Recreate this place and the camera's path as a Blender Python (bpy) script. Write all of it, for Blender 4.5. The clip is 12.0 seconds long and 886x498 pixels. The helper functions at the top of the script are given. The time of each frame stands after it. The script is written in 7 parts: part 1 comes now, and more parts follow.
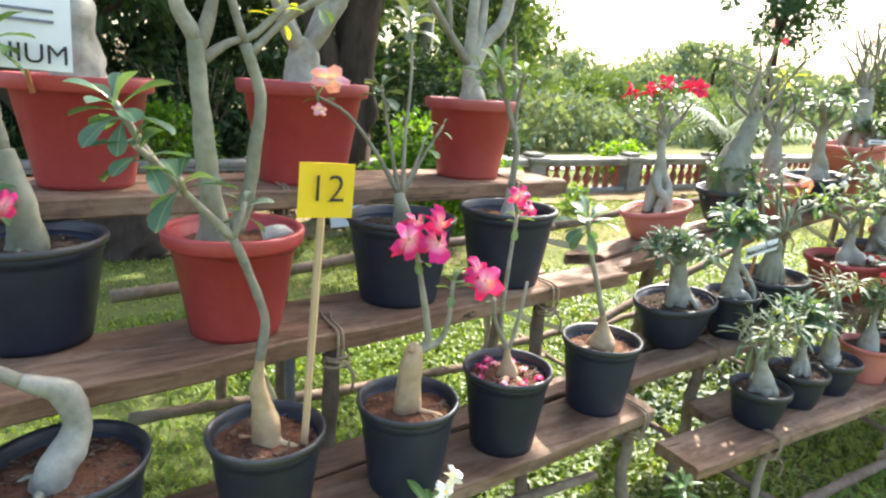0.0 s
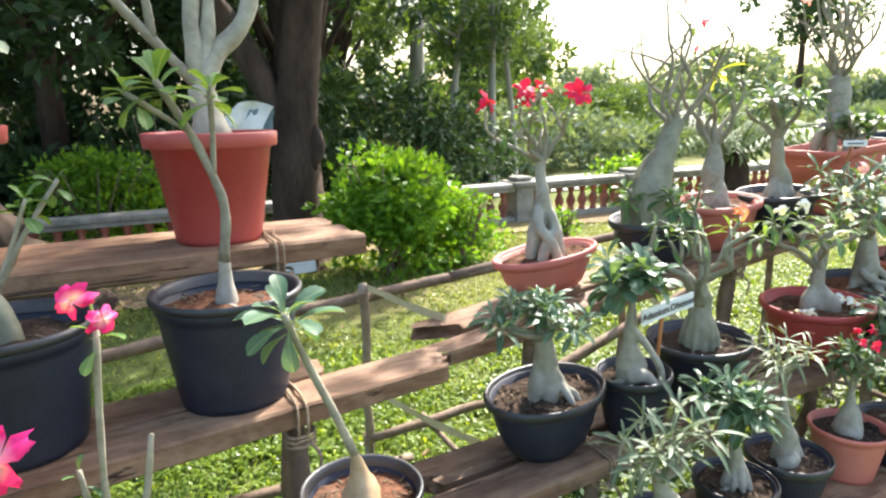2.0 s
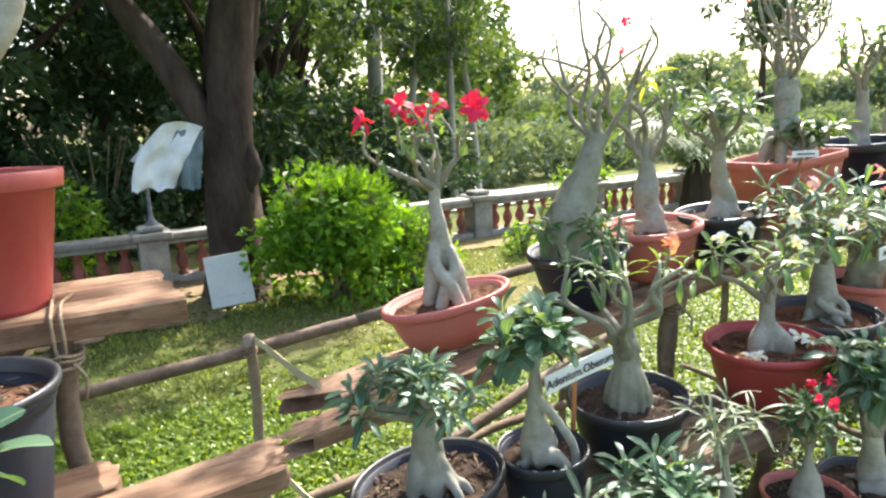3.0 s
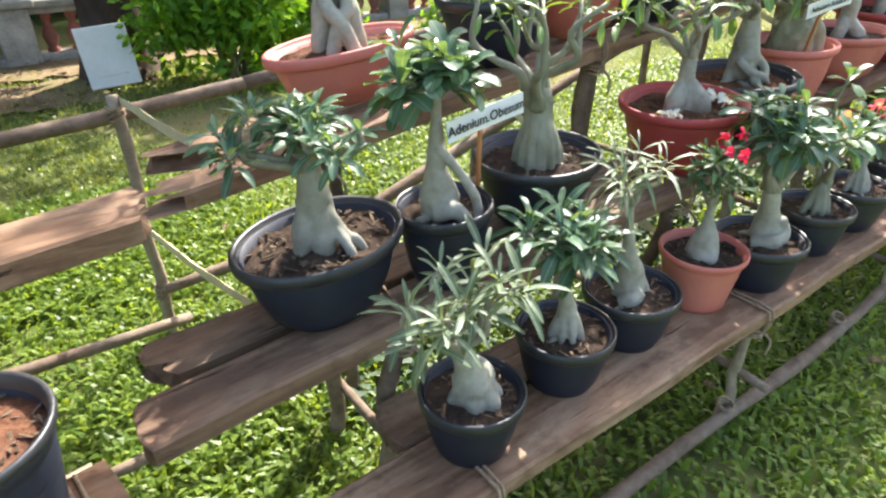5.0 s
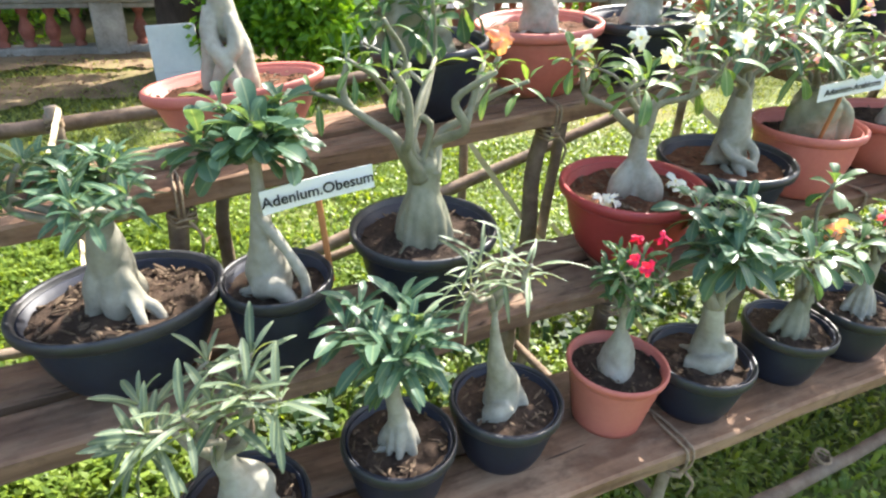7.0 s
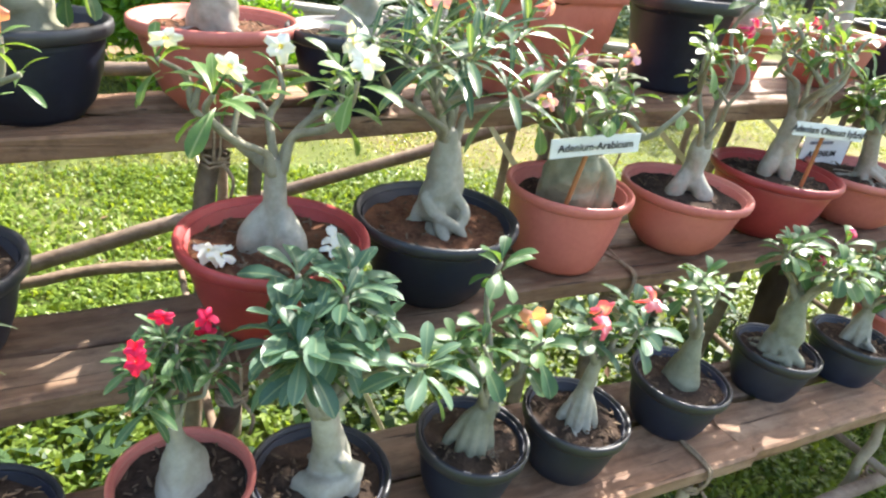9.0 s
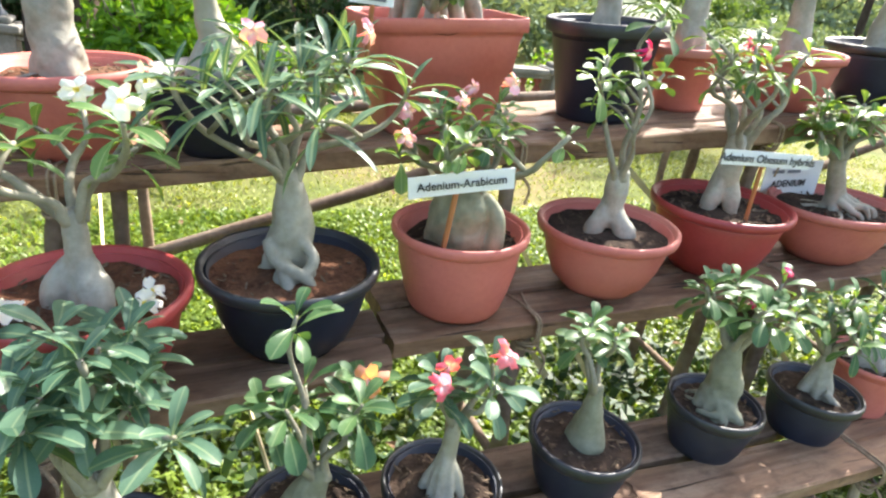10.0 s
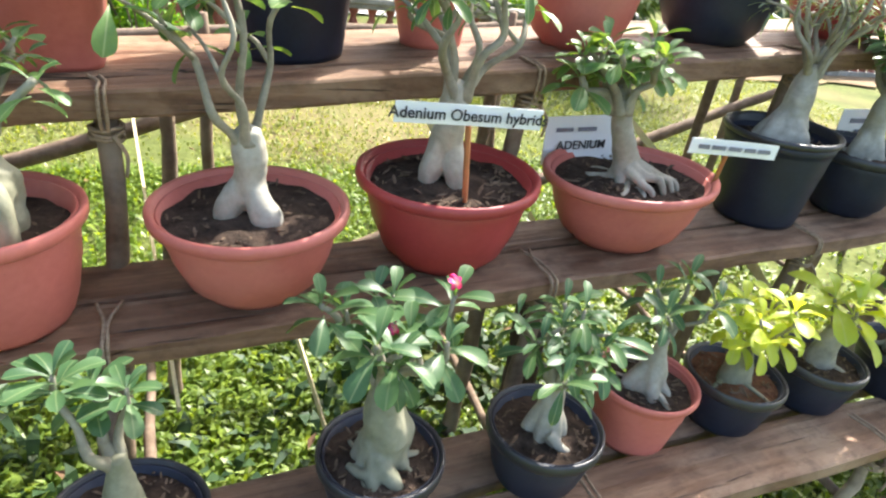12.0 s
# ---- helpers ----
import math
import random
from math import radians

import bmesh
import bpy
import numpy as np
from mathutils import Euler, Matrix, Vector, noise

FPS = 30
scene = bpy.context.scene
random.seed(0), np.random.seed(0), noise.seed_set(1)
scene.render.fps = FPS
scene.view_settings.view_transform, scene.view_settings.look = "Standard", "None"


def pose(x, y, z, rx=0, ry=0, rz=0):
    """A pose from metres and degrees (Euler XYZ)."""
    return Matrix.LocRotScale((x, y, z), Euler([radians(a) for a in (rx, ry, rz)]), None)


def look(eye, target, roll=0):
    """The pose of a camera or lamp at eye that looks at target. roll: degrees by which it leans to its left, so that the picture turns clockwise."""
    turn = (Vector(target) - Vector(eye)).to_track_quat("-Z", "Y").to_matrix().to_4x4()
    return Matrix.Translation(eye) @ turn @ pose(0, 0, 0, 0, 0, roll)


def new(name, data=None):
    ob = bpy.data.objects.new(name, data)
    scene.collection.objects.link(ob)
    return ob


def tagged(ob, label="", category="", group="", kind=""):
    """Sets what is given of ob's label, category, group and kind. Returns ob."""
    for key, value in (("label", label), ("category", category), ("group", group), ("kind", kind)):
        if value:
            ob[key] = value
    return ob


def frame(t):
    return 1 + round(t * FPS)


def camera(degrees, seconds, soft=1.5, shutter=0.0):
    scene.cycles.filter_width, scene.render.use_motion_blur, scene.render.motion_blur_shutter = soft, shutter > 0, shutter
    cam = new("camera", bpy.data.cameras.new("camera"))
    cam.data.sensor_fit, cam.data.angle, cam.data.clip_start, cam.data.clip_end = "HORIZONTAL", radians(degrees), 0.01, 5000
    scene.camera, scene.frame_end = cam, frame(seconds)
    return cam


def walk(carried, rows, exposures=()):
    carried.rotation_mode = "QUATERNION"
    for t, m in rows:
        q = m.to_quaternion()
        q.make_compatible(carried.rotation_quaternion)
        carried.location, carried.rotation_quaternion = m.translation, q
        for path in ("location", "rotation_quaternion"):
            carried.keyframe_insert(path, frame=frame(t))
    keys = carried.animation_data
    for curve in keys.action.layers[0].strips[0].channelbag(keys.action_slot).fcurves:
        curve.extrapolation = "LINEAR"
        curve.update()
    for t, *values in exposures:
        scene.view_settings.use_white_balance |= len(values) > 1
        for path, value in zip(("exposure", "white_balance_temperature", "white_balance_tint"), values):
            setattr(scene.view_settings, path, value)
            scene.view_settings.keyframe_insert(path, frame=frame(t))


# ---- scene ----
cam = camera(70.1, 12.0, soft=2.3)
PATH = [
    (0, (4.926, -0.472, 1.403), (5.915, 1.19, 0.895), 3.6),
    (0.5, (5.168, -0.454, 1.383), (6.056, 1.279, 0.926), 3.1),
    (1, (5.401, -0.428, 1.409), (6.173, 1.331, 0.852), 2.0),
    (1.5, (5.632, -0.34, 1.407), (6.498, 1.413, 0.989), 2.0),
    (2, (5.853, -0.254, 1.4), (6.744, 1.483, 0.968), -0.9),
    (2.5, (6.091, -0.17, 1.424), (7.02, 1.564, 1.061), 0.9),
    (2.7, (6.162, -0.128, 1.422), (7.076, 1.611, 1.044), -1.4),
    (4.3, (6.317, -0.019, 1.341), (7.347, 1.512, 0.571), 0.7),
    (4.5, (6.321, -0.01, 1.329), (7.343, 1.466, 0.447), 0.7),
    (5, (6.332, -0.005, 1.26), (7.365, 1.39, 0.268), -0.1),
    (5.5, (6.382, -0.013, 1.266), (7.329, 1.439, 0.27), -0.3),
    (6, (6.527, -0.075, 1.304), (7.218, 1.533, 0.336), -3.0),
    (6.5, (6.665, -0.095, 1.321), (7.392, 1.514, 0.381), 5.0),
    (7, (6.838, -0.071, 1.309), (7.633, 1.493, 0.349), 3.4),
    (7.2, (6.944, -0.054, 1.308), (7.719, 1.514, 0.338), 2.2),
    (8.8, (7.497, -0.075, 1.28), (8.371, 1.498, 0.408), 10.5),
    (9, (7.576, -0.05, 1.279), (8.506, 1.492, 0.41), 11.2),
    (9.5, (7.764, -0.052, 1.277), (8.681, 1.485, 0.383), 6.5),
    (10, (7.963, -0.111, 1.307), (8.756, 1.548, 0.522), 7.9),
    (10.5, (8.147, -0.105, 1.314), (8.986, 1.53, 0.525), 5.9),
    (11, (8.402, -0.031, 1.321), (9.307, 1.566, 0.527), 4.9),
    (11.5, (8.597, 0.014, 1.294), (9.33, 1.631, 0.372), 5.0),
    (12, (8.824, 0.002, 1.301), (9.618, 1.584, 0.37), 8.7),
]
walk(cam, [(t, look(eye, target, roll)) for t, eye, target, roll in PATH],
     exposures=[(0.0, 2.25), (1.0, 2.06), (1.5, 2.16), (2.5, 2.06), (4.5, 1.95), (5.5, 2.22), (6.5, 2.2), (9.0, 2.24), (10.0, 2.21), (12.0, 2.14)])
# ---- world and sun ----
SUN_AZ, SUN_EL = radians(55), radians(46)   # azimuth from +y towards +x
world = bpy.data.worlds.new("sky")
scene.world = world
world.use_nodes = True
wn = world.node_tree.nodes
sky = wn.new("ShaderNodeTexSky")
sky.sky_type = "NISHITA"
sky.sun_disc = False
sky.sun_elevation, sky.sun_rotation = SUN_EL, SUN_AZ
sky.dust_density, sky.air_density, sky.ozone_density = 4.0, 1.2, 1.0
wn["Background"].inputs["Strength"].default_value = 0.128
world.node_tree.links.new(sky.outputs["Color"], wn["Background"].inputs["Color"])
sun_data = bpy.data.lights.new("sun", "SUN")
sun_data.energy, sun_data.angle, sun_data.color = 3.45, radians(0.6), (1.0, 0.95, 0.88)
sun = new("sun", sun_data)
sun_dir = Vector((math.sin(SUN_AZ) * math.cos(SUN_EL), math.cos(SUN_AZ) * math.cos(SUN_EL), math.sin(SUN_EL)))
sun.matrix_world = look(sun_dir * 40, (0, 0, 0))


# ---- materials ----
def shader(name):
    m = bpy.data.materials.new(name)
    m.use_nodes = True
    return m, m.node_tree.nodes, m.node_tree.links, m.node_tree.nodes["Principled BSDF"]


def surface(name, dark, light, scale=12.0, detail=6.0, rough=0.6, bump=0.2, bump_scale=None, stretch=(1, 1, 1),
            fine=0.25, stain=None, stain_amount=0.4, spec=0.4, per_object=0.0, metal=0.0, coords="Object"):
    """Two-scale noise between two colours, with a third colour in patches and a bump."""
    m, n, l, p = shader(name)
    tc = n.new("ShaderNodeTexCoord")
    mp = n.new("ShaderNodeMapping")
    mp.inputs["Scale"].default_value = stretch
    l.new(tc.outputs[coords], mp.inputs["Vector"])
    info = n.new("ShaderNodeObjectInfo")
    add = n.new("ShaderNodeVectorMath")
    l.new(mp.outputs["Vector"], add.inputs[0])
    sc = n.new("ShaderNodeMath")
    sc.operation = "MULTIPLY"
    sc.inputs[1].default_value = 37.0
    l.new(info.outputs["Random"], sc.inputs[0])
    l.new(sc.outputs[0], add.inputs[1])
    big = n.new("ShaderNodeTexNoise")
    big.inputs["Scale"].default_value, big.inputs["Detail"].default_value = scale, detail
    big.inputs["Roughness"].default_value = 0.65
    small = n.new("ShaderNodeTexNoise")
    small.inputs["Scale"].default_value, small.inputs["Detail"].default_value = bump_scale or scale * 7, 4
    l.new(add.outputs[0], big.inputs["Vector"])
    l.new(add.outputs[0], small.inputs["Vector"])
    mixf = n.new("ShaderNodeMix")
    mixf.inputs[0].default_value = fine
    l.new(big.outputs["Fac"], mixf.inputs[2])
    l.new(small.outputs["Fac"], mixf.inputs[3])
    ramp = n.new("ShaderNodeValToRGB")
    ramp.color_ramp.elements[0].position, ramp.color_ramp.elements[1].position = 0.33, 0.67
    ramp.color_ramp.elements[0].color, ramp.color_ramp.elements[1].color = (*dark, 1), (*light, 1)
    l.new(mixf.outputs[0], ramp.inputs["Fac"])
    col = ramp.outputs["Color"]
    if stain:
        st = n.new("ShaderNodeTexNoise")
        st.inputs["Scale"].default_value, st.inputs["Detail"].default_value = scale * 0.35, 5
        l.new(add.outputs[0], st.inputs["Vector"])
        sr = n.new("ShaderNodeMapRange")
        sr.inputs["From Min"].default_value, sr.inputs["From Max"].default_value = 0.52, 0.68
        sr.inputs["To Max"].default_value = stain_amount
        l.new(st.outputs["Fac"], sr.inputs["Value"])
        mx = n.new("ShaderNodeMix")
        mx.data_type = "RGBA"
        l.new(sr.outputs["Result"], mx.inputs[0])
        l.new(col, mx.inputs[6])
        mx.inputs[7].default_value = (*stain, 1)
        col = mx.outputs[2]
    if per_object:
        hv = n.new("ShaderNodeHueSaturation")
        mr = n.new("ShaderNodeMapRange")
        mr.inputs["To Min"].default_value, mr.inputs["To Max"].default_value = 1 - per_object, 1 + per_object
        l.new(info.outputs["Random"], mr.inputs["Value"])
        l.new(mr.outputs["Result"], hv.inputs["Value"])
        l.new(col, hv.inputs["Color"])
        col = hv.outputs["Color"]
    l.new(col, p.inputs["Base Color"])
    p.inputs["Roughness"].default_value = rough
    p.inputs["Specular IOR Level"].default_value = spec
    p.inputs["Metallic"].default_value = metal
    if bump:
        b = n.new("ShaderNodeBump")
        b.inputs["Strength"].default_value, b.inputs["Distance"].default_value = bump, 0.01
        l.new(mixf.outputs[0], b.inputs["Height"])
        l.new(b.outputs["Normal"], p.inputs["Normal"])
    return m


def leafy(name, dark, light, rough=0.4, through_light=0.35, islands=False, tint=None, rib=0.0, heart=None):
    """A leaf: glossy face and light shining through it, varied from leaf to leaf."""
    m, n, l, p = shader(name)
    if islands:
        src = n.new("ShaderNodeNewGeometry").outputs["Random Per Island"]
    else:
        src = n.new("ShaderNodeObjectInfo").outputs["Random"]
    tc = n.new("ShaderNodeTexCoord")
    nz = n.new("ShaderNodeTexNoise")
    nz.inputs["Scale"].default_value = 25.0 if not islands else 3.0
    l.new(tc.outputs["Object"], nz.inputs["Vector"])
    mixf = n.new("ShaderNodeMix")
    mixf.inputs[0].default_value = 0.35
    l.new(src, mixf.inputs[2])
    l.new(nz.outputs["Fac"], mixf.inputs[3])
    ramp = n.new("ShaderNodeValToRGB")
    ramp.color_ramp.elements[0].position, ramp.color_ramp.elements[1].position = 0.1, 0.85
    ramp.color_ramp.elements[0].color, ramp.color_ramp.elements[1].color = (*dark, 1), (*light, 1)
    if tint:
        e = ramp.color_ramp.elements.new(0.97)
        e.color = (*tint, 1)
    l.new(mixf.outputs[0], ramp.inputs["Fac"])
    col = ramp.outputs["Color"]
    if rib:
        sx = n.new("ShaderNodeSeparateXYZ")
        l.new(tc.outputs["Object"], sx.inputs[0])
        ab = n.new("ShaderNodeMath")
        ab.operation = "ABSOLUTE"
        l.new(sx.outputs["Y"], ab.inputs[0])
        mr = n.new("ShaderNodeMapRange")
        mr.inputs["From Min"].default_value, mr.inputs["From Max"].default_value = 0.008, 0.024
        mr.inputs["To Min"].default_value, mr.inputs["To Max"].default_value = rib, 0.0
        l.new(ab.outputs[0], mr.inputs["Value"])
        rm = n.new("ShaderNodeMix")
        rm.data_type = "RGBA"
        rm.inputs[7].default_value = (0.42, 0.48, 0.26, 1)
        l.new(mr.outputs["Result"], rm.inputs[0])
        l.new(col, rm.inputs[6])
        col = rm.outputs[2]
    if heart:
        ln = n.new("ShaderNodeVectorMath")
        ln.operation = "LENGTH"
        l.new(tc.outputs["Object"], ln.inputs[0])
        mr = n.new("ShaderNodeMapRange")
        mr.inputs["From Min"].default_value, mr.inputs["From Max"].default_value = 0.1, 0.32
        mr.inputs["To Min"].default_value, mr.inputs["To Max"].default_value = 0.85, 0.0
        l.new(ln.outputs["Value"], mr.inputs["Value"])
        hm = n.new("ShaderNodeMix")
        hm.data_type = "RGBA"
        hm.inputs[7].default_value = (*heart, 1)
        l.new(mr.outputs["Result"], hm.inputs[0])
        l.new(col, hm.inputs[6])
        col = hm.outputs[2]
    l.new(col, p.inputs["Base Color"])
    p.inputs["Roughness"].default_value = rough
    p.inputs["Specular IOR Level"].default_value = 0.36
    tr = n.new("ShaderNodeBsdfTranslucent")
    br = n.new("ShaderNodeMix")
    br.data_type, br.blend_type = "RGBA", "MULTIPLY"
    br.inputs[0].default_value = 1.0
    br.inputs[7].default_value = (1.8, 1.55, 0.5, 1)
    l.new(col, br.inputs[6])
    l.new(br.outputs[2], tr.inputs["Color"])
    mx = n.new("ShaderNodeMixShader")
    mx.inputs[0].default_value = through_light
    l.new(p.outputs[0], mx.inputs[1])
    l.new(tr.outputs[0], mx.inputs[2])
    l.new(mx.outputs[0], n["Material Output"].inputs["Surface"])
    return m


def plank_wood(name, dark, light, dust, seed):
    """Weathered sawn board: long uneven grain, dark splits, worn pale patches and dirt."""
    m, n, l, p = shader(name)
    tc = n.new("ShaderNodeTexCoord")
    info = n.new("ShaderNodeObjectInfo")
    sh = n.new("ShaderNodeMath")
    sh.operation = "MULTIPLY_ADD"
    sh.inputs[1].default_value, sh.inputs[2].default_value = 61.0, seed
    l.new(info.outputs["Random"], sh.inputs[0])
    add = n.new("ShaderNodeVectorMath")
    l.new(tc.outputs["Object"], add.inputs[0])
    l.new(sh.outputs[0], add.inputs[1])

    def field(scale, stretch, detail, warp=0.0):
        mp = n.new("ShaderNodeMapping")
        mp.inputs["Scale"].default_value = stretch
        l.new(add.outputs[0], mp.inputs["Vector"])
        t = n.new("ShaderNodeTexNoise")
        t.inputs["Scale"].default_value, t.inputs["Detail"].default_value = scale, detail
        t.inputs["Roughness"].default_value, t.inputs["Distortion"].default_value = 0.68, warp
        l.new(mp.outputs["Vector"], t.inputs["Vector"])
        return t.outputs["Fac"]

    def ranged(src, lo, hi, a, b_):
        r = n.new("ShaderNodeMapRange")
        r.inputs["From Min"].default_value, r.inputs["From Max"].default_value = lo, hi
        r.inputs["To Min"].default_value, r.inputs["To Max"].default_value = a, b_
        l.new(src, r.inputs["Value"])
        return r.outputs["Result"]

    def mixed(fac, a, b_):
        x = n.new("ShaderNodeMix")
        x.data_type = "RGBA"
        l.new(fac, x.inputs[0])
        for socket, v in ((6, a), (7, b_)):
            if isinstance(v, tuple):
                x.inputs[socket].default_value = (*v, 1)
            else:
                l.new(v, x.inputs[socket])
        return x.outputs[2]

    grain = field(6.0, (0.35, 5.0, 5.0), 6, 0.6)
    patches = field(4.5, (0.7, 1.6, 1.6), 5, 0.4)
    split = field(9.0, (0.16, 5.5, 5.5), 3, 1.2)
    grime = field(22.0, (0.8, 1.2, 1.2), 6)
    col = mixed(ranged(grain, 0.36, 0.64, 0, 1), dark, light)
    col = mixed(ranged(patches, 0.47, 0.66, 0, 0.75), col, dust)
    col = mixed(ranged(grime, 0.5, 0.68, 0, 0.5), col, tuple(0.45 * v for v in dark))
    col = mixed(ranged(split, 0.36, 0.31, 0, 0.85), col, (0.03, 0.02, 0.015))
    hv = n.new("ShaderNodeHueSaturation")
    l.new(ranged(info.outputs["Random"], 0, 1, 0.85, 1.15), hv.inputs["Value"])
    l.new(col, hv.inputs["Color"])
    l.new(hv.outputs["Color"], p.inputs["Base Color"])
    l.new(ranged(patches, 0.3, 0.7, 0.55, 0.85), p.inputs["Roughness"])
    p.inputs["Specular IOR Level"].default_value = 0.3
    h = n.new("ShaderNodeMath")
    h.operation = "MULTIPLY_ADD"
    l.new(grain, h.inputs[0])
    h.inputs[1].default_value = 0.6
    l.new(ranged(split, 0.36, 0.3, 0, -0.9), h.inputs[2])
    b = n.new("ShaderNodeBump")
    b.inputs["Strength"].default_value, b.inputs["Distance"].default_value = 0.7, 0.012
    l.new(h.outputs[0], b.inputs["Height"])
    l.new(b.outputs["Normal"], p.inputs["Normal"])
    return m


WOOD = plank_wood("weathered_red_plank", (0.135, 0.07, 0.04), (0.275, 0.16, 0.094), (0.36, 0.245, 0.16), 1.0)
WOOD_DARK = plank_wood("dark_brown_plank", (0.105, 0.06, 0.038), (0.215, 0.128, 0.08), (0.28, 0.195, 0.13), 5.0)
POLE = surface("bark_pole", (0.115, 0.08, 0.055), (0.27, 0.2, 0.145), 14, rough=0.85, bump=0.6, bump_scale=60, stain=(0.3, 0.27, 0.22), per_object=0.15, spec=0.2)
POLE_PALE = surface("peeled_pole", (0.22, 0.17, 0.12), (0.42, 0.34, 0.25), 16, rough=0.8, bump=0.5, bump_scale=70, stain=(0.18, 0.13, 0.09), per_object=0.12, spec=0.2)
BAMBOO = surface("split_bamboo", (0.5, 0.42, 0.26), (0.72, 0.64, 0.43), 10, rough=0.5, bump=0.25, bump_scale=80, stain=(0.36, 0.27, 0.15), spec=0.4)
ROPE = surface("coir_rope", (0.2, 0.14, 0.09), (0.42, 0.32, 0.22), 60, rough=0.95, bump=0.8, bump_scale=260, spec=0.1)
PIPE = surface("dull_steel_pipe", (0.12, 0.13, 0.14), (0.22, 0.23, 0.25), 20, rough=0.5, bump=0.1, spec=0.5)
POT_BLACK = surface("black_plastic", (0.009, 0.011, 0.021), (0.018, 0.023, 0.042), 9, rough=0.48, bump=0.06, bump_scale=90, stain=(0.055, 0.052, 0.05), stain_amount=0.4, per_object=0.25, spec=0.38)
POT_BLACK_RIM = surface("dusty_black_plastic_rim", (0.013, 0.014, 0.018), (0.032, 0.034, 0.039), 12, rough=0.42, bump=0.08, bump_scale=90, stain=(0.1, 0.09, 0.08), stain_amount=0.4, spec=0.55)
POT_RED = surface("brick_red_plastic", (0.29, 0.036, 0.034), (0.4, 0.06, 0.056), 6, rough=0.45, bump=0.05, bump_scale=80, stain=(0.43, 0.12, 0.1), stain_amount=0.4, per_object=0.08, spec=0.45)
POT_SALMON = surface("faded_terracotta_plastic", (0.46, 0.12, 0.09), (0.58, 0.18, 0.14), 6, rough=0.5, bump=0.05, bump_scale=80, stain=(0.6, 0.27, 0.2), stain_amount=0.5, per_object=0.08, spec=0.4)
SOIL = surface("potting_soil", (0.016, 0.012, 0.01), (0.075, 0.052, 0.038), 34, rough=0.95, bump=1.0, bump_scale=120, stain=(0.13, 0.085, 0.06), stain_amount=0.45, spec=0.1)
SOIL_RED = surface("red_laterite_soil", (0.05, 0.023, 0.014), (0.17, 0.08, 0.046), 30, rough=0.95, bump=1.0, bump_scale=120, stain=(0.2, 0.12, 0.08), stain_amount=0.4, spec=0.1)
BITS = surface("soil_fibres", (0.055, 0.038, 0.026), (0.2, 0.145, 0.1), 40, rough=0.9, bump=0.4, spec=0.1)
CHIPS = surface("dry_bark_chips", (0.08, 0.045, 0.028), (0.26, 0.17, 0.1), 40, rough=0.9, bump=0.4, per_object=0.3, spec=0.1)
CAUDEX = surface("grey_adenium_bark", (0.2, 0.185, 0.145), (0.41, 0.39, 0.325), 15, rough=0.6, bump=0.35, bump_scale=70, stain=(0.27, 0.25, 0.16), stain_amount=0.6, per_object=0.1, spec=0.35)
CAUDEX_TAN = surface("tan_adenium_bark", (0.29, 0.19, 0.1), (0.5, 0.36, 0.205), 14, rough=0.55, bump=0.3, bump_scale=70, stain=(0.3, 0.29, 0.2), stain_amount=0.6, per_object=0.1, spec=0.35)
CAUDEX_GREEN = surface("green_grey_adenium_bark", (0.13, 0.13, 0.08), (0.28, 0.275, 0.195), 12, rough=0.6, bump=0.35, bump_scale=60, stain=(0.4, 0.38, 0.3), stain_amount=0.5, per_object=0.1, spec=0.35)
TWIG = surface("grey_green_twig", (0.16, 0.145, 0.105), (0.32, 0.295, 0.225), 24, rough=0.65, bump=0.3, bump_scale=90, per_object=0.15, spec=0.3)
LEAF = {
    "green": leafy("glossy_green_leaf", (0.04, 0.1, 0.044), (0.1, 0.185, 0.07), rough=0.4, rib=0.25),
    "blue": leafy("blue_green_leaf", (0.046, 0.105, 0.068), (0.115, 0.2, 0.125), rough=0.36, rib=0.3),
    "grey": leafy("grey_green_leaf", (0.075, 0.12, 0.078), (0.185, 0.24, 0.16), rough=0.45, rib=0.35),
    "light": leafy("fresh_green_leaf", (0.062, 0.14, 0.04), (0.15, 0.26, 0.075), tint=(0.34, 0.36, 0.09), rib=0.4),
    "yellow": leafy("yellow_green_leaf", (0.3, 0.4, 0.04), (0.52, 0.58, 0.07), through_light=0.4, rib=0.3),
}
PINK = leafy("magenta_petal", (0.5, 0.01, 0.12), (0.72, 0.03, 0.24), rough=0.6, through_light=0.3, heart=(0.85, 0.5, 0.6))
RED_PETAL = leafy("crimson_petal", (0.48, 0.006, 0.05), (0.7, 0.02, 0.1), rough=0.6, through_light=0.3)
PALE_PINK = leafy("pale_pink_petal", (0.75, 0.32, 0.42), (0.85, 0.5, 0.58), rough=0.6, through_light=0.3, heart=(0.86, 0.78, 0.72))
CORAL = leafy("coral_pink_petal", (0.72, 0.1, 0.17), (0.84, 0.24, 0.3), rough=0.6, through_light=0.3, heart=(0.85, 0.55, 0.58))
PEACH = leafy("peach_petal", (0.8, 0.33, 0.22), (0.85, 0.45, 0.3), rough=0.6, through_light=0.3)
WHITE_PETAL = leafy("white_petal", (0.78, 0.78, 0.68), (0.86, 0.86, 0.8), rough=0.6, through_light=0.2)
THROAT = leafy("pale_throat", (0.78, 0.45, 0.47), (0.86, 0.6, 0.58), rough=0.6, through_light=0.2)
THROAT_YELLOW = leafy("yellow_throat", (0.72, 0.6, 0.1), (0.8, 0.7, 0.16), rough=0.6, through_light=0.2)
PAPER = surface("white_laminated_card", (0.74, 0.75, 0.76), (0.82, 0.82, 0.82), 8, rough=0.35, bump=0.02, spec=0.5)
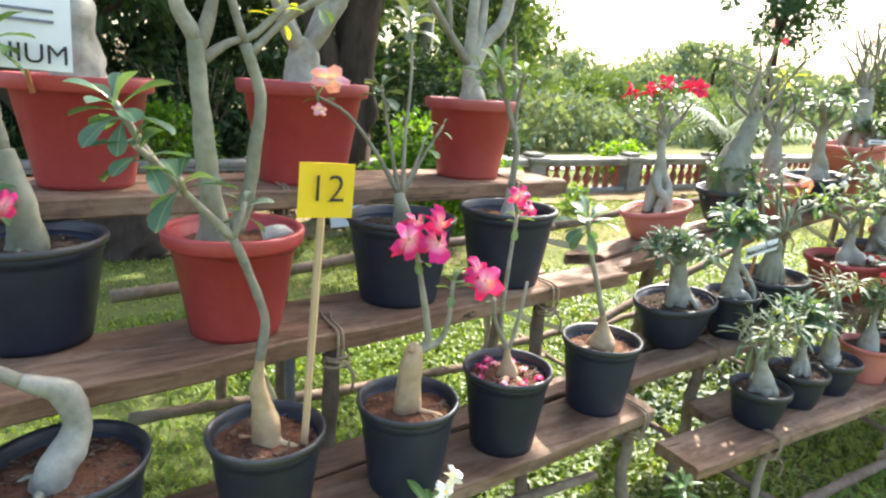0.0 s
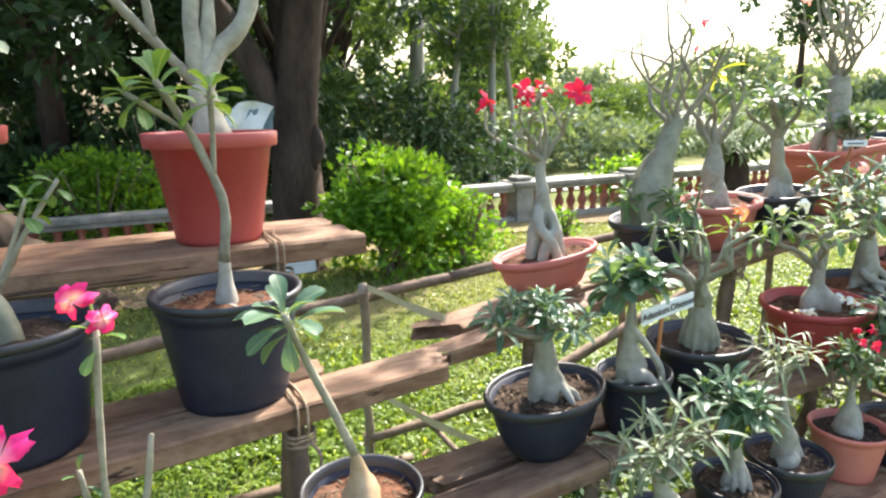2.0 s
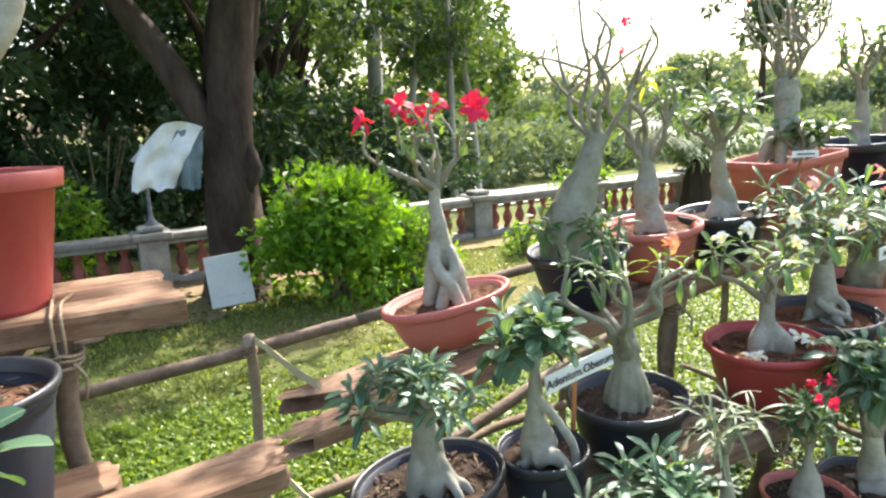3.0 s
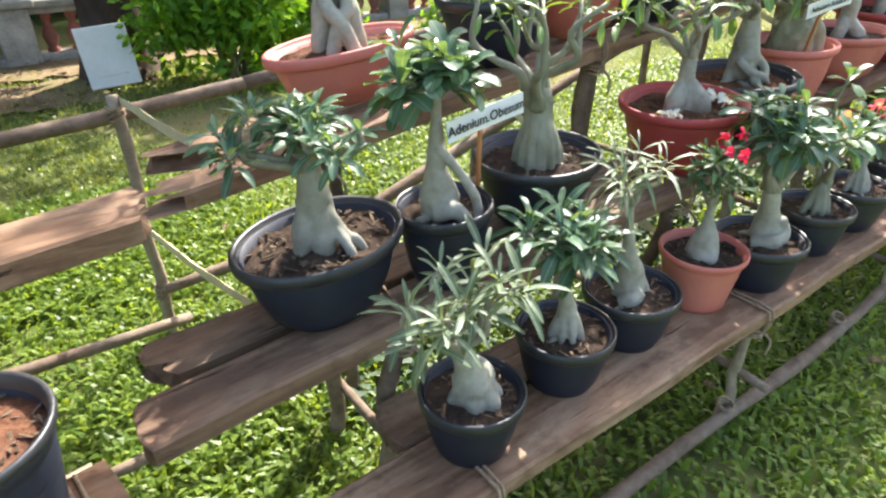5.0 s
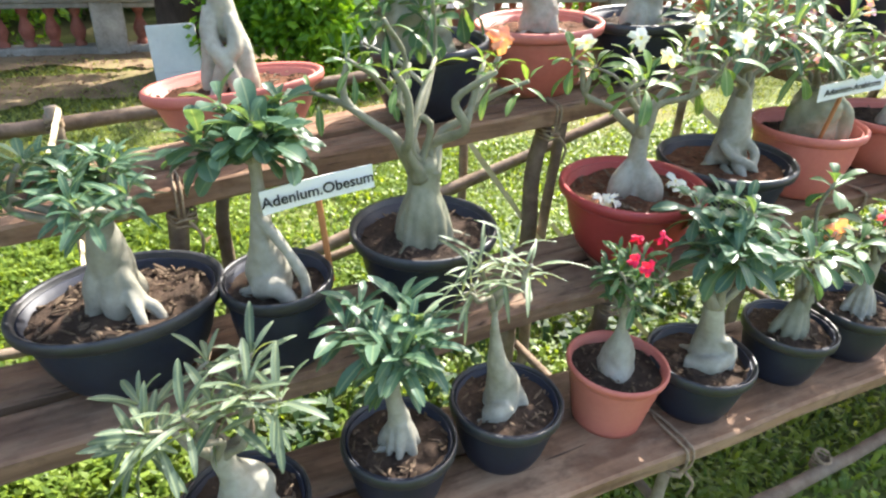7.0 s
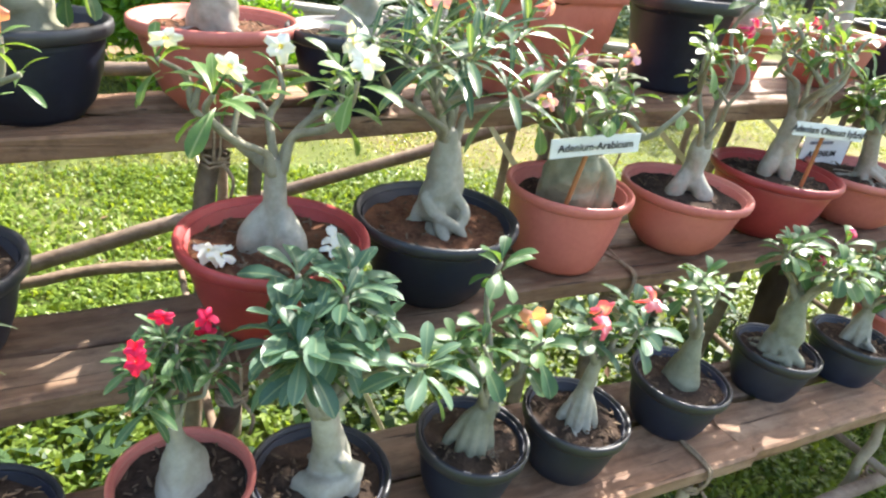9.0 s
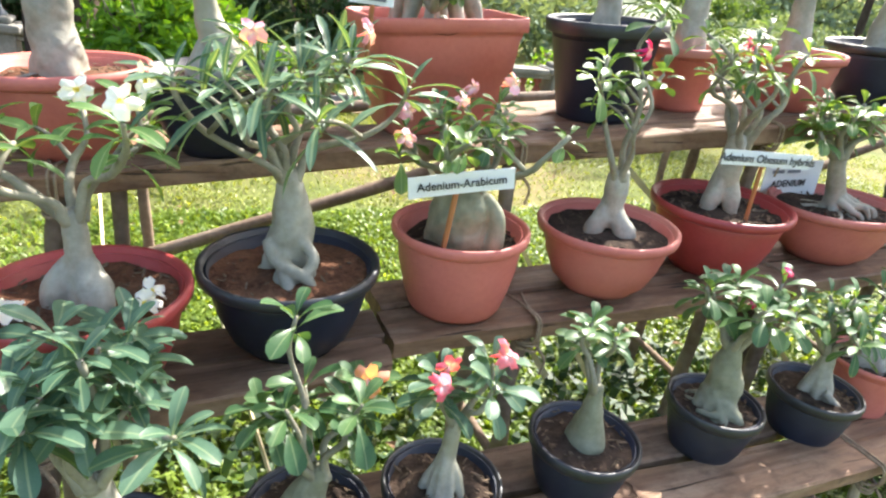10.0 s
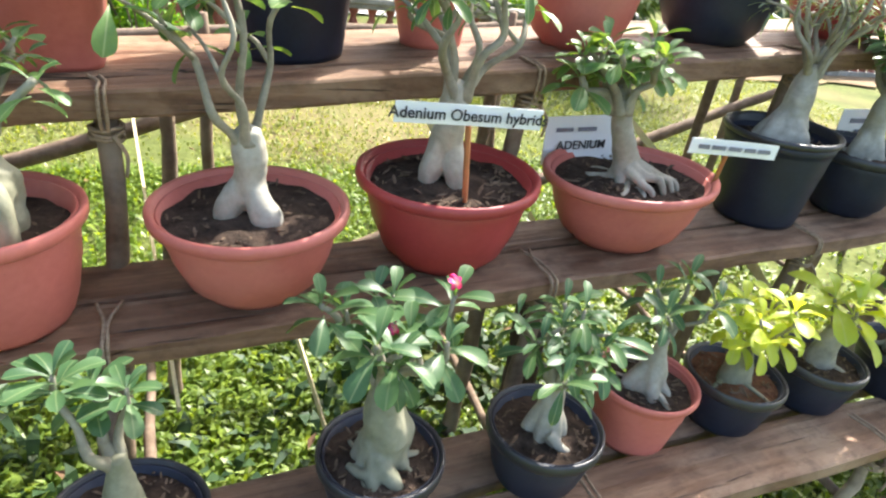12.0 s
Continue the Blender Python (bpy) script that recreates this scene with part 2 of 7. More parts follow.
YELLOW_CARD = surface("yellow_card", (0.74, 0.47, 0.015), (0.82, 0.56, 0.03), 6, rough=0.7, bump=0.04, spec=0.3)
FAINT_INK = surface("faded_grey_print", (0.13, 0.13, 0.16), (0.24, 0.24, 0.28), 20, rough=0.6, bump=0)
INK = surface("black_ink", (0.012, 0.012, 0.016), (0.03, 0.03, 0.035), 20, rough=0.6, bump=0)
STICK = surface("orange_brown_stick", (0.3, 0.11, 0.04), (0.46, 0.2, 0.08), 20, rough=0.7, bump=0.2, stretch=(1, 1, 0.2))
STICK_PALE = surface("pale_pine_stick", (0.42, 0.28, 0.15), (0.58, 0.42, 0.25), 20, rough=0.7, bump=0.2, stretch=(1, 1, 0.2))
STONE = surface("weathered_grey_coping", (0.17, 0.16, 0.14), (0.38, 0.36, 0.32), 6, rough=0.9, bump=0.4, bump_scale=60, stain=(0.12, 0.115, 0.09), stain_amount=0.65, per_object=0.1)
TERRA = surface("stained_terracotta_baluster", (0.2, 0.06, 0.04), (0.36, 0.13, 0.09), 9, rough=0.85, bump=0.3, stain=(0.13, 0.1, 0.08), stain_amount=0.6, per_object=0.15)
BARK = surface("dark_tree_bark", (0.025, 0.018, 0.014), (0.085, 0.06, 0.045), 5, rough=0.95, bump=1.0, bump_scale=30, stretch=(1, 1, 0.35), stain=(0.13, 0.11, 0.09), stain_amount=0.4, spec=0.15)
BARK_PALE = surface("pale_grey_trunk", (0.2, 0.2, 0.18), (0.38, 0.37, 0.33), 4, rough=0.9, bump=0.4, stretch=(1, 1, 0.5), stain=(0.16, 0.17, 0.12), spec=0.15)
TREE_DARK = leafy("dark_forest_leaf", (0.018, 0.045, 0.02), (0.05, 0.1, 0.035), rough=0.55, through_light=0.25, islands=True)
TREE_MID = leafy("tree_leaf", (0.04, 0.085, 0.03), (0.11, 0.18, 0.05), rough=0.55, through_light=0.3, islands=True)
# far leaf green is paled and greyed: haze put into the colour
TREE_HAZED = leafy("haze_paled_leaf", (0.1, 0.15, 0.1), (0.2, 0.27, 0.18), rough=0.8, through_light=0.25, islands=True)
BUSH = leafy("bright_bush_leaf", (0.045, 0.14, 0.014), (0.2, 0.37, 0.03), rough=0.45, through_light=0.42, islands=True, tint=(0.42, 0.5, 0.05))
GRASS = leafy("grass_blade", (0.06, 0.12, 0.018), (0.23, 0.32, 0.055), rough=0.4, through_light=0.45, islands=True, tint=(0.36, 0.36, 0.13))
# finer, yellower blade, also lightened to carry sunlight on the lawn behind
LAWN_LIT = leafy("short_sunlit_lawn_blade", (0.11, 0.16, 0.03), (0.27, 0.31, 0.075), rough=0.35, through_light=0.38, islands=True, tint=(0.42, 0.4, 0.16))
GROUND = surface("lawn_soil", (0.045, 0.06, 0.018), (0.16, 0.185, 0.055), 1.6, rough=0.95, bump=0.6, bump_scale=40, fine=0.4, stain=(0.22, 0.16, 0.09), stain_amount=0.55, spec=0.1)
BARE = surface("bare_earth", (0.13, 0.09, 0.05), (0.3, 0.22, 0.135), 2.5, rough=0.95, bump=0.7, bump_scale=45, stain=(0.2, 0.2, 0.07), stain_amount=0.6, spec=0.1)
ROAD = surface("pale_road", (0.3, 0.29, 0.27), (0.42, 0.41, 0.39), 1.0, rough=0.9, bump=0.2)
CLOTH = surface("white_cloth", (0.62, 0.63, 0.62), (0.8, 0.8, 0.78), 7, rough=0.9, bump=0.2, stain=(0.5, 0.5, 0.46))
CLOTH_BLUE = surface("grey_blue_cloth", (0.1, 0.15, 0.17), (0.2, 0.26, 0.28), 7, rough=0.9, bump=0.2)
BOARD = surface("dusty_white_board", (0.62, 0.63, 0.6), (0.76, 0.76, 0.72), 5, rough=0.7, bump=0.05, stain=(0.45, 0.42, 0.34))
METAL_WHITE = surface("white_painted_iron", (0.5, 0.5, 0.47), (0.7, 0.7, 0.66), 14, rough=0.5, bump=0.1, stain=(0.3, 0.22, 0.15))


# ---- mesh helpers ----
def link_mesh(name, bm, material, parent=None, label="", smooth=True):
    me = bpy.data.meshes.new(name)
    bm.to_mesh(me)
    bm.free()
    if smooth:
        me.shade_smooth()
    for mat in material if isinstance(material, (list, tuple)) else [material]:
        me.materials.append(mat)
    ob = new(name, me)
    ob.parent = parent
    if label:
        tagged(ob, label)
    return ob


def part(name, bm, material, parent, label="", smooth=True):
    return link_mesh(name, bm, material, parent, label, smooth)


def thing(name, place, label, category, group="", kind=""):
    ob = new(name)
    ob.location = place
    return tagged(ob, label, category, group, kind)


def cloud(name, verts, faces, material, parent=None, label="", smooth=False):
    me = bpy.data.meshes.new(name)
    me.from_pydata(verts.tolist() if hasattr(verts, "tolist") else verts, [], faces)
    if smooth:
        me.shade_smooth()
    me.materials.append(material)
    ob = new(name, me)
    ob.parent = parent
    if label:
        tagged(ob, label)
    return ob


def spline(points, steps=5):
    """Points along a smooth curve through those given; each carries its radius as a fourth number."""
    p = [np.array(q, float) for q in points]
    p = [2 * p[0] - p[1]] + p + [2 * p[-1] - p[-2]]
    out = []
    for i in range(1, len(p) - 2):
        for k in range(steps):
            t = k / steps
            out.append(0.5 * (2 * p[i] + (p[i + 1] - p[i - 1]) * t + (2 * p[i - 1] - 5 * p[i] + 4 * p[i + 1] - p[i + 2]) * t * t + (3 * p[i] - p[i - 1] - 3 * p[i + 1] + p[i + 2]) * t ** 3))
    out.append(p[-2])
    return out


def tube(bm, points, segs=8, lobes=0, lobe=0.0, rough=0.0, seed=0.0, caps=True, flat=1.0):
    """A tapered tube along points (x, y, z, r); lobes swell its foot, rough makes it uneven."""
    rings = []
    n = len(points)
    side = None
    for i, q in enumerate(points):
        a = Vector(points[max(i - 1, 0)][:3])
        b = Vector(points[min(i + 1, n - 1)][:3])
        d = (b - a).normalized()
        if side is None:
            side = d.orthogonal().normalized()
        side = (side - d * side.dot(d)).normalized()
        up = d.cross(side)
        f = 1 - i / max(n - 1, 1)
        ring = []
        for k in range(segs):
            w = 2 * math.pi * k / segs
            v = side * math.cos(w) + up * math.sin(w) * flat
            r = max(q[3], 0.0005)
            r *= 1 + lobe * f * f * math.cos(lobes * w + seed)
            if rough:
                r *= 1 + rough * noise.noise((Vector(q[:3]) + v * r) * 22 + Vector((seed, seed, seed)))
            ring.append(bm.verts.new(Vector(q[:3]) + v * r))
        rings.append(ring)
    for r0, r1 in zip(rings, rings[1:]):
        for k in range(segs):
            bm.faces.new((r0[k], r0[(k + 1) % segs], r1[(k + 1) % segs], r1[k]))
    if caps:
        bm.faces.new(rings[0][::-1])
        bm.faces.new(rings[-1])


def lathe(bm, profile, segs=36, squash=1.0, square=0.0):
    """Turn a profile of (r, z); squash flattens it into an oval."""
    rings = []
    for r, z in profile:
        ring = []
        for k in range(segs):
            w = 2 * math.pi * k / segs
            s = 1.0
            if square:
                s = 1 / (abs(math.cos(w)) ** 5 + abs(math.sin(w)) ** 5) ** 0.2
                s = 1 + (s - 1) * square
            ring.append(bm.verts.new((r * s * math.cos(w), r * s * math.sin(w) * squash, z)))
        rings.append(ring)
    for r0, r1 in zip(rings, rings[1:]):
        for k in range(segs):
            bm.faces.new((r0[k], r0[(k + 1) % segs], r1[(k + 1) % segs], r1[k]))
    return rings


def box(bm, x0, x1, y0, y1, z0, z1, bevel=0.0):
    m = Matrix.Translation(((x0 + x1) / 2, (y0 + y1) / 2, (z0 + z1) / 2)) @ Matrix.Diagonal((x1 - x0, y1 - y0, z1 - z0, 1))
    made = bmesh.ops.create_cube(bm, size=1, matrix=m)
    if bevel:
        edges = list({e for v in made["verts"] for e in v.link_edges})
        bmesh.ops.bevel(bm, geom=edges, offset=bevel, segments=2, affect="EDGES", profile=0.5)


# ---- leaves and flowers ----
leaf_meshes = {}
LEAF_STEPS = (0.0, 0.15, 0.33, 0.52, 0.7, 0.85, 0.95, 1.0)
LEAF_SHAPES = {  # width profile along the leaf, width, droop
    "obovate": ((0.05, 0.16, 0.4, 0.72, 0.96, 1.0, 0.74, 0.14), 0.43, 0.24),
    "spatula": ((0.05, 0.2, 0.5, 0.8, 1.0, 0.95, 0.62, 0.08), 0.32, 0.3),
    "lance": ((0.04, 0.3, 0.65, 0.92, 1.0, 0.78, 0.42, 0.04), 0.25, 0.28),
    "strap": ((0.12, 0.45, 0.78, 1.0, 1.0, 0.8, 0.45, 0.05), 0.15, 0.14),
    "narrow": ((0.1, 0.5, 0.85, 1.0, 0.95, 0.7, 0.4, 0.05), 0.095, 0.34),
}


def leaf_mesh(shape, colour):
    if (shape, colour) in leaf_meshes:
        return leaf_meshes[shape, colour]
    widths, broad, droop = LEAF_SHAPES[shape]
    bm = bmesh.new()
    rows = []
    for i, w in enumerate(widths):
        t = LEAF_STEPS[i]
        x, z = t, -droop * t * t + 0.06 * math.sin(t * 3)
        half = max(w, 0.03) * broad / 2
        wave = 0.012 * math.sin(9 * t + 1)
        rows.append([bm.verts.new((x, -half, z + half * 0.35 + wave)), bm.verts.new((x, 0, z)), bm.verts.new((x, half, z + half * 0.35 - wave))])
    for a, b in zip(rows, rows[1:]):
        bm.faces.new((a[0], b[0], b[1], a[1]))
        bm.faces.new((a[1], b[1], b[2], a[2]))
    me = bpy.data.meshes.new("leaf")
    bm.to_mesh(me)
    bm.free()
    me.shade_smooth()
    me.materials.append(LEAF[colour])
    leaf_meshes[shape, colour] = me
    return me


flower_meshes = {}
PETALS = {"pink": (PINK, THROAT), "red": (RED_PETAL, RED_PETAL), "pale": (PALE_PINK, THROAT), "coral": (CORAL, THROAT), "peach": (PEACH, THROAT), "white": (WHITE_PETAL, THROAT_YELLOW)}


def flower_mesh(colour):
    """A trumpet with five broad petals, facing +z, one unit across."""
    if colour in flower_meshes:
        return flower_meshes[colour]
    bm = bmesh.new()
    rng = random.Random(len(colour))
    prof = [(0.02, -0.62), (0.045, -0.4), (0.07, -0.12), (0.06, -0.03)]
    rings = lathe(bm, prof, 10)
    for k in range(5):
        a = 2 * math.pi * k / 5
        tilt, curl = rng.uniform(-0.12, 0.12), rng.uniform(-0.2, 0.12)
        grid = []
        for i in range(4):
            t = i / 3
            r = 0.03 + (0.0, 0.055, 0.28, 0.47 - 0.06 * rng.random())[i]
            row = []
            for j in range(4):
                s = (j - 1.5) / 1.5
                w = (0.58, 0.74, 0.66, 0.22)[i] * s
                z = 0.13 * math.sin(t * 2.2) - 0.1 * t * t * abs(s) + tilt * s + 0.075 * t * math.sin(6 * s + 2.3 * k) + curl * t * t
                row.append(bm.verts.new((r * math.cos(a + w), r * math.sin(a + w), z)))
            grid.append(row)
        for i in range(3):
            for j in range(3):
                f = bm.faces.new((grid[i][j], grid[i + 1][j], grid[i + 1][j + 1], grid[i][j + 1]))
                f.material_index = 1 if i == 0 else 0
    me = bpy.data.meshes.new("flower")
    bm.to_mesh(me)
    bm.free()
    me.shade_smooth()
    for m in PETALS[colour]:
        me.materials.append(m)
    flower_meshes[colour] = me
    return me


def aim(direction, spin=0.0):
    """The turn that brings +x to a direction, spun about it."""
    return Vector(direction).to_track_quat("X", "Z").to_matrix().to_4x4() @ Matrix.Rotation(spin, 4, "X")


def add_leaf(parent, at, direction, size, shape, colour, spin=0.0):
    ob = new("leaf", leaf_mesh(shape, colour))
    ob.parent = parent
    ob.matrix_basis = Matrix.Translation(at) @ aim(direction, spin) @ Matrix.Scale(size, 4)
    return ob


def add_flower(parent, at, facing, size, colour):
    ob = new("flower", flower_mesh(colour))
    ob.parent = parent
    ob.matrix_basis = Matrix.Translation(at) @ Vector(facing).to_track_quat("Z", "Y").to_matrix().to_4x4() @ Matrix.Rotation(37 * (at[0] + at[2]) % 6.28, 4, "Z") @ Matrix.Diagonal((size, size * (0.8 + 0.2 * math.sin(91 * at[0])), size, 1))
    return ob


def rosette(parent, rng, at, axis, count, size, shape, colour, open_=1.0):
    axis = Vector(axis).normalized()
    side = axis.orthogonal().normalized()
    for k in range(count):
        w = k * 2.4 + rng.uniform(-0.3, 0.3)
        out = (Matrix.Rotation(w, 3, axis) @ side)
        lift = 0.95 - 1.3 * (k / max(count - 1, 1)) * open_ + rng.uniform(-0.3, 0.3)
        d = out * math.cos(lift) + axis * math.sin(lift)
        add_leaf(parent, Vector(at) - axis * 0.012 * k / count * 3, d, size * rng.uniform(0.72, 1.1) * (0.6 + 0.4 * min(1, 3 * k / count + 0.3)), shape, colour, rng.uniform(-0.35, 0.35))


# ---- pots ----
def pot_profile(style, r, h):
    """Outside from the base up, over the rim and down inside; and the rim's own ring."""
    if style == "nursery":
        body = [(0.0, 0.004), (0.70 * r, 0.0), (0.72 * r, 0.012), (0.90 * r, 0.80 * h), (0.905 * r, 0.84 * h), (0.93 * r, 0.85 * h), (0.955 * r, 0.945 * h), (0.90 * r, 0.945 * h), (0.86 * r, 0.6 * h)]
    elif style == "bowl":
        body = [(0.0, 0.006), (0.52 * r, 0.0), (0.56 * r, 0.01), (0.68 * r, 0.17 * h), (0.80 * r, 0.45 * h), (0.88 * r, 0.76 * h), (0.90 * r, 0.93 * h), (0.88 * r, 0.93 * h), (0.78 * r, 0.6 * h)]
    elif style == "deep":
        body = [(0.0, 0.006), (0.66 * r, 0.0), (0.70 * r, 0.01), (0.77 * r, 0.22 * h), (0.86 * r, 0.55 * h), (0.90 * r, 0.86 * h), (0.90 * r, 0.95 * h), (0.87 * r, 0.95 * h), (0.8 * r, 0.6 * h)]
    else:  # tub: straight taper with a tall flat lip
        body = [(0.0, 0.006), (0.64 * r, 0.0), (0.66 * r, 0.012), (0.88 * r, 0.855 * h), (0.9 * r, 0.86 * h), (0.9 * r, 0.95 * h), (0.87 * r, 0.95 * h), (0.78 * r, 0.6 * h)]
    if style == "tub":
        rim = [(0.885 * r, 0.865 * h), (0.97 * r, 0.868 * h), (0.985 * r, 0.88 * h), (1.0 * r, 0.985 * h), (0.985 * r, 1.0 * h), (0.915 * r, 1.0 * h), (0.90 * r, 0.985 * h), (0.885 * r, 0.9 * h)]
    else:
        t = 0.007 if style == "nursery" else 0.0105
        rim = [(0.90 * r, 0.93 * h), (0.95 * r, h - 2.6 * t), (0.985 * r, h - 2.2 * t), (r, h - 1.2 * t), (0.992 * r, h - 0.3 * t), (0.965 * r, h), (0.925 * r, h - 0.4 * t), (0.90 * r, h - 1.6 * t), (0.88 * r, 0.9 * h)]
    return body, rim


POT_LOOK = {"black": (POT_BLACK, POT_BLACK_RIM, "black plastic"), "red": (POT_RED, POT_RED, "brick-red plastic"), "salmon": (POT_SALMON, POT_SALMON, "faded terracotta-coloured plastic")}


def soil_disc(r, squash, z, seed, chips, soil, parent):
    bm = bmesh.new()
    rng = random.Random(seed)
    rings = []
    for i in range(7):
        rr = r * (i + 0.3) / 6.3
        ring = []
        for k in range(26):
            w = 2 * math.pi * k / 26
            v = Vector((rr * math.cos(w), rr * math.sin(w) * squash, z))
            v.z += 0.012 * noise.noise(v * 30 + Vector((seed, 0, 0))) + 0.012 * (1 - i / 6)
            ring.append(bm.verts.new(v))
        rings.append(ring)
    bm.faces.new(rings[0])
    for a, b in zip(rings, rings[1:]):
        for k in range(26):
            bm.faces.new((a[k], b[k], b[(k + 1) % 26], a[(k + 1) % 26]))
    part("soil", bm, soil, parent, "crumbly brown potting soil")
    bm = bmesh.new()
    for k in range(chips):
        w, rr = rng.uniform(0, 6.28), r * math.sqrt(rng.uniform(0.02, 0.9))
        s = rng.uniform(0.0014, 0.0036 if chips < 130 else 0.0048)
        m = Matrix.Translation((rr * math.cos(w), rr * math.sin(w) * squash, z + 0.008)) @ Euler((rng.uniform(-0.6, 0.6), rng.uniform(-0.6, 0.6), rng.uniform(0, 6))).to_matrix().to_4x4() @ Matrix.Diagonal((s * rng.uniform(1, 5), s, s * 0.5, 1))
        bmesh.ops.create_icosphere(bm, subdivisions=1, radius=1, matrix=m)
    tagged(part("litter", bm, BITS, parent, "dry root fibres and leaf litter", smooth=False), kind="stuff")


def potted(name, place, look_, style, r, h, label, group, fill=0.83, squash=1.0, turn=0.0, square=0.0, soil=SOIL, chips=80, seed=1):
    """A pot with its soil; returns the plant's thing and the height of the soil."""
    body_mat, rim_mat, words = POT_LOOK[look_]
    ob = thing(name, place, label, "potted plant", group)
    ob.rotation_euler = (0, 0, turn)
    body, rim = pot_profile(style, r, h)
    bm = bmesh.new()
    lathe(bm, body, 40, squash, square)
    pot = part("pot", bm, body_mat, ob, words + " plant pot")
    bm = bmesh.new()
    lathe(bm, rim, 40, squash, square)
    part("rim", bm, rim_mat, pot, "rolled rim")
    zs = h * fill
    soil_disc(0.885 * r if style != "bowl" else 0.86 * r, squash, zs, seed, chips, soil, ob)
    return ob, zs


# ---- adeniums ----
def bulb(bm, points, ridges, foot_z, reach, rough, seed, segs=36):
    """A living trunk along points (x, y, z, r): swollen ridges run up from its foot and fade, over a lumpy skin."""
    rings = []
    n = len(points)
    for i, q in enumerate(points):
        at = Vector(q[:3])
        d = (Vector(points[min(i + 1, n - 1)][:3]) - Vector(points[max(i - 1, 0)][:3])).normalized()
        side = Vector((1, 0, 0))
        side = (side - d * side.dot(d)).normalized()
        up = d.cross(side)
        s = max(0.0, min(1.0, (q[2] - foot_z) / reach))
        ring = []
        for k in range(segs):
            w = 2 * math.pi * k / segs
            v = side * math.cos(w) + up * math.sin(w)
            g = 0.0
            for a, wide, amp, far in ridges:
                f = math.sqrt(max(0.0, 1 - (s / far) ** 2))
                x = (w - a - 0.5 * s + math.pi) % (2 * math.pi) - math.pi
                g = max(g, amp * f * math.exp(-(x / wide) ** 2))
            r = max(q[3], 0.0005)
            p = at + v * r
            lump = noise.noise(p * 19 + Vector((seed, seed, 0))) * 0.26 + noise.noise(Vector((p.x * 60, p.y * 60, p.z * 75)) + Vector((0, seed, seed))) * 0.08
            ring.append(bm.verts.new(at + v * r * (1 + g + rough * lump)))
        rings.append(ring)
    for r0, r1 in zip(rings, rings[1:]):
        for k in range(segs):
            bm.faces.new((r0[k], r0[(k + 1) % segs], r1[(k + 1) % segs], r1[k]))
    bm.faces.new(rings[0][::-1])
    bm.faces.new(rings[-1])


FACING = -0.5   # the plants' fronts are turned a little, to the walk


def leg_points(first, zs, angle, out, thick, high):
    """A thick root from the trunk's axis at a height, bowing out to the soil and into it."""
    w = radians(angle) + FACING
    c, s = math.cos(w), math.sin(w)
    out, thick = out * 0.84, thick * 0.86
    at = lambda f, z, r: (first[0] + c * out * f, first[1] + s * out * f, zs + z, r)
    return [at(0.0, high, thick * 0.7), at(0.42, high * 0.72, thick * 0.95), at(0.8, high * 0.3, thick * 1.05), at(1.0, 0.002, thick * 0.85), at(1.08, -0.03, thick * 0.6)]


def grown_together(ob, voxel=0.0034, rounds=3):
    """Melts overlapping limbs into one living surface."""
    m = ob.modifiers.new("melt", "REMESH")
    m.mode, m.voxel_size, m.use_smooth_shade = "VOXEL", voxel, True
    m = ob.modifiers.new("soften", "SMOOTH")
    m.factor, m.iterations = 0.5, rounds


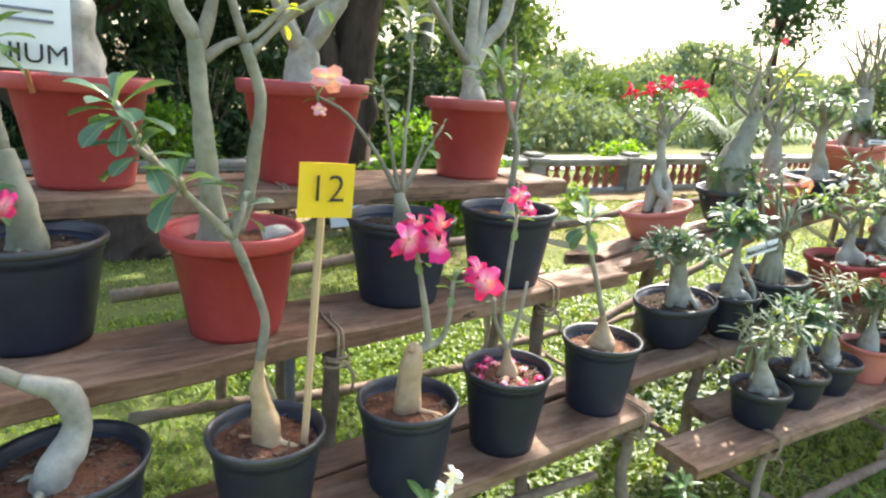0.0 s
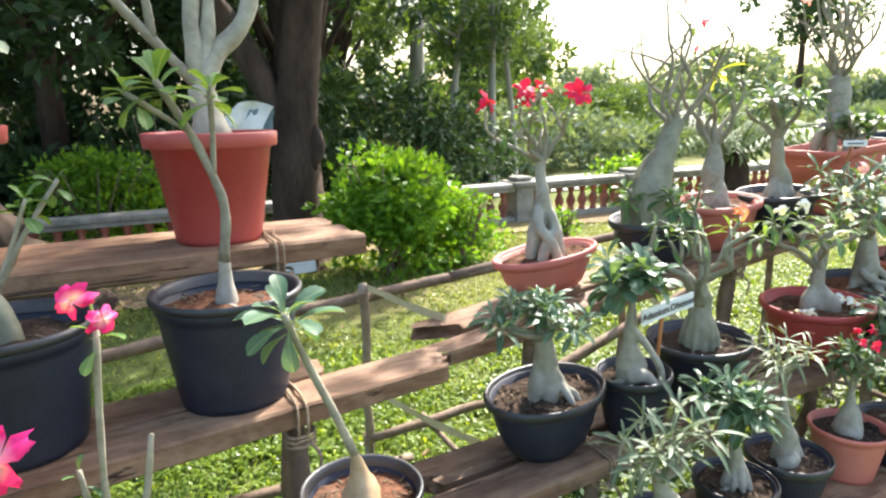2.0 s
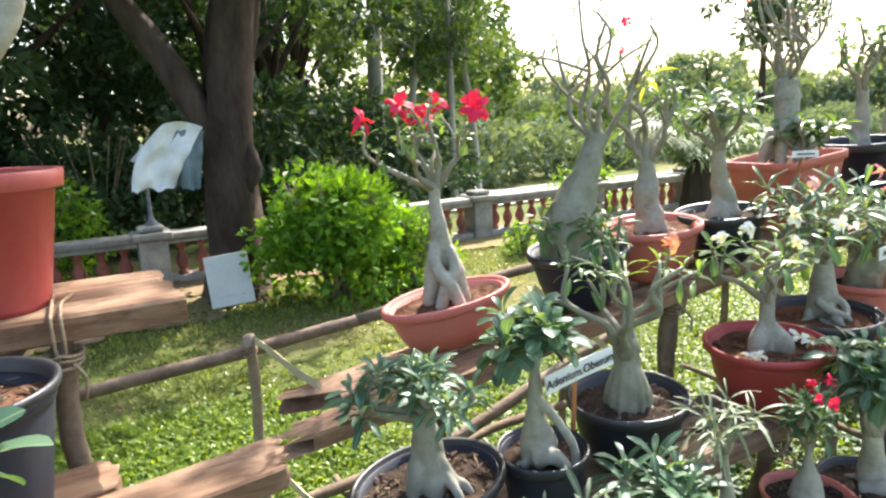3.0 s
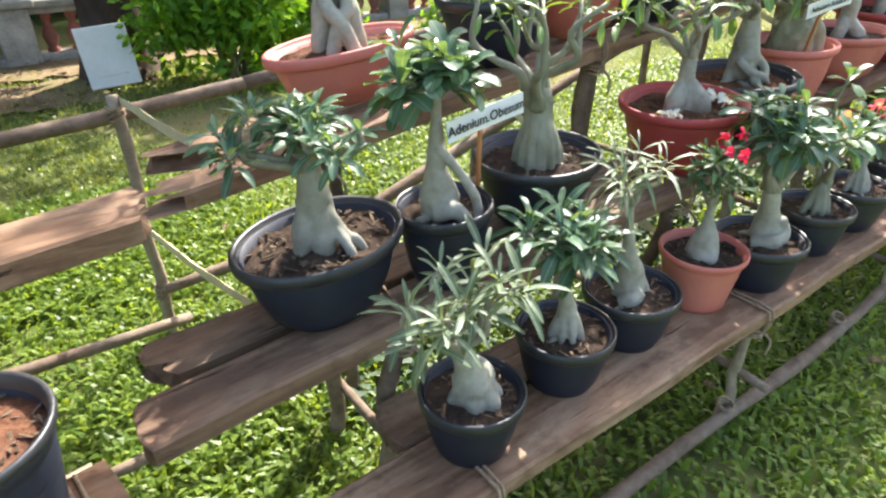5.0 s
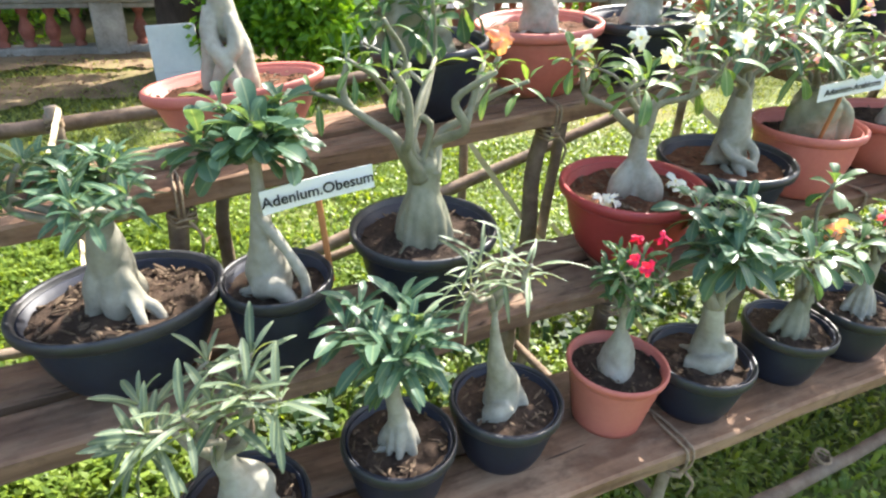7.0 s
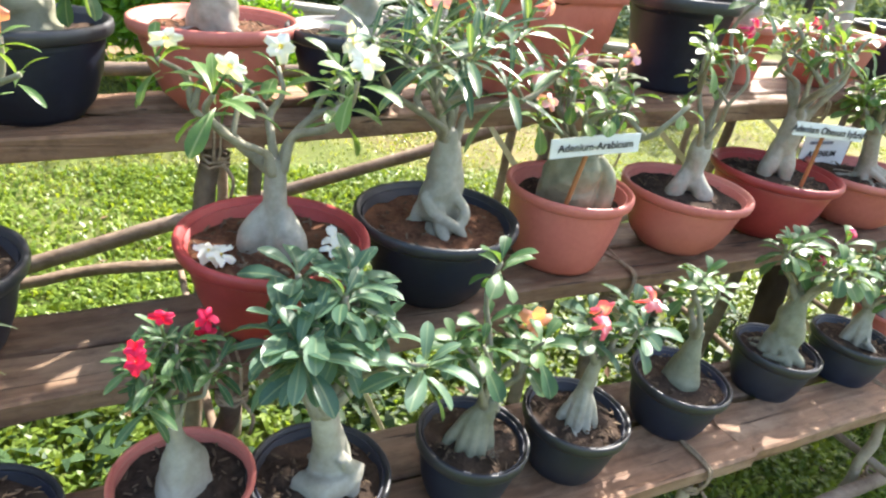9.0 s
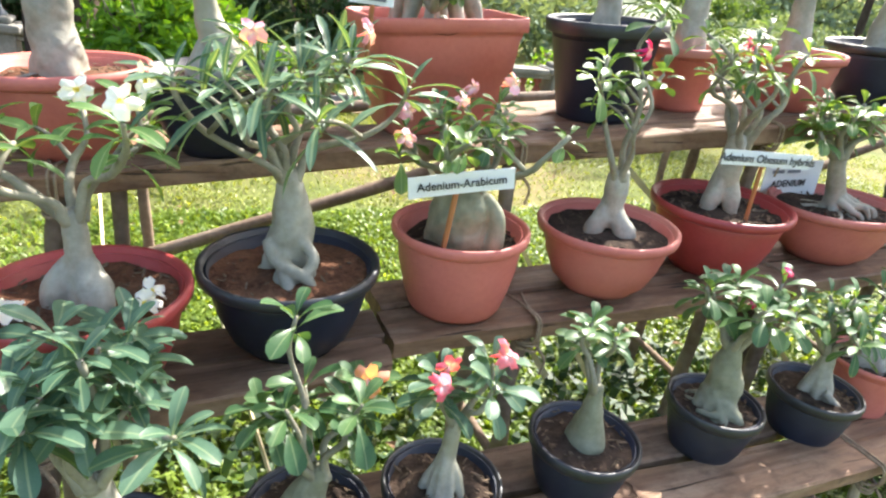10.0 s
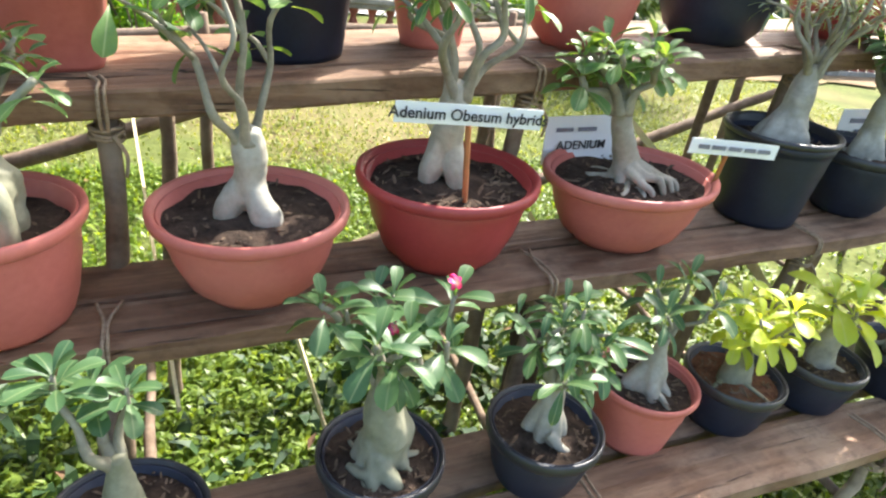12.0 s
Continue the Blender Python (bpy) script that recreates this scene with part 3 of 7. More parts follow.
def caudex(ob, zs, pts, bark, seed, lobes=3, lobe=0.12, roots=4, root_r=0.012, root_len=0.06, legs=(), knots=(), slim=1.0):
    """The swollen trunk, from soil height zs up through points (dx, dy, dz, r), on legs (angle, out, thick, high)
    and with knots, roots along points of their own, all grown together; thin surface roots lie round it."""
    rng = random.Random(seed)
    base = [(x, y, zs + z, r * slim) for x, y, z, r in pts]
    first, last = base[0], base[-1]
    r0 = first[3]
    limbs = bool(legs) or bool(knots)
    reach = max(0.03, min(2.2 * r0, 0.8 * (last[2] - zs)))
    turn = rng.uniform(0, 6.28)
    ridges = []
    for k in range(lobes):
        a = turn + 2 * math.pi * (k + rng.uniform(-0.2, 0.2)) / lobes
        ridges.append((a, rng.uniform(0.75, 1.05) * 1.8 / lobes, (0.3 if limbs else 1.0) * lobe * rng.uniform(1.2, 2.4), rng.uniform(0.75, 1.1)))
    low = min(first[2], zs)
    body = [(first[0], first[1], low - 0.025, r0 * 0.85), (first[0], first[1], first[2] + 0.002, r0 * 0.95)]
    body += [(x, y, z, r * 0.9) for x, y, z, r in base[1:]]
    e = Vector(last[:3]) - Vector(base[-2][:3])
    e.normalize()
    cap = [(*(Vector(last[:3]) + e * last[3] * f), last[3] * q) for f, q in ((0.25, 0.82), (0.42, 0.5), (0.5, 0.2))]
    bm = bmesh.new()
    if first[2] > zs + 0.01:
        body[0] = (first[0], first[1], first[2] - 0.02, r0 * 0.5)
    bulb(bm, spline(body, 7) + cap, ridges, zs, reach, 1.0, seed * 1.7)
    for leg in legs:
        angle, out, thick, high = leg
        tube(bm, spline(leg_points(first, zs, angle, out * slim, thick * slim, high), 5), 14, 0, 0, 0.25, seed + angle)
    c, s = math.cos(FACING), math.sin(FACING)
    for knot in knots:
        tube(bm, spline([(first[0] + slim * (x * c - y * s), first[1] + slim * (x * s + y * c), zs + z, r * 0.86 * slim) for x, y, z, r in knot], 5), 14, 0, 0, 0.2, seed)
    foot = part("trunk", bm, bark, ob, "swollen smooth-barked trunk")
    if limbs:
        grown_together(foot)
    for k in range(roots):
        bm = bmesh.new()
        w = 2 * math.pi * (k + rng.uniform(-0.35, 0.35)) / max(roots, 1) - 1.2
        q = rng.uniform(0.55, 0.95)
        bend = rng.uniform(-0.5, 0.5)
        far = r0 + root_len * rng.uniform(0.6, 1.3)
        at = lambda rad, turn_, z, th: (first[0] + rad * math.cos(w + turn_), first[1] + rad * math.sin(w + turn_), zs + z, th)
        tube(bm, spline([at(r0 * 0.6, -0.2, r0 * rng.uniform(0.2, 0.5), root_r * q * 0.9), at(r0 * 1.0, 0.0, r0 * 0.16, root_r * q * 0.8), at((r0 * 1.1 + far) / 2, bend * 0.5, 0.002, root_r * 0.6 * q), at(far, bend, -0.006, root_r * 0.5 * q)], 5), 10, 0, 0, 0.3, seed + k)
        part("root", bm, bark, foot)
    return foot


def branch(ob, pts, bark=None, seed=0):
    bm = bmesh.new()
    tube(bm, spline(pts, 4), 9, 0, 0, 0.32, seed)
    return part("branch", bm, bark or TWIG, ob)


def crown(ob, rng, top, spec):
    """Branches that fork from the trunk's top, each with a rosette of leaves at its tip.
    spec: n, spread, rise, r, leaves, size, shape, colour, and flowers as (branch, colour, size)."""
    tips = []
    n = spec["n"]
    for k in range(n):
        w = 2 * math.pi * (k + 0.5 * rng.random()) / n + spec.get("phase", 0.0)
        out = spec["spread"] * rng.uniform(0.55, 1.0)
        rise = spec["rise"] * rng.uniform(0.7, 1.08)
        if n > 5 and k % 3 == 0:
            out *= 0.35
            rise *= 1.15
        r0 = spec.get("r", 0.008)
        rt = spec.get("trunk_r", 0.0)
        a = Vector(top)
        b = a + Vector((math.cos(w) * out, math.sin(w) * out * spec.get("flat", 0.8), rise))
        mid = a.lerp(b, 0.5) + Vector((math.cos(w) * out * 0.18, math.sin(w) * out * 0.18, rise * spec.get("sag", -0.04))) + Vector((rng.uniform(-1, 1), rng.uniform(-1, 1), 0)) * out * 0.15
        crook = (b - a).length * spec.get("crook", 0.11)
        k1 = a.lerp(mid, 0.5) + Vector((rng.uniform(-1, 1), rng.uniform(-1, 1), rng.uniform(-0.5, 0.5))) * crook
        k2 = mid.lerp(b, 0.5) + Vector((rng.uniform(-1, 1), rng.uniform(-1, 1), rng.uniform(-0.5, 0.5))) * crook
        root = a + Vector((math.cos(w) * rt * 0.45, math.sin(w) * rt * 0.45, -0.4 * rt - 0.006))
        branch(ob, [(*root, max(r0, min(rt * 0.55, r0 * 1.9))), (*root.lerp(k1, 0.35), r0 * 1.15), (*k1, r0 * 0.85), (*mid, r0 * 0.72), (*k2, r0 * 0.6), (*b, r0 * 0.45)], spec.get("bark"), rng.random() * 9)
        tips.append((b, (b - mid).normalized()))
        if spec.get("side"):
            c = mid + Vector((rng.uniform(-1, 1), rng.uniform(-1, 1), rng.uniform(0.4, 1))) * spec["side"]
            branch(ob, [(*mid, r0 * 0.6), (*(mid.lerp(c, 0.5) + Vector((0, 0, 0.01))), r0 * 0.5), (*c, r0 * 0.35)], spec.get("bark"), rng.random() * 9)
            tips.append((c, (c - mid).normalized()))
    for b, d in tips:
        axis = (d + Vector((0, 0, spec.get("up", 0.9)))).normalized()
        rosette(ob, rng, b, axis, spec["leaves"], spec["size"], spec["shape"], spec["colour"], spec.get("open", 1.0))
    for k, colour, size in spec.get("flowers", ()):
        b, d = tips[k % len(tips)]
        at = b + Vector((rng.uniform(-0.02, 0.02), -0.02 + rng.uniform(-0.015, 0.01), 0.028 + rng.uniform(0, 0.02)))
        f = Vector((rng.uniform(-0.5, 0.5), -0.8, rng.uniform(0.1, 0.7)))
        bm = bmesh.new()
        q = at - f.normalized() * size * 0.6
        tube(bm, [(*b, 0.0025), (*(b.lerp(q, 0.6) + Vector((0, 0, 0.006))), 0.002), (*q, 0.002)], 6)
        part("flower_stalk", bm, LEAF["light"], ob)
        add_flower(ob, at, f, size, colour)
    return tips


# ---- ground ----
GZ = -0.05


def ground_sheet():
    xs = np.unique(np.concatenate([np.linspace(-400, -20, 8), np.linspace(-20, 40, 61), np.linspace(40, 500, 9)]))
    ys = np.unique(np.concatenate([np.linspace(-400, -10, 8), np.linspace(-10, 20, 41), np.linspace(20, 500, 10)]))
    verts, faces = [], []
    for y in ys:
        for x in xs:
            near = -30 < x < 40 and -10 < y < 20
            verts.append((x, y, GZ + (0.018 * noise.noise(Vector((x * 0.6, y * 0.6, 0))) if near else 0)))
    w = len(xs)
    for j in range(len(ys) - 1):
        for i in range(w - 1):
            a = j * w + i
            faces.append((a, a + 1, a + w + 1, a + w))
    ob = cloud("ground", verts, faces, GROUND, smooth=True)
    tagged(ob, "green lawn soil reaching out to the trees", "ground", kind="structure")


ground_sheet()


def patch(name, outline, z, material, label, category):
    bm = bmesh.new()
    bm.faces.new([bm.verts.new((x, y, z)) for x, y in outline])
    tagged(link_mesh(name, bm, material), label, category, kind="structure")


def ragged(x0, x1, y0, y1, n, amount, seed):
    edge = lambda x: amount * (noise.noise(Vector((x * 0.9, seed, 0))) + 0.5 * noise.noise(Vector((x * 3.1, seed, 4))) + 0.3 * noise.noise(Vector((x * 9.0, seed, 8))))
    xs = [x0 + (x1 - x0) * k / n for k in range(n + 1)]
    return [(x, y0 + edge(x)) for x in xs] + [(x, y1 + 0.2 * edge(x + 50)) for x in reversed(xs)]


patch("bare_earth", ragged(-6, 26, 5.85, 6.9, 640, 0.3, 4), GZ + 0.03, BARE, "bare brown earth strip along the balustrade", "earth")
patch("earth_under_trees", ragged(-6, 7.1, 4.95, 5.7, 300, 0.4, 5), GZ + 0.026, BARE, "bare earth with fallen leaves under trees", "earth")
patch("road", [(9, 8.6), (140, 8.6), (140, 10.6), (9, 10.6)], GZ + 0.03, ROAD, "pale road behind the balustrade", "road")


def blades(name, count, region, length, width, seed, label, material=GRASS):
    """A field of bent blades, one sheet of many islands."""
    rng = np.random.default_rng(seed)
    x0, x1, y0, y1 = region
    x, y = rng.uniform(x0, x1, count), rng.uniform(y0, y1, count)
    clump = np.array([noise.noise(Vector((a * 1.3, b * 1.3, seed))) for a, b in zip(x, y)])
    keep = rng.random(count) < 0.72 + clump * 0.95
    x, y, clump = x[keep], y[keep], clump[keep]
    n = len(x)
    a = rng.uniform(0, 2 * np.pi, n)
    ln = length * rng.uniform(0.5, 1.25, n) * (1 + 0.4 * clump)
    wd = width * rng.uniform(0.6, 1.2, n)
    lean = rng.uniform(0.3, 1.15, n)
    d = np.stack([np.cos(a), np.sin(a)], 1)
    s = np.stack([-np.sin(a), np.cos(a)], 1)
    z0 = np.full(n, GZ - 0.005)
    base = np.stack([x, y], 1)
    rows = []
    for t, w in ((0, 0.6), (0.55, 1.0), (1.0, 0.0)):
        off = ln * np.sin(lean) * t ** 1.3
        zz = z0 + ln * (np.cos(lean) * t * (1 - 0.35 * t) + 0.3 * t * (1 - t)) + 0.012
        c = base + d * off[:, None]
        if w:
            rows.append(np.column_stack([c + s * (wd * w / 2)[:, None], zz]))
            rows.append(np.column_stack([c - s * (wd * w / 2)[:, None], zz]))
        else:
            rows.append(np.column_stack([c, zz]))
    verts = np.stack(rows, 1).reshape(-1, 3)
    k = np.arange(n) * 5
    faces = np.stack([k, k + 1, k + 3, k + 2], 1).tolist() + np.stack([k + 2, k + 3, k + 4], 1).tolist()
    ob = cloud(name, verts, faces, material)
    tagged(ob, label, "grass", kind="stuff")


blades("grass", 125000, (5.6, 11.5, 0.1, 3.3), 0.07, 0.0155, 1, "broad-bladed green lawn grass under the plant stands")
blades("grass", 70000, (3.0, 16.0, 3.0, 6.1), 0.036, 0.014, 2, "short yellowish lawn grass behind the stands, sunlight in its colour", material=LAWN_LIT)
blades("grass", 26000, (3.2, 5.7, 0.1, 3.4), 0.055, 0.012, 3, "lawn grass in shade")
blades("grass", 40000, (3.2, 13.5, -2.6, 0.12), 0.06, 0.014, 12, "trodden lawn grass before the plant stands")
blades("grass", 12000, (11.4, 16, 0.0, 3.4), 0.06, 0.016, 6, "lawn grass past the end of the stand")
blades("grass", 30000, (1.0, 13.0, 4.5, 6.25), 0.05, 0.013, 9, "thin yellowish grass growing through bare earth", material=LAWN_LIT)
# weeds use the dark leaf colour to stand in for shade under the planks
blades("weeds", 1100, (6.9, 10.5, 1.15, 1.7), 0.12, 0.03, 8, "tall weedy leaves under the plant stand, coloured dark for its shade", material=TREE_DARK)


def litter():
    rng = random.Random(3)
    bm = bmesh.new()
    for k in range(900):
        x, y = rng.uniform(3, 12), rng.uniform(0.3, 6.6)
        if k < 700:
            x, y = rng.uniform(3, 7.5), rng.uniform(5.0, 6.6)
        s = rng.uniform(0.015, 0.035)
        m = Matrix.Translation((x, y, GZ + 0.045)) @ Euler((rng.uniform(-.5, .5), rng.uniform(-.5, .5), rng.uniform(0, 6))).to_matrix().to_4x4()
        v = [bm.verts.new(m @ Vector(p)) for p in ((-s, 0, 0), (0, s * .45, s * .2), (s, 0, 0), (0, -s * .45, s * .2))]
        bm.faces.new(v)
    tagged(link_mesh("fallen_leaves", bm, CHIPS, smooth=False), "dry brown fallen leaves scattered over lawn", "leaf litter", kind="stuff")


litter()


# ---- plant stands ----
def mid_z(x):
    return 0.528 + 0.043 * (x - 6.45)


def top_z(x):
    return 0.775 + 0.087 * (x - 6.5)


FRONT_Z = 0.342
A_LOW, A_MID, A_TOP = 0.525, 0.84, 1.108


def plank(rack, x0, x1, y0, y1, z0, z1, thick, wood, seed, torn_left=0.0, torn_right=0.0, label="", skew=0.0):
    """A rough sawn board from x0 to x1 with its top at z0 to z1, with uneven edges and torn or cut ends."""
    rng = random.Random(seed)
    bm = bmesh.new()
    n = max(8, int((x1 - x0) / 0.09))
    rows = []
    tops = [0, 0.04, 0.12, 0.22, 0.32, 0.42, 0.52, 0.62, 0.72, 0.82, 0.91, 0.96, 1]
    cross = [(v, 0.9 if v in (0, 1) else 1.0) for v in tops] + [(v, 0.1 if v in (0, 1) else 0.0) for v in reversed(tops)]
    peak_l, peak_r = rng.uniform(0.25, 0.75), rng.uniform(0.2, 0.8)

    def ragged_end(v, peak, s):
        return max(0.0, abs(v - peak) * 1.1 + 0.75 * noise.noise(Vector((v * 7.5, seed * 1.3, s))) + 0.35 * noise.noise(Vector((v * 21, seed, s))))

    for i in range(n + 1):
        t = i / n
        row = []
        for v, lid in cross:
            tl = torn_left * ragged_end(v, peak_l, 1) * max(0, 1 - t * n / 4)
            tr = torn_right * ragged_end(v, peak_r, 5) * max(0, 1 - (1 - t) * n / 4)
            x = x0 + (x1 - x0) * t + tl - tr
            e = 0.012 * noise.noise(Vector((x * 3.1, seed * 3.7, 0 if v < 0.5 else 9)))
            y = y0 + (y1 - y0) * v + e + skew * (x - 5.5)
            thin = 1 - 0.9 * min(torn_left, 0.2) * max(0, 1 - t * n / 3) - 0.9 * min(torn_right, 0.2) * max(0, 1 - (1 - t) * n / 3)
            grain = 0.003 * noise.noise(Vector((x * 1.5, v * 14, seed * 2.0)))
            z = z0 + (z1 - z0) * t - thick * (1 - lid) * thin + 0.004 * noise.noise(Vector((x * 5, v * 3, seed))) + grain
            row.append(bm.verts.new((x, y, z)))
        rows.append(row)
    m_ = len(cross)
    for a, b in zip(rows, rows[1:]):
        for j in range(m_):
            bm.faces.new((a[j], a[(j + 1) % m_], b[(j + 1) % m_], b[j]))
    bm.faces.new(rows[0][::-1])
    bm.faces.new(rows[-1])
    bmesh.ops.recalc_face_normals(bm, faces=bm.faces[:])
    return part("plank", bm, wood, rack, label, smooth=False)


def pole(rack, name, a, b, r, mat, seed=0, bend=0.012, label=""):
    a, b = Vector(a), Vector(b)
    rng = random.Random(seed * 7 + 1)
    pts = []
    n = 7
    for k in range(n):
        t = k / (n - 1)
        q = a.lerp(b, t) + Vector((rng.uniform(-1, 1), rng.uniform(-1, 1), rng.uniform(-1, 1))) * (bend if 0 < k < n - 1 else 0)
        pts.append((*q, r * (1.06 - 0.12 * t) * rng.uniform(0.92, 1.1)))
    bm = bmesh.new()
    tube(bm, spline(pts, 3), 9, 0, 0, 0.18, seed)
    return part(name, bm, mat, rack, label)


def slat(rack, a, b, width, thick, seed=0):
    """A split bamboo strip."""
    a, b = Vector(a), Vector(b)
    d = (b - a).normalized()
    side = d.cross(Vector((0, 0, 1))).normalized()
    up = side.cross(d)
    bm = bmesh.new()
    rows = []
    for k in range(9):
        t = k / 8
        q = a.lerp(b, t) + up * 0.006 * math.sin(t * 5 + seed)
        w = width * (0.9 + 0.15 * math.sin(k * 2.2 + seed)) / 2
        rows.append([bm.verts.new(q + up * w + side * thick / 2), bm.verts.new(q + up * w * 0.3 - side * thick / 2), bm.verts.new(q - up * w * 0.3 - side * thick / 2), bm.verts.new(q - up * w + side * thick / 2)])
    for r0, r1 in zip(rows, rows[1:]):
        for j in range(4):
            bm.faces.new((r0[j], r0[(j + 1) % 4], r1[(j + 1) % 4], r1[j]))
    bm.faces.new(rows[0][::-1])
    bm.faces.new(rows[-1])
    bmesh.ops.recalc_face_normals(bm, faces=bm.faces[:])
    return part("bamboo_brace", bm, BAMBOO, rack, "pale split-bamboo brace", smooth=False)


def tie(rack, x, y0, y1, z_top, thick, post_r=0.02, seed=0):
    """Rope lashed over a board and round the post under its front edge."""
    bm = bmesh.new()
    rng = random.Random(seed)
    for k in range(2):
        dx = (k - 0.5) * 0.013 + rng.uniform(-0.003, 0.003)
        s = rng.uniform(-0.02, 0.02)
        loop = [(x + dx + s, y1, z_top + 0.004, 0.0032), (x + dx, (y0 + y1) / 2, z_top + 0.007, 0.0032), (x + dx, y0 + 0.01, z_top + 0.006, 0.0032), (x + dx, y0 - 0.008, z_top - 0.006, 0.0032), (x + dx, y0 - 0.008, z_top - thick, 0.0032), (x + dx * 0.6, y0 + 0.006, z_top - thick - 0.03, 0.004)]
        tube(bm, spline(loop, 4), 6)
    for k in range(3):
        z = z_top - thick - 0.018 - 0.01 * k
        ring = [(x + (post_r + 0.006) * math.cos(w), y0 + 0.025 + (post_r + 0.006) * math.sin(w), z + rng.uniform(-0.004, 0.004), 0.0034) for w in np.linspace(0, 6.28, 13)]
        tube(bm, ring, 6)
    tail = [(x + 0.012, y0, z_top - thick - 0.03, 0.004), (x + 0.03, y0 - 0.012, z_top - thick - 0.06, 0.0036), (x + 0.026, y0 - 0.01, z_top - thick - 0.1, 0.003)]
    tube(bm, spline(tail, 4), 6)
    return part("rope_tie", bm, ROPE, rack, "brown coir rope lashing")


# the long stand
stand = thing("plant_stand", (0, 0, 0), "three-tier stand of rough planks lashed to wooden poles on grass", "plant stand", "plant stands")
XE = 13.2
plank(stand, 6.46, 8.9, 0.545, 0.715, FRONT_Z, FRONT_Z, 0.04, WOOD, 11, 0.0, 0.05)
plank(stand, 8.86, XE, 0.55, 0.70, FRONT_Z + 0.004, FRONT_Z + 0.01, 0.04, WOOD, 12, 0.06)
plank(stand, 6.77, XE, 0.725, 0.86, FRONT_Z - 0.004, FRONT_Z, 0.035, WOOD_DARK, 13, 0.04)
plank(stand, 6.37, 8.36, 0.782, 0.905, mid_z(6.37), mid_z(8.36), 0.042, WOOD_DARK, 14, 0.03, 0.03, skew=0.02)
plank(stand, 6.42, 8.37, 0.955, 1.075, mid_z(6.46) - 0.004, mid_z(8.4) - 0.004, 0.04, WOOD_DARK, 15, 0.06)
plank(stand, 8.38, XE, 0.925, 1.06, mid_z(8.38) - 0.005, mid_z(XE), 0.042, WOOD, 16)
plank(stand, 8.395, XE, 1.075, 1.2, mid_z(8.42) - 0.006, mid_z(XE) - 0.006, 0.04, WOOD, 17)
plank(stand, 6.49, 8.55, 1.084, 1.178, top_z(6.49), top_z(8.55), 0.045, WOOD, 18, 0.2, skew=0.043)
plank(stand, 6.56, 8.3, 1.213, 1.33, top_z(6.56) + 0.004, top_z(8.3) + 0.004, 0.045, WOOD, 19, 0.16, skew=0.043)
plank(stand, 8.56, XE, 1.155, 1.25, top_z(8.56), top_z(XE), 0.05, WOOD, 20)
plank(stand, 8.32, XE, 1.265, 1.42, top_z(8.32), top_z(XE), 0.045, WOOD, 21)
plank(stand, 8.62, XE, 1.44, 1.6, top_z(8.62), top_z(XE), 0.045, WOOD, 22)
for k, x in enumerate((6.86, 7.75, 8.72, 9.55, 10.35, 11.3, 12.4)):
    pole(stand, "post", (x, 0.585, GZ - 0.05), (x + 0.01, 0.585, FRONT_Z - 0.035), 0.014, POLE_PALE, 30 + k)
    tie(stand, x, 0.545, 0.7, FRONT_Z, 0.04, 0.017, k)
    pole(stand, "post", (x - 0.04, 0.905 if x < 8.7 else 0.97, GZ - 0.05), (x, 0.88 if x < 8.7 else 0.965, mid_z(x) - 0.035), 0.02, POLE, 40 + k)
    tie(stand, x, 0.82 if x < 8.7 else 0.925, 0.96 if x < 8.7 else 1.05, mid_z(x), 0.042, 0.02, 20 + k)
    yt = 1.084 + 0.043 * (x - 5.5) if x < 8.56 else 1.155
    pole(stand, "post", (x - 0.02, yt + 0.045, GZ - 0.05), (x + 0.02, yt + 0.045, top_z(x) - 0.04), 0.021, POLE, 50 + k)
    tie(stand, x + 0.02, yt, yt + 0.095, top_z(x), 0.045, 0.021, 40 + k)
    pole(stand, "post", (x + 0.1, 1.55 if x > 8.6 else 1.3, GZ - 0.05), (x + 0.12, 1.54 if x > 8.6 else 1.29, top_z(x) - 0.04), 0.017, POLE, 60 + k)
    pole(stand, "cross_rail", (x + 0.02, 0.5, 0.11), (x + 0.03, 1.98, 0.14), 0.012, POLE, 70 + k)
    if k == 0:
        continue
    slat(stand, (x + 0.03, 1.93, 0.72 if x < 8 else 0.8), (x + 0.1, 0.98, 0.36 if x < 8 else 0.42), 0.028, 0.007, k)
    slat(stand, (x + 0.34, 1.55, 0.34 if x < 8 else 0.5), (x + 0.44, 0.92, 0.08), 0.026, 0.007, k + 3)
for k, (x, z) in enumerate(((6.62, 0.77), (7.9, 0.88), (8.95, 0.98), (9.9, 1.05), (11.0, 1.1), (12.2, 1.12))):
    pole(stand, "post", (x, 1.9, GZ - 0.05), (x, 1.9, z), 0.017, POLE_PALE if k == 0 else POLE, 80 + k, 0.006)
pole(stand, "back_rail", (5.0, 1.93, 0.6), (7.3, 1.935, 0.755), 0.022, POLE, 91)
pole(stand, "back_rail", (7.0, 1.935, 0.735), (10.2, 1.94, 1.03), 0.02, POLE, 92)
pole(stand, "back_rail", (10.0, 1.94, 1.01), (13.2, 1.95, 1.12), 0.02, POLE, 93)
pole(stand, "diagonal_brace", (7.2, 1.82, 0.2), (9.3, 1.82, 0.86), 0.022, POLE, 94)
pole(stand, "diagonal_brace", (9.2, 1.82, 0.2), (11.3, 1.82, 0.9), 0.022, POLE, 95)
pole(stand, "ground_rail", (6.9, 0.56, 0.0), (9.2, 0.56, 0.05), 0.018, POLE, 96, 0.02)
pole(stand, "ground_rail", (8.9, 0.53, 0.03), (13.0, 0.54, 0.06), 0.018, POLE, 97, 0.02)
pole(stand, "low_rail", (6.0, 1.25, 0.06), (6.75, 1.3, 0.12), 0.014, POLE, 98)
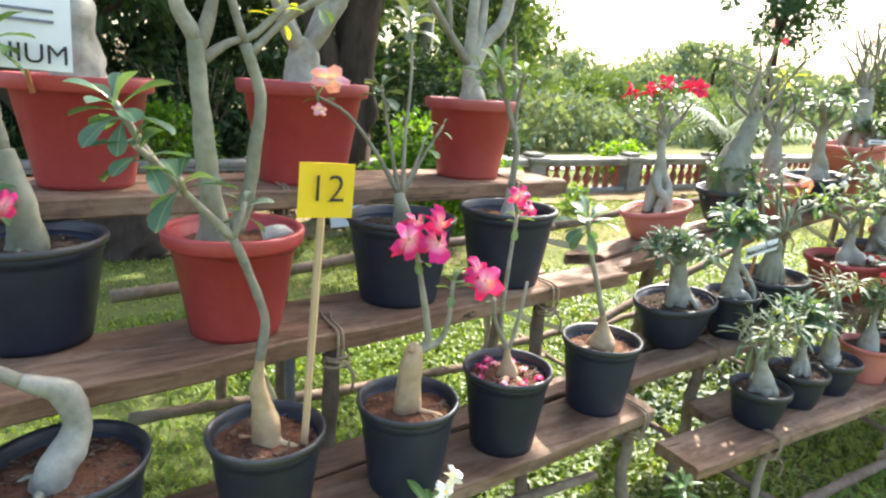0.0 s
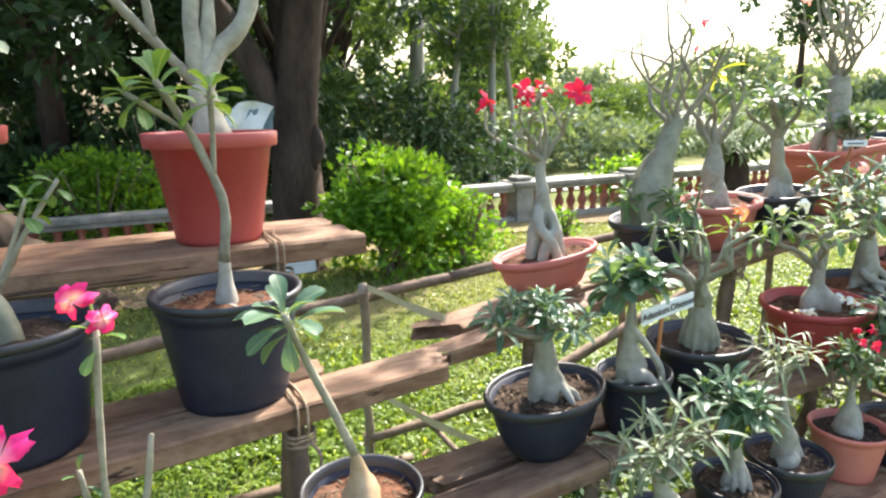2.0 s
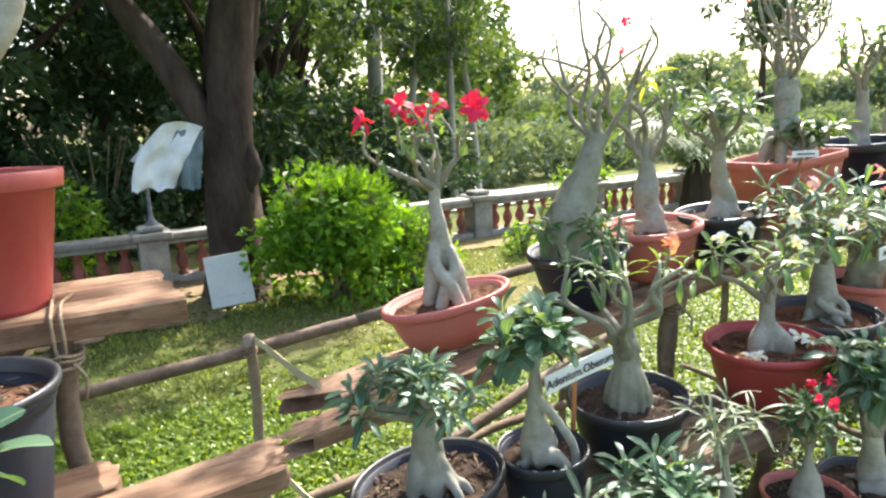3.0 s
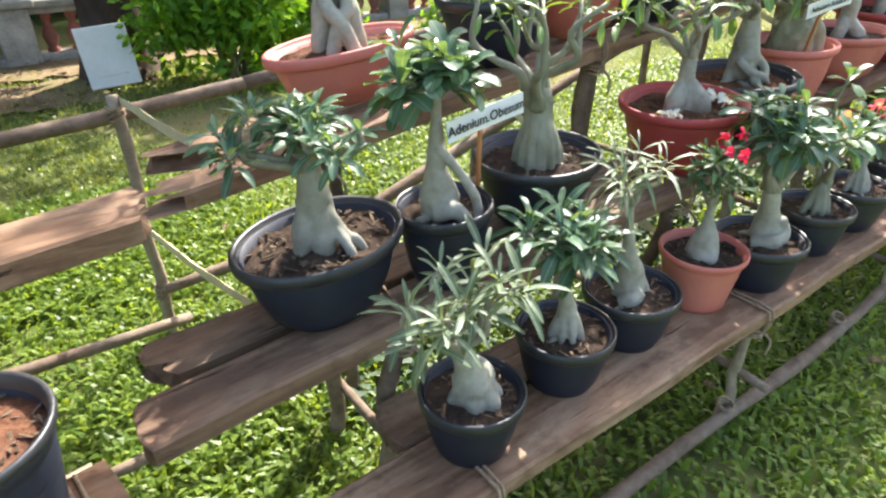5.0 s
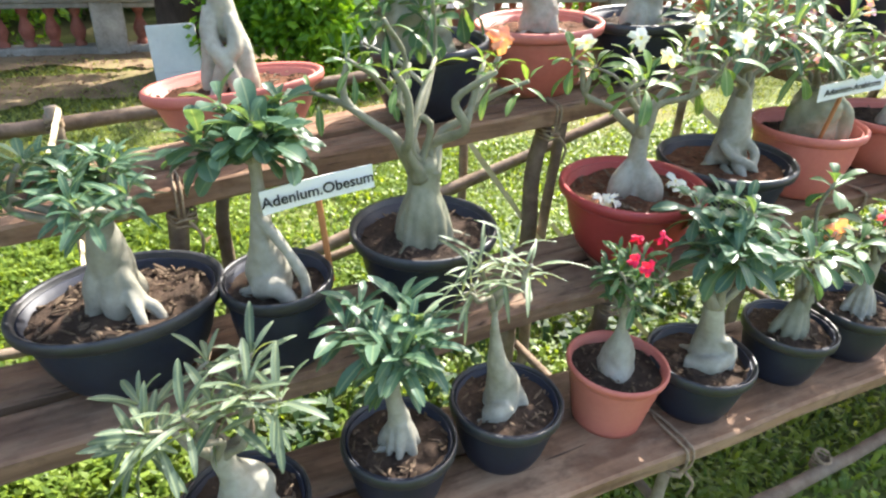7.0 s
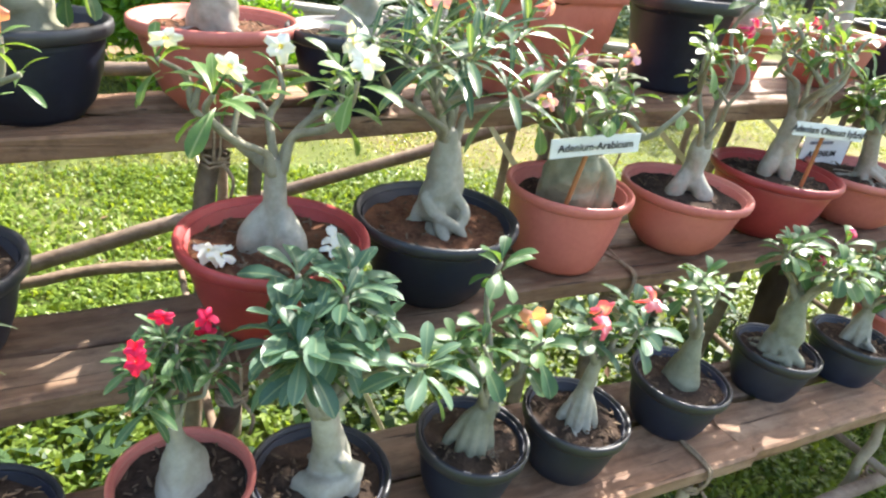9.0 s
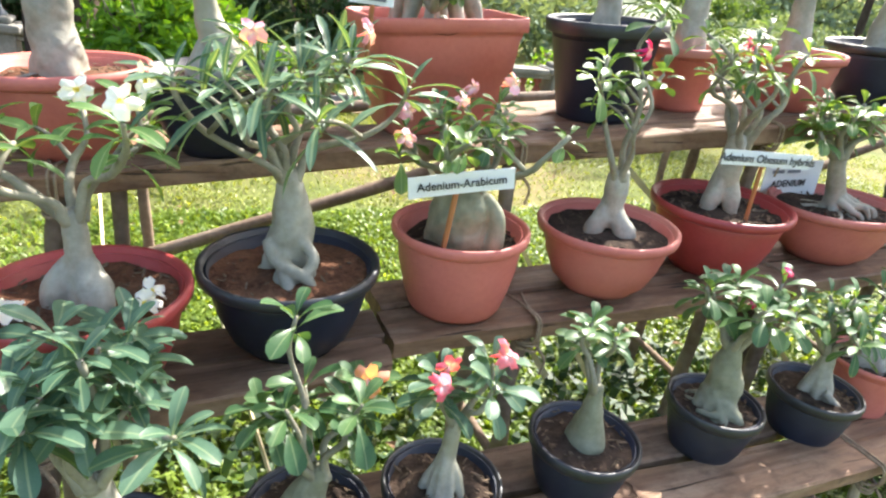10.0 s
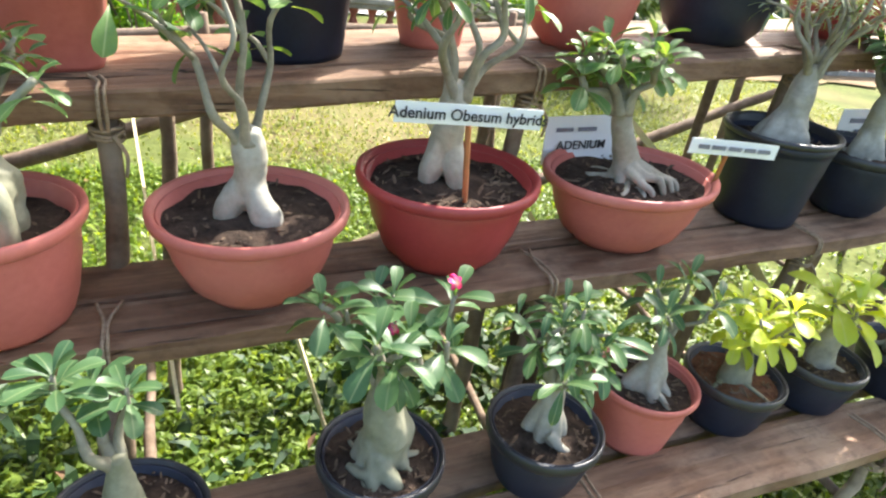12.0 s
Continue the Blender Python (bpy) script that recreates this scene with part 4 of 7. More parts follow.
pole(stand, "low_rail", (6.62, 1.86, 0.16), (8.0, 1.88, 0.2), 0.018, POLE, 99)
pole(stand, "post", (9.67, 1.1, GZ - 0.05), (9.65, 1.11, mid_z(9.65) - 0.045), 0.045, BARK, 100, 0.008, "thick dark log post")
slat(stand, (6.638, 1.920, 0.746), (6.653, 1.300, 0.812), 0.028, 0.009, 1)
slat(stand, (6.621, 1.850, 0.367), (6.666, 1.120, 0.490), 0.028, 0.009, 2)
for k, (x, y, z) in enumerate(((6.62, 1.9, 0.73), (6.62, 1.9, 0.14), (7.72, 0.57, 0.02), (8.35, 0.57, 0.04), (9.6, 0.55, 0.05))):
    bm = bmesh.new()
    rng = random.Random(k)
    for j in range(6):
        ring = [(x + 0.021 * math.cos(w), y + 0.021 * math.sin(w), z + 0.007 * (j - 3) + 0.008 * math.cos(w + j), 0.004) for w in np.linspace(0, 6.28, 12)]
        tube(bm, ring, 6)
    part("rope_tie", bm, ROPE, stand, "brown coir rope lashing")

# the nearer, taller stand where the walk begins
stand_a = thing("plant_stand", (0, 0, 0), "taller three-tier stand of reddish planks lashed to poles on grass", "plant stand", "plant stands")
XS = 3.3
plank(stand_a, XS, 6.335, 0.545, 0.74, A_LOW, A_LOW, 0.04, WOOD, 111, 0, 0.02, skew=0.1)
plank(stand_a, XS, 6.25, 0.755, 0.85, A_LOW - 0.004, A_LOW - 0.004, 0.035, WOOD_DARK, 112, 0, 0.03, skew=0.1)
plank(stand_a, XS, 6.49, 0.80, 0.925, A_MID, A_MID, 0.045, WOOD, 113, 0, 0.03, skew=0.13)
plank(stand_a, XS, 6.22, 0.94, 1.06, A_MID - 0.004, A_MID - 0.004, 0.04, WOOD, 114, 0, 0.03, skew=0.13)
plank(stand_a, XS, 6.37, 1.14, 1.31, A_TOP, A_TOP, 0.05, WOOD, 115, 0, 0.03, skew=0.03)
plank(stand_a, XS, 6.36, 1.325, 1.45, A_TOP, A_TOP, 0.045, WOOD, 116, 0, 0.03, skew=0.03)
for k, x in enumerate((4.0, 5.02, 6.2)):
    xl, yl = x + 0.08, 0.545 + 0.1 * (x - 5.42)
    pole(stand_a, "post", (xl, yl + 0.05, GZ - 0.05), (xl, yl + 0.05, A_LOW - 0.035), 0.018, POLE, 130 + k)
    tie(stand_a, xl, yl, yl + 0.19, A_LOW, 0.04, 0.018, 60 + k)
    xm = (4.3, 5.42, 6.12)[k]
    ym = 0.80 + 0.13 * (xm - 5.5)
    pole(stand_a, "post", (xm, ym + 0.055, GZ - 0.05), (xm, ym + 0.055, A_MID - 0.04), 0.02, POLE, 140 + k)
    tie(stand_a, xm, ym, ym + 0.13, A_MID, 0.045, 0.024, 70 + k)
    xt = (4.3, 5.4, 6.16)[k]
    pole(stand_a, "post", (xt, 1.2, GZ - 0.05), (xt, 1.2, A_TOP - 0.045), 0.02, POLE, 150 + k)
    tie(stand_a, xt, 1.15, 1.32, A_TOP, 0.05, 0.026, 80 + k)
    if k < 2:
        pole(stand_a, "post", (x + 0.25, 1.42, GZ - 0.05), (x + 0.25, 1.42, A_TOP - 0.04), 0.018, POLE, 160 + k, 0.004)
        slat(stand_a, (x + 0.3, 1.7, 0.78), (x + 0.36, 0.86, 0.4), 0.026, 0.008, 9 + k)
pole(stand_a, "post", (5.36, 0.98, GZ - 0.05), (5.36, 0.98, A_MID - 0.04), 0.015, PIPE, 171, 0.0, "dull grey steel pipe")
pole(stand_a, "cross_rail", (XS, 0.9, 0.38), (6.3, 0.92, 0.42), 0.02, POLE_PALE, 172)
pole(stand_a, "cross_rail", (XS, 1.0, 0.14), (6.2, 0.7, 0.3), 0.016, POLE, 173)
pole(stand_a, "cross_rail", (5.0, 1.2, 0.5), (6.6, 1.45, 0.3), 0.016, POLE, 174)


# ---- potted plants of the long stand ----
def spec(n, spread, rise, leaves, size, shape, colour, r=0.008, flowers=(), **more):
    return dict(n=n, spread=spread, rise=rise, leaves=leaves, size=size, shape=shape, colour=colour, r=r, flowers=flowers, **more)


def adenium(place, look_, style, r, h, trunk, bark, crown_spec, label, group, seed, lobes=3, lobe=0.1, roots=4, root_r=0.012, root_len=0.05, legs=(), knots=(), slim=1.0, **pot_args):
    ob, zs = potted("potted_adenium", place, look_, style, r, h, label, group, seed=seed, **pot_args)
    ob.rotation_euler.y = -{TO: 0.087, MI: 0.043}.get(group, 0.0)   # pots lean with their sloping planks
    rng = random.Random(seed)
    caudex(ob, zs, trunk, bark, seed, lobes, lobe, roots, root_r, root_len, legs=legs, knots=knots, slim=slim)
    x, y, z, _ = trunk[-1]
    specs = crown_spec if isinstance(crown_spec, list) else [crown_spec]
    for s in specs:
        dx, dy, dz = s.get("at", (0, 0, 0))
        if "at" not in s:
            s["trunk_r"] = trunk[-1][3]
        crown(ob, rng, (x + dx, y + dy, zs + z + dz), s)
    return ob, zs


FR, MI, TO = "bottom row of pots on the long stand", "middle row of pots on the long stand", "top row of pots on the long stand"
FY = 0.69
BL = "black pot on plank"
adenium((6.89, 0.66, FRONT_Z), "black", "deep", 0.10, 0.135, [(0, 0, 0, 0.042), (0, 0, 0.045, 0.05), (-0.02, 0, 0.095, 0.028), (-0.03, 0, 0.14, 0.018)], CAUDEX,
        spec(5, 0.11, 0.13, 10, 0.085, "strap", "grey", 0.0065, side=0.06, crook=0.18), "adenium with lumpy trunk and thin leaves, " + BL, FR, 101, 3, 0.2, 3, 0.01, 0.025,
        legs=[(-165, 0.05, 0.02, 0.045), (-95, 0.05, 0.026, 0.05), (-45, 0.06, 0.026, 0.06), (0, 0.062, 0.02, 0.05), (70, 0.04, 0.022, 0.04)], slim=0.86)
adenium((7.16, 0.69, FRONT_Z), "black", "deep", 0.105, 0.135, [(0, 0, 0.035, 0.028), (0.0, 0, 0.06, 0.03), (-0.012, 0, 0.11, 0.022), (-0.015, 0, 0.17, 0.016)], CAUDEX,
        spec(6, 0.1, 0.085, 11, 0.085, "lance", "blue", 0.008, side=0.05), "adenium with forked root and dense dark leaves, " + BL, FR, 102, 3, 0.25, 4, 0.016, 0.03,
        legs=[(-170, 0.045, 0.02, 0.065), (-120, 0.045, 0.014, 0.075), (-82, 0.06, 0.013, 0.085), (-40, 0.055, 0.017, 0.075), (5, 0.05, 0.014, 0.07), (100, 0.04, 0.02, 0.06)], slim=0.76)
adenium((7.39, 0.705, FRONT_Z), "black", "deep", 0.112, 0.135, [(-0.01, 0, 0, 0.045), (-0.01, 0, 0.05, 0.042), (-0.03, 0, 0.12, 0.025), (-0.045, 0.0, 0.2, 0.012), (-0.05, 0, 0.25, 0.009)], CAUDEX,
        spec(4, 0.1, 0.09, 7, 0.09, "narrow", "grey", 0.006, side=0.05), "leaning adenium with sparse narrow leaves, " + BL, FR, 103, 3, 0.15, 1, 0.01, 0.03,
        legs=[(5, 0.065, 0.017, 0.075)],
        knots=[[(-0.035, -0.03, 0.0, 0.026), (-0.01, -0.04, 0.014, 0.03), (0.015, -0.03, 0.03, 0.026)]], slim=0.82)
adenium((7.655, 0.70, FRONT_Z), "salmon", "nursery", 0.107, 0.15, [(0, 0, 0, 0.042), (0, 0, 0.05, 0.034), (-0.01, 0, 0.11, 0.014), (-0.01, 0, 0.15, 0.01)], CAUDEX,
        spec(8, 0.065, 0.11, 9, 0.052, "lance", "green", 0.005, [(0, "red", 0.036), (3, "red", 0.034), (6, "red", 0.036), (8, "red", 0.03), (10, "red", 0.034)], side=0.05),
        "small adenium with crimson flowers, terracotta-coloured pot", FR, 104, 3, 0.08, 0)
adenium((7.86, 0.665, FRONT_Z), "black", "deep", 0.118, 0.135, [(0.01, 0, 0, 0.044), (0.015, 0, 0.05, 0.044), (0.0, 0, 0.11, 0.033), (-0.01, 0, 0.17, 0.024)], CAUDEX,
        spec(8, 0.1, 0.17, 12, 0.082, "spatula", "blue", 0.009, side=0.08), "thick-trunked adenium with dense green leaves, " + BL, FR, 105, 2, 0.15, 2, 0.018, 0.02,
        knots=[[(-0.05, -0.02, 0.0, 0.03), (0.0, -0.05, 0.012, 0.032), (0.05, -0.03, 0.028, 0.026), (0.06, 0.0, 0.05, 0.02)], [(0.03, -0.03, 0.075, 0.016), (0.055, -0.02, 0.04, 0.018), (0.06, -0.03, 0.0, 0.018)]], slim=0.8)
adenium((8.155, 0.672, FRONT_Z), "black", "deep", 0.108, 0.135, [(0, 0, 0.02, 0.03), (0.005, 0, 0.05, 0.03), (0.015, 0, 0.1, 0.024)], CAUDEX_GREEN,
        [spec(4, 0.09, 0.17, 8, 0.07, "obovate", "green", 0.007, [(1, "peach", 0.07)], side=0.06), spec(1, 0.05, 0.27, 9, 0.07, "obovate", "green", 0.007, phase=1.2)], "adenium with legged trunk and a peach flower, " + BL, FR, 106, 3, 0.3, 3, 0.018, 0.025,
        legs=[(-160, 0.075, 0.015, 0.09), (-128, 0.065, 0.013, 0.095), (-98, 0.06, 0.014, 0.095), (-65, 0.055, 0.015, 0.09), (-20, 0.05, 0.018, 0.08), (80, 0.045, 0.02, 0.07)], slim=0.82)
adenium((8.40, 0.672, FRONT_Z), "black", "deep", 0.112, 0.135, [(0, 0, 0, 0.03), (0, 0, 0.05, 0.027), (0.005, 0, 0.11, 0.018), (0.01, 0, 0.15, 0.013)], CAUDEX,
        spec(4, 0.069, 0.1, 8, 0.075, "obovate", "blue", 0.007, [(0, "coral", 0.06), (1, "coral", 0.055), (2, "coral", 0.05)]), "adenium with ridged conical trunk and pink flowers, " + BL, FR, 107, 5, 0.14, 5, 0.011, 0.03,
        legs=[(-165, 0.05, 0.012, 0.08), (-125, 0.05, 0.011, 0.09), (-95, 0.055, 0.012, 0.095), (-62, 0.055, 0.011, 0.09), (-25, 0.055, 0.013, 0.085), (25, 0.05, 0.012, 0.07)], slim=0.85)
adenium((8.74, 0.71, FRONT_Z), "black", "deep", 0.118, 0.135, [(0, 0, 0, 0.04), (0, 0, 0.045, 0.034), (0, 0, 0.1, 0.02), (0, 0, 0.14, 0.016)], CAUDEX_GREEN,
        [spec(2, 0.061, 0.15, 12, 0.062, "obovate", "green", 0.008, phase=2.9, flat=0.2, open=0.8), spec(1, 0.077, 0.13, 12, 0.062, "obovate", "green", 0.009, phase=0.0)], "slender adenium with two forked stems, " + BL, FR, 108, 3, 0.06, 0)
adenium((9.135, 0.74, FRONT_Z), "black", "deep", 0.113, 0.135, [(0, 0, 0.01, 0.046), (0.005, 0, 0.055, 0.052), (-0.005, 0, 0.115, 0.04), (-0.01, 0, 0.18, 0.02)], CAUDEX_GREEN,
        spec(5, 0.15, 0.15, 8, 0.075, "obovate", "green", 0.009, [(0, "pink", 0.03), (3, "pink", 0.03)], side=0.06), "fat-trunked adenium with tangled roots and pink buds, " + BL, FR, 109, 3, 0.14, 5, 0.012, 0.03,
        legs=[(-175, 0.05, 0.022, 0.06), (-15, 0.055, 0.02, 0.06)],
        knots=[[(-0.055, -0.035, 0.005, 0.009), (-0.02, -0.06, 0.014, 0.011), (0.025, -0.055, 0.03, 0.014)], [(0.0, -0.035, 0.04, 0.018), (0.03, -0.06, 0.018, 0.02), (0.05, -0.065, -0.004, 0.014)], [(-0.01, -0.03, 0.04, 0.015), (0.0, -0.07, 0.006, 0.016), (0.01, -0.075, -0.01, 0.012)]], slim=0.92)
adenium((9.46, 0.723, FRONT_Z), "black", "deep", 0.115, 0.135, [(0, 0, 0.03, 0.03), (0, 0, 0.06, 0.034), (0, 0, 0.1, 0.026), (0, 0, 0.13, 0.02)], CAUDEX,
        spec(6, 0.115, 0.12, 8, 0.072, "spatula", "green", 0.008, side=0.06), "adenium with knotted pale roots and bushy leaves, " + BL, FR, 110, 4, 0.22, 5, 0.014, 0.025,
        legs=[(-165, 0.055, 0.022, 0.085), (-110, 0.055, 0.018, 0.09), (-65, 0.055, 0.02, 0.09), (-15, 0.05, 0.018, 0.08), (80, 0.045, 0.022, 0.07)],
        knots=[[(0.0, -0.05, 0.03, 0.014), (0.03, -0.06, 0.012, 0.014), (0.055, -0.055, -0.003, 0.013)]], slim=0.8)
adenium((9.735, 0.77, FRONT_Z), "salmon", "nursery", 0.114, 0.155, [(0, 0, 0, 0.048), (0.01, 0, 0.04, 0.04), (0.01, 0, 0.09, 0.02), (0.01, 0, 0.14, 0.012)], CAUDEX,
        spec(4, 0.085, 0.1, 9, 0.08, "spatula", "green", 0.007), "conical adenium, terracotta-coloured pot", FR, 111, 4, 0.15, 3,
        legs=[(-165, 0.06, 0.021, 0.06), (-75, 0.055, 0.022, 0.06), (-25, 0.07, 0.014, 0.045)], slim=0.85)
adenium((9.99, 0.755, FRONT_Z), "black", "deep", 0.114, 0.135, [(0, 0, 0, 0.04), (0, 0, 0.04, 0.034), (0, 0, 0.08, 0.02)], CAUDEX_GREEN,
        spec(5, 0.078, 0.12, 8, 0.075, "obovate", "yellow", 0.007, side=0.04), "adenium with fresh yellow-green leaves, " + BL, FR, 112, 3, 0.1, 3, soil=SOIL_RED)
adenium((10.27, 0.748, FRONT_Z), "black", "deep", 0.108, 0.135, [(0, 0, 0, 0.034), (0, 0, 0.05, 0.032), (0.005, 0, 0.1, 0.024)], CAUDEX,
        spec(3, 0.055, 0.09, 8, 0.115, "obovate", "yellow", 0.008), "stubby adenium with large yellow-green leaves, " + BL, FR, 113, 2, 0.06, 2)
adenium((10.56, 0.72, FRONT_Z), "black", "deep", 0.115, 0.135, [(0, 0, 0, 0.05), (0, 0, 0.06, 0.042), (0, 0, 0.12, 0.024)], CAUDEX,
        spec(5, 0.096, 0.1, 9, 0.088, "obovate", "green", 0.008), "round-based adenium with green leaves, " + BL, FR, 114)
adenium((10.85, 0.72, FRONT_Z), "black", "deep", 0.115, 0.135, [(0, 0, 0, 0.05), (0, 0, 0.06, 0.042), (0, 0, 0.12, 0.024)], CAUDEX,
        spec(5, 0.08, 0.1, 9, 0.08, "lance", "green", 0.008), "round-based adenium with green leaves, " + BL, FR, 115)

# middle tier
adenium((6.765, 0.955, mid_z(6.76)), "black", "bowl", 0.172, 0.170, [(0, 0, 0.045, 0.034), (0, 0, 0.08, 0.038), (0, 0, 0.13, 0.03), (-0.005, 0, 0.18, 0.022)], CAUDEX,
        spec(10, 0.15, 0.06, 12, 0.062, "lance", "blue", 0.009, side=0.06, open=0.75), "adenium with fat legs and flat leafy crown in oval black bowl", MI, 201, 2, 0.3, 3, 0.022, 0.02, squash=0.78, turn=0.15, chips=200,
        legs=[(-150, 0.056, 0.027, 0.11), (-80, 0.042, 0.031, 0.11), (60, 0.04, 0.028, 0.1)],
        knots=[[(0.015, -0.015, 0.08, 0.02), (0.05, -0.03, 0.03, 0.015), (0.07, -0.035, 0.018, 0.013), (0.085, -0.04, -0.008, 0.012)], [(0.03, -0.03, 0.045, 0.017), (0.05, -0.058, 0.02, 0.013), (0.06, -0.072, -0.006, 0.011)]], slim=0.9)
adenium((7.015, 0.905, mid_z(7.0)), "black", "deep", 0.10, 0.170, [(-0.012, 0, 0, 0.04), (-0.012, 0, 0.05, 0.044), (-0.012, 0, 0.11, 0.026), (-0.01, 0, 0.19, 0.015), (-0.01, 0, 0.255, 0.013)], CAUDEX,
        spec(8, 0.085, 0.035, 12, 0.07, "obovate", "blue", 0.008, side=0.05, open=0.8), "teardrop-trunked adenium with broad blue-green leaves, " + BL, MI, 202, 2, 0.2, 3, 0.018, 0.02,
        knots=[[(0.0, -0.012, 0.15, 0.014), (0.03, -0.02, 0.118, 0.013), (0.058, -0.026, 0.08, 0.0125), (0.078, -0.03, 0.04, 0.0125), (0.082, -0.035, -0.005, 0.013)], [(-0.01, -0.03, 0.02, 0.03), (0.025, -0.045, 0.03, 0.025), (0.05, -0.05, 0.012, 0.02), (0.06, -0.05, -0.01, 0.016)]], slim=0.9)
adenium((7.325, 0.965, mid_z(7.32)), "black", "bowl", 0.15, 0.175, [(0, 0, 0, 0.048), (0, 0, 0.05, 0.046), (0.0, 0, 0.11, 0.041), (0.0, 0, 0.16, 0.036)], CAUDEX_GREEN,
        [spec(5, 0.17, 0.2, 5, 0.06, "lance", "light", 0.0115, bark=CAUDEX_GREEN, flowers=[(0, "peach", 0.055)], side=0.11, sag=-0.1, crook=0.17), spec(2, 0.1, 0.28, 5, 0.055, "lance", "green", 0.008, bark=CAUDEX_GREEN, side=0.12, crook=0.17)],
        "many-stemmed adenium with a peach flower, " + BL, MI, 203, 8, 0.16, 5, 0.011, 0.05,
        legs=[(-180, 0.072, 0.02, 0.13), (-150, 0.07, 0.018, 0.14), (-122, 0.07, 0.017, 0.15), (-95, 0.072, 0.018, 0.145), (-66, 0.07, 0.017, 0.15), (-38, 0.072, 0.018, 0.14), (-8, 0.074, 0.018, 0.13), (40, 0.07, 0.026, 0.12), (110, 0.07, 0.026, 0.12)], slim=0.84)
ob, zs = adenium((7.84, 0.945, mid_z(7.84)), "red", "bowl", 0.168, 0.185, [(0, 0, 0.01, 0.036), (0, 0, 0.05, 0.036), (0, 0, 0.1, 0.028), (0.0, 0, 0.16, 0.021)], CAUDEX,
        spec(5, 0.19, 0.17, 7, 0.075, "spatula", "light", 0.009, [(0, "white", 0.07), (2, "white", 0.055), (4, "white", 0.055), (6, "white", 0.05), (8, "white", 0.055)], side=0.06),
        "white-flowering adenium with cleft conical trunk in a wide red bowl", MI, 204, 3, 0.12, 0, soil=SOIL_RED, chips=140,
        legs=[(-90, 0.042, 0.013, 0.05), (80, 0.04, 0.035, 0.06)],
        knots=[[(-0.01, 0, 0.075, 0.026), (-0.032, -0.018, 0.04, 0.036), (-0.042, -0.025, 0.012, 0.036), (-0.042, -0.025, -0.02, 0.03)], [(0.01, 0, 0.075, 0.026), (0.032, -0.022, 0.04, 0.036), (0.045, -0.03, 0.012, 0.038), (0.045, -0.03, -0.02, 0.03)]], slim=0.85)
for a, b in ((-0.1, -0.05), (0.1, -0.03), (-0.115, -0.035), (0.09, -0.07)):
    add_flower(ob, (a, b, zs + 0.022), (0.2, -0.3, 1), 0.058, "white")
adenium((8.18, 0.99, mid_z(8.18)), "black", "bowl", 0.172, 0.180, [(0, 0, 0.03, 0.042), (0.0, 0, 0.07, 0.044), (0.005, 0, 0.14, 0.037), (0.0, 0, 0.2, 0.023)], CAUDEX,
        spec(8, 0.25, 0.2, 10, 0.115, "strap", "blue", 0.008, [(1, "pale", 0.05), (6, "pale", 0.05)], side=0.12, crook=0.15), "adenium with coiled roots and wide thin-leaved crown, black bowl", MI, 205, 3, 0.12, 5, 0.016, 0.02, soil=SOIL_RED, chips=60,
        legs=[(-175, 0.05, 0.018, 0.1), (-5, 0.045, 0.02, 0.1), (90, 0.045, 0.03, 0.08)],
        knots=[[(-0.032, -0.025, 0.075, 0.014), (-0.012, -0.05, 0.05, 0.014), (0.025, -0.058, 0.035, 0.014), (0.052, -0.052, 0.015, 0.012), (0.062, -0.055, -0.01, 0.01)], [(0.0, -0.035, 0.055, 0.016), (0.012, -0.06, 0.02, 0.016), (0.025, -0.075, -0.006, 0.013)], [(0.03, -0.02, 0.08, 0.014), (0.055, -0.03, 0.05, 0.013), (0.045, -0.055, 0.025, 0.012)]])
adenium((8.565, 1.055, mid_z(8.56)), "salmon", "deep", 0.155, 0.198, [(0, 0, 0, 0.07), (0, 0, 0.04, 0.077), (0, 0, 0.09, 0.074), (0, 0, 0.125, 0.055)], CAUDEX_GREEN,
        [spec(6, 0.24, 0.16, 6, 0.06, "obovate", "light", 0.01, bark=CAUDEX_GREEN, flowers= [(0, "pale", 0.055), (2, "pale", 0.055), (3, "pale", 0.05), (4, "pale", 0.05), (5, "pale", 0.05)], side=0.1), spec(4, 0.12, 0.22, 7, 0.06, "obovate", "green", 0.008, side=0.1)],
        "massive-trunked adenium with pale pink flowers in a terracotta-coloured pot", MI, 206, 3, 0.1, 0, fill=0.78,
        knots=[[(0.045, -0.02, 0.12, 0.016), (0.075, -0.035, 0.08, 0.02), (0.078, -0.04, 0.03, 0.024), (0.07, -0.035, -0.01, 0.024)]])
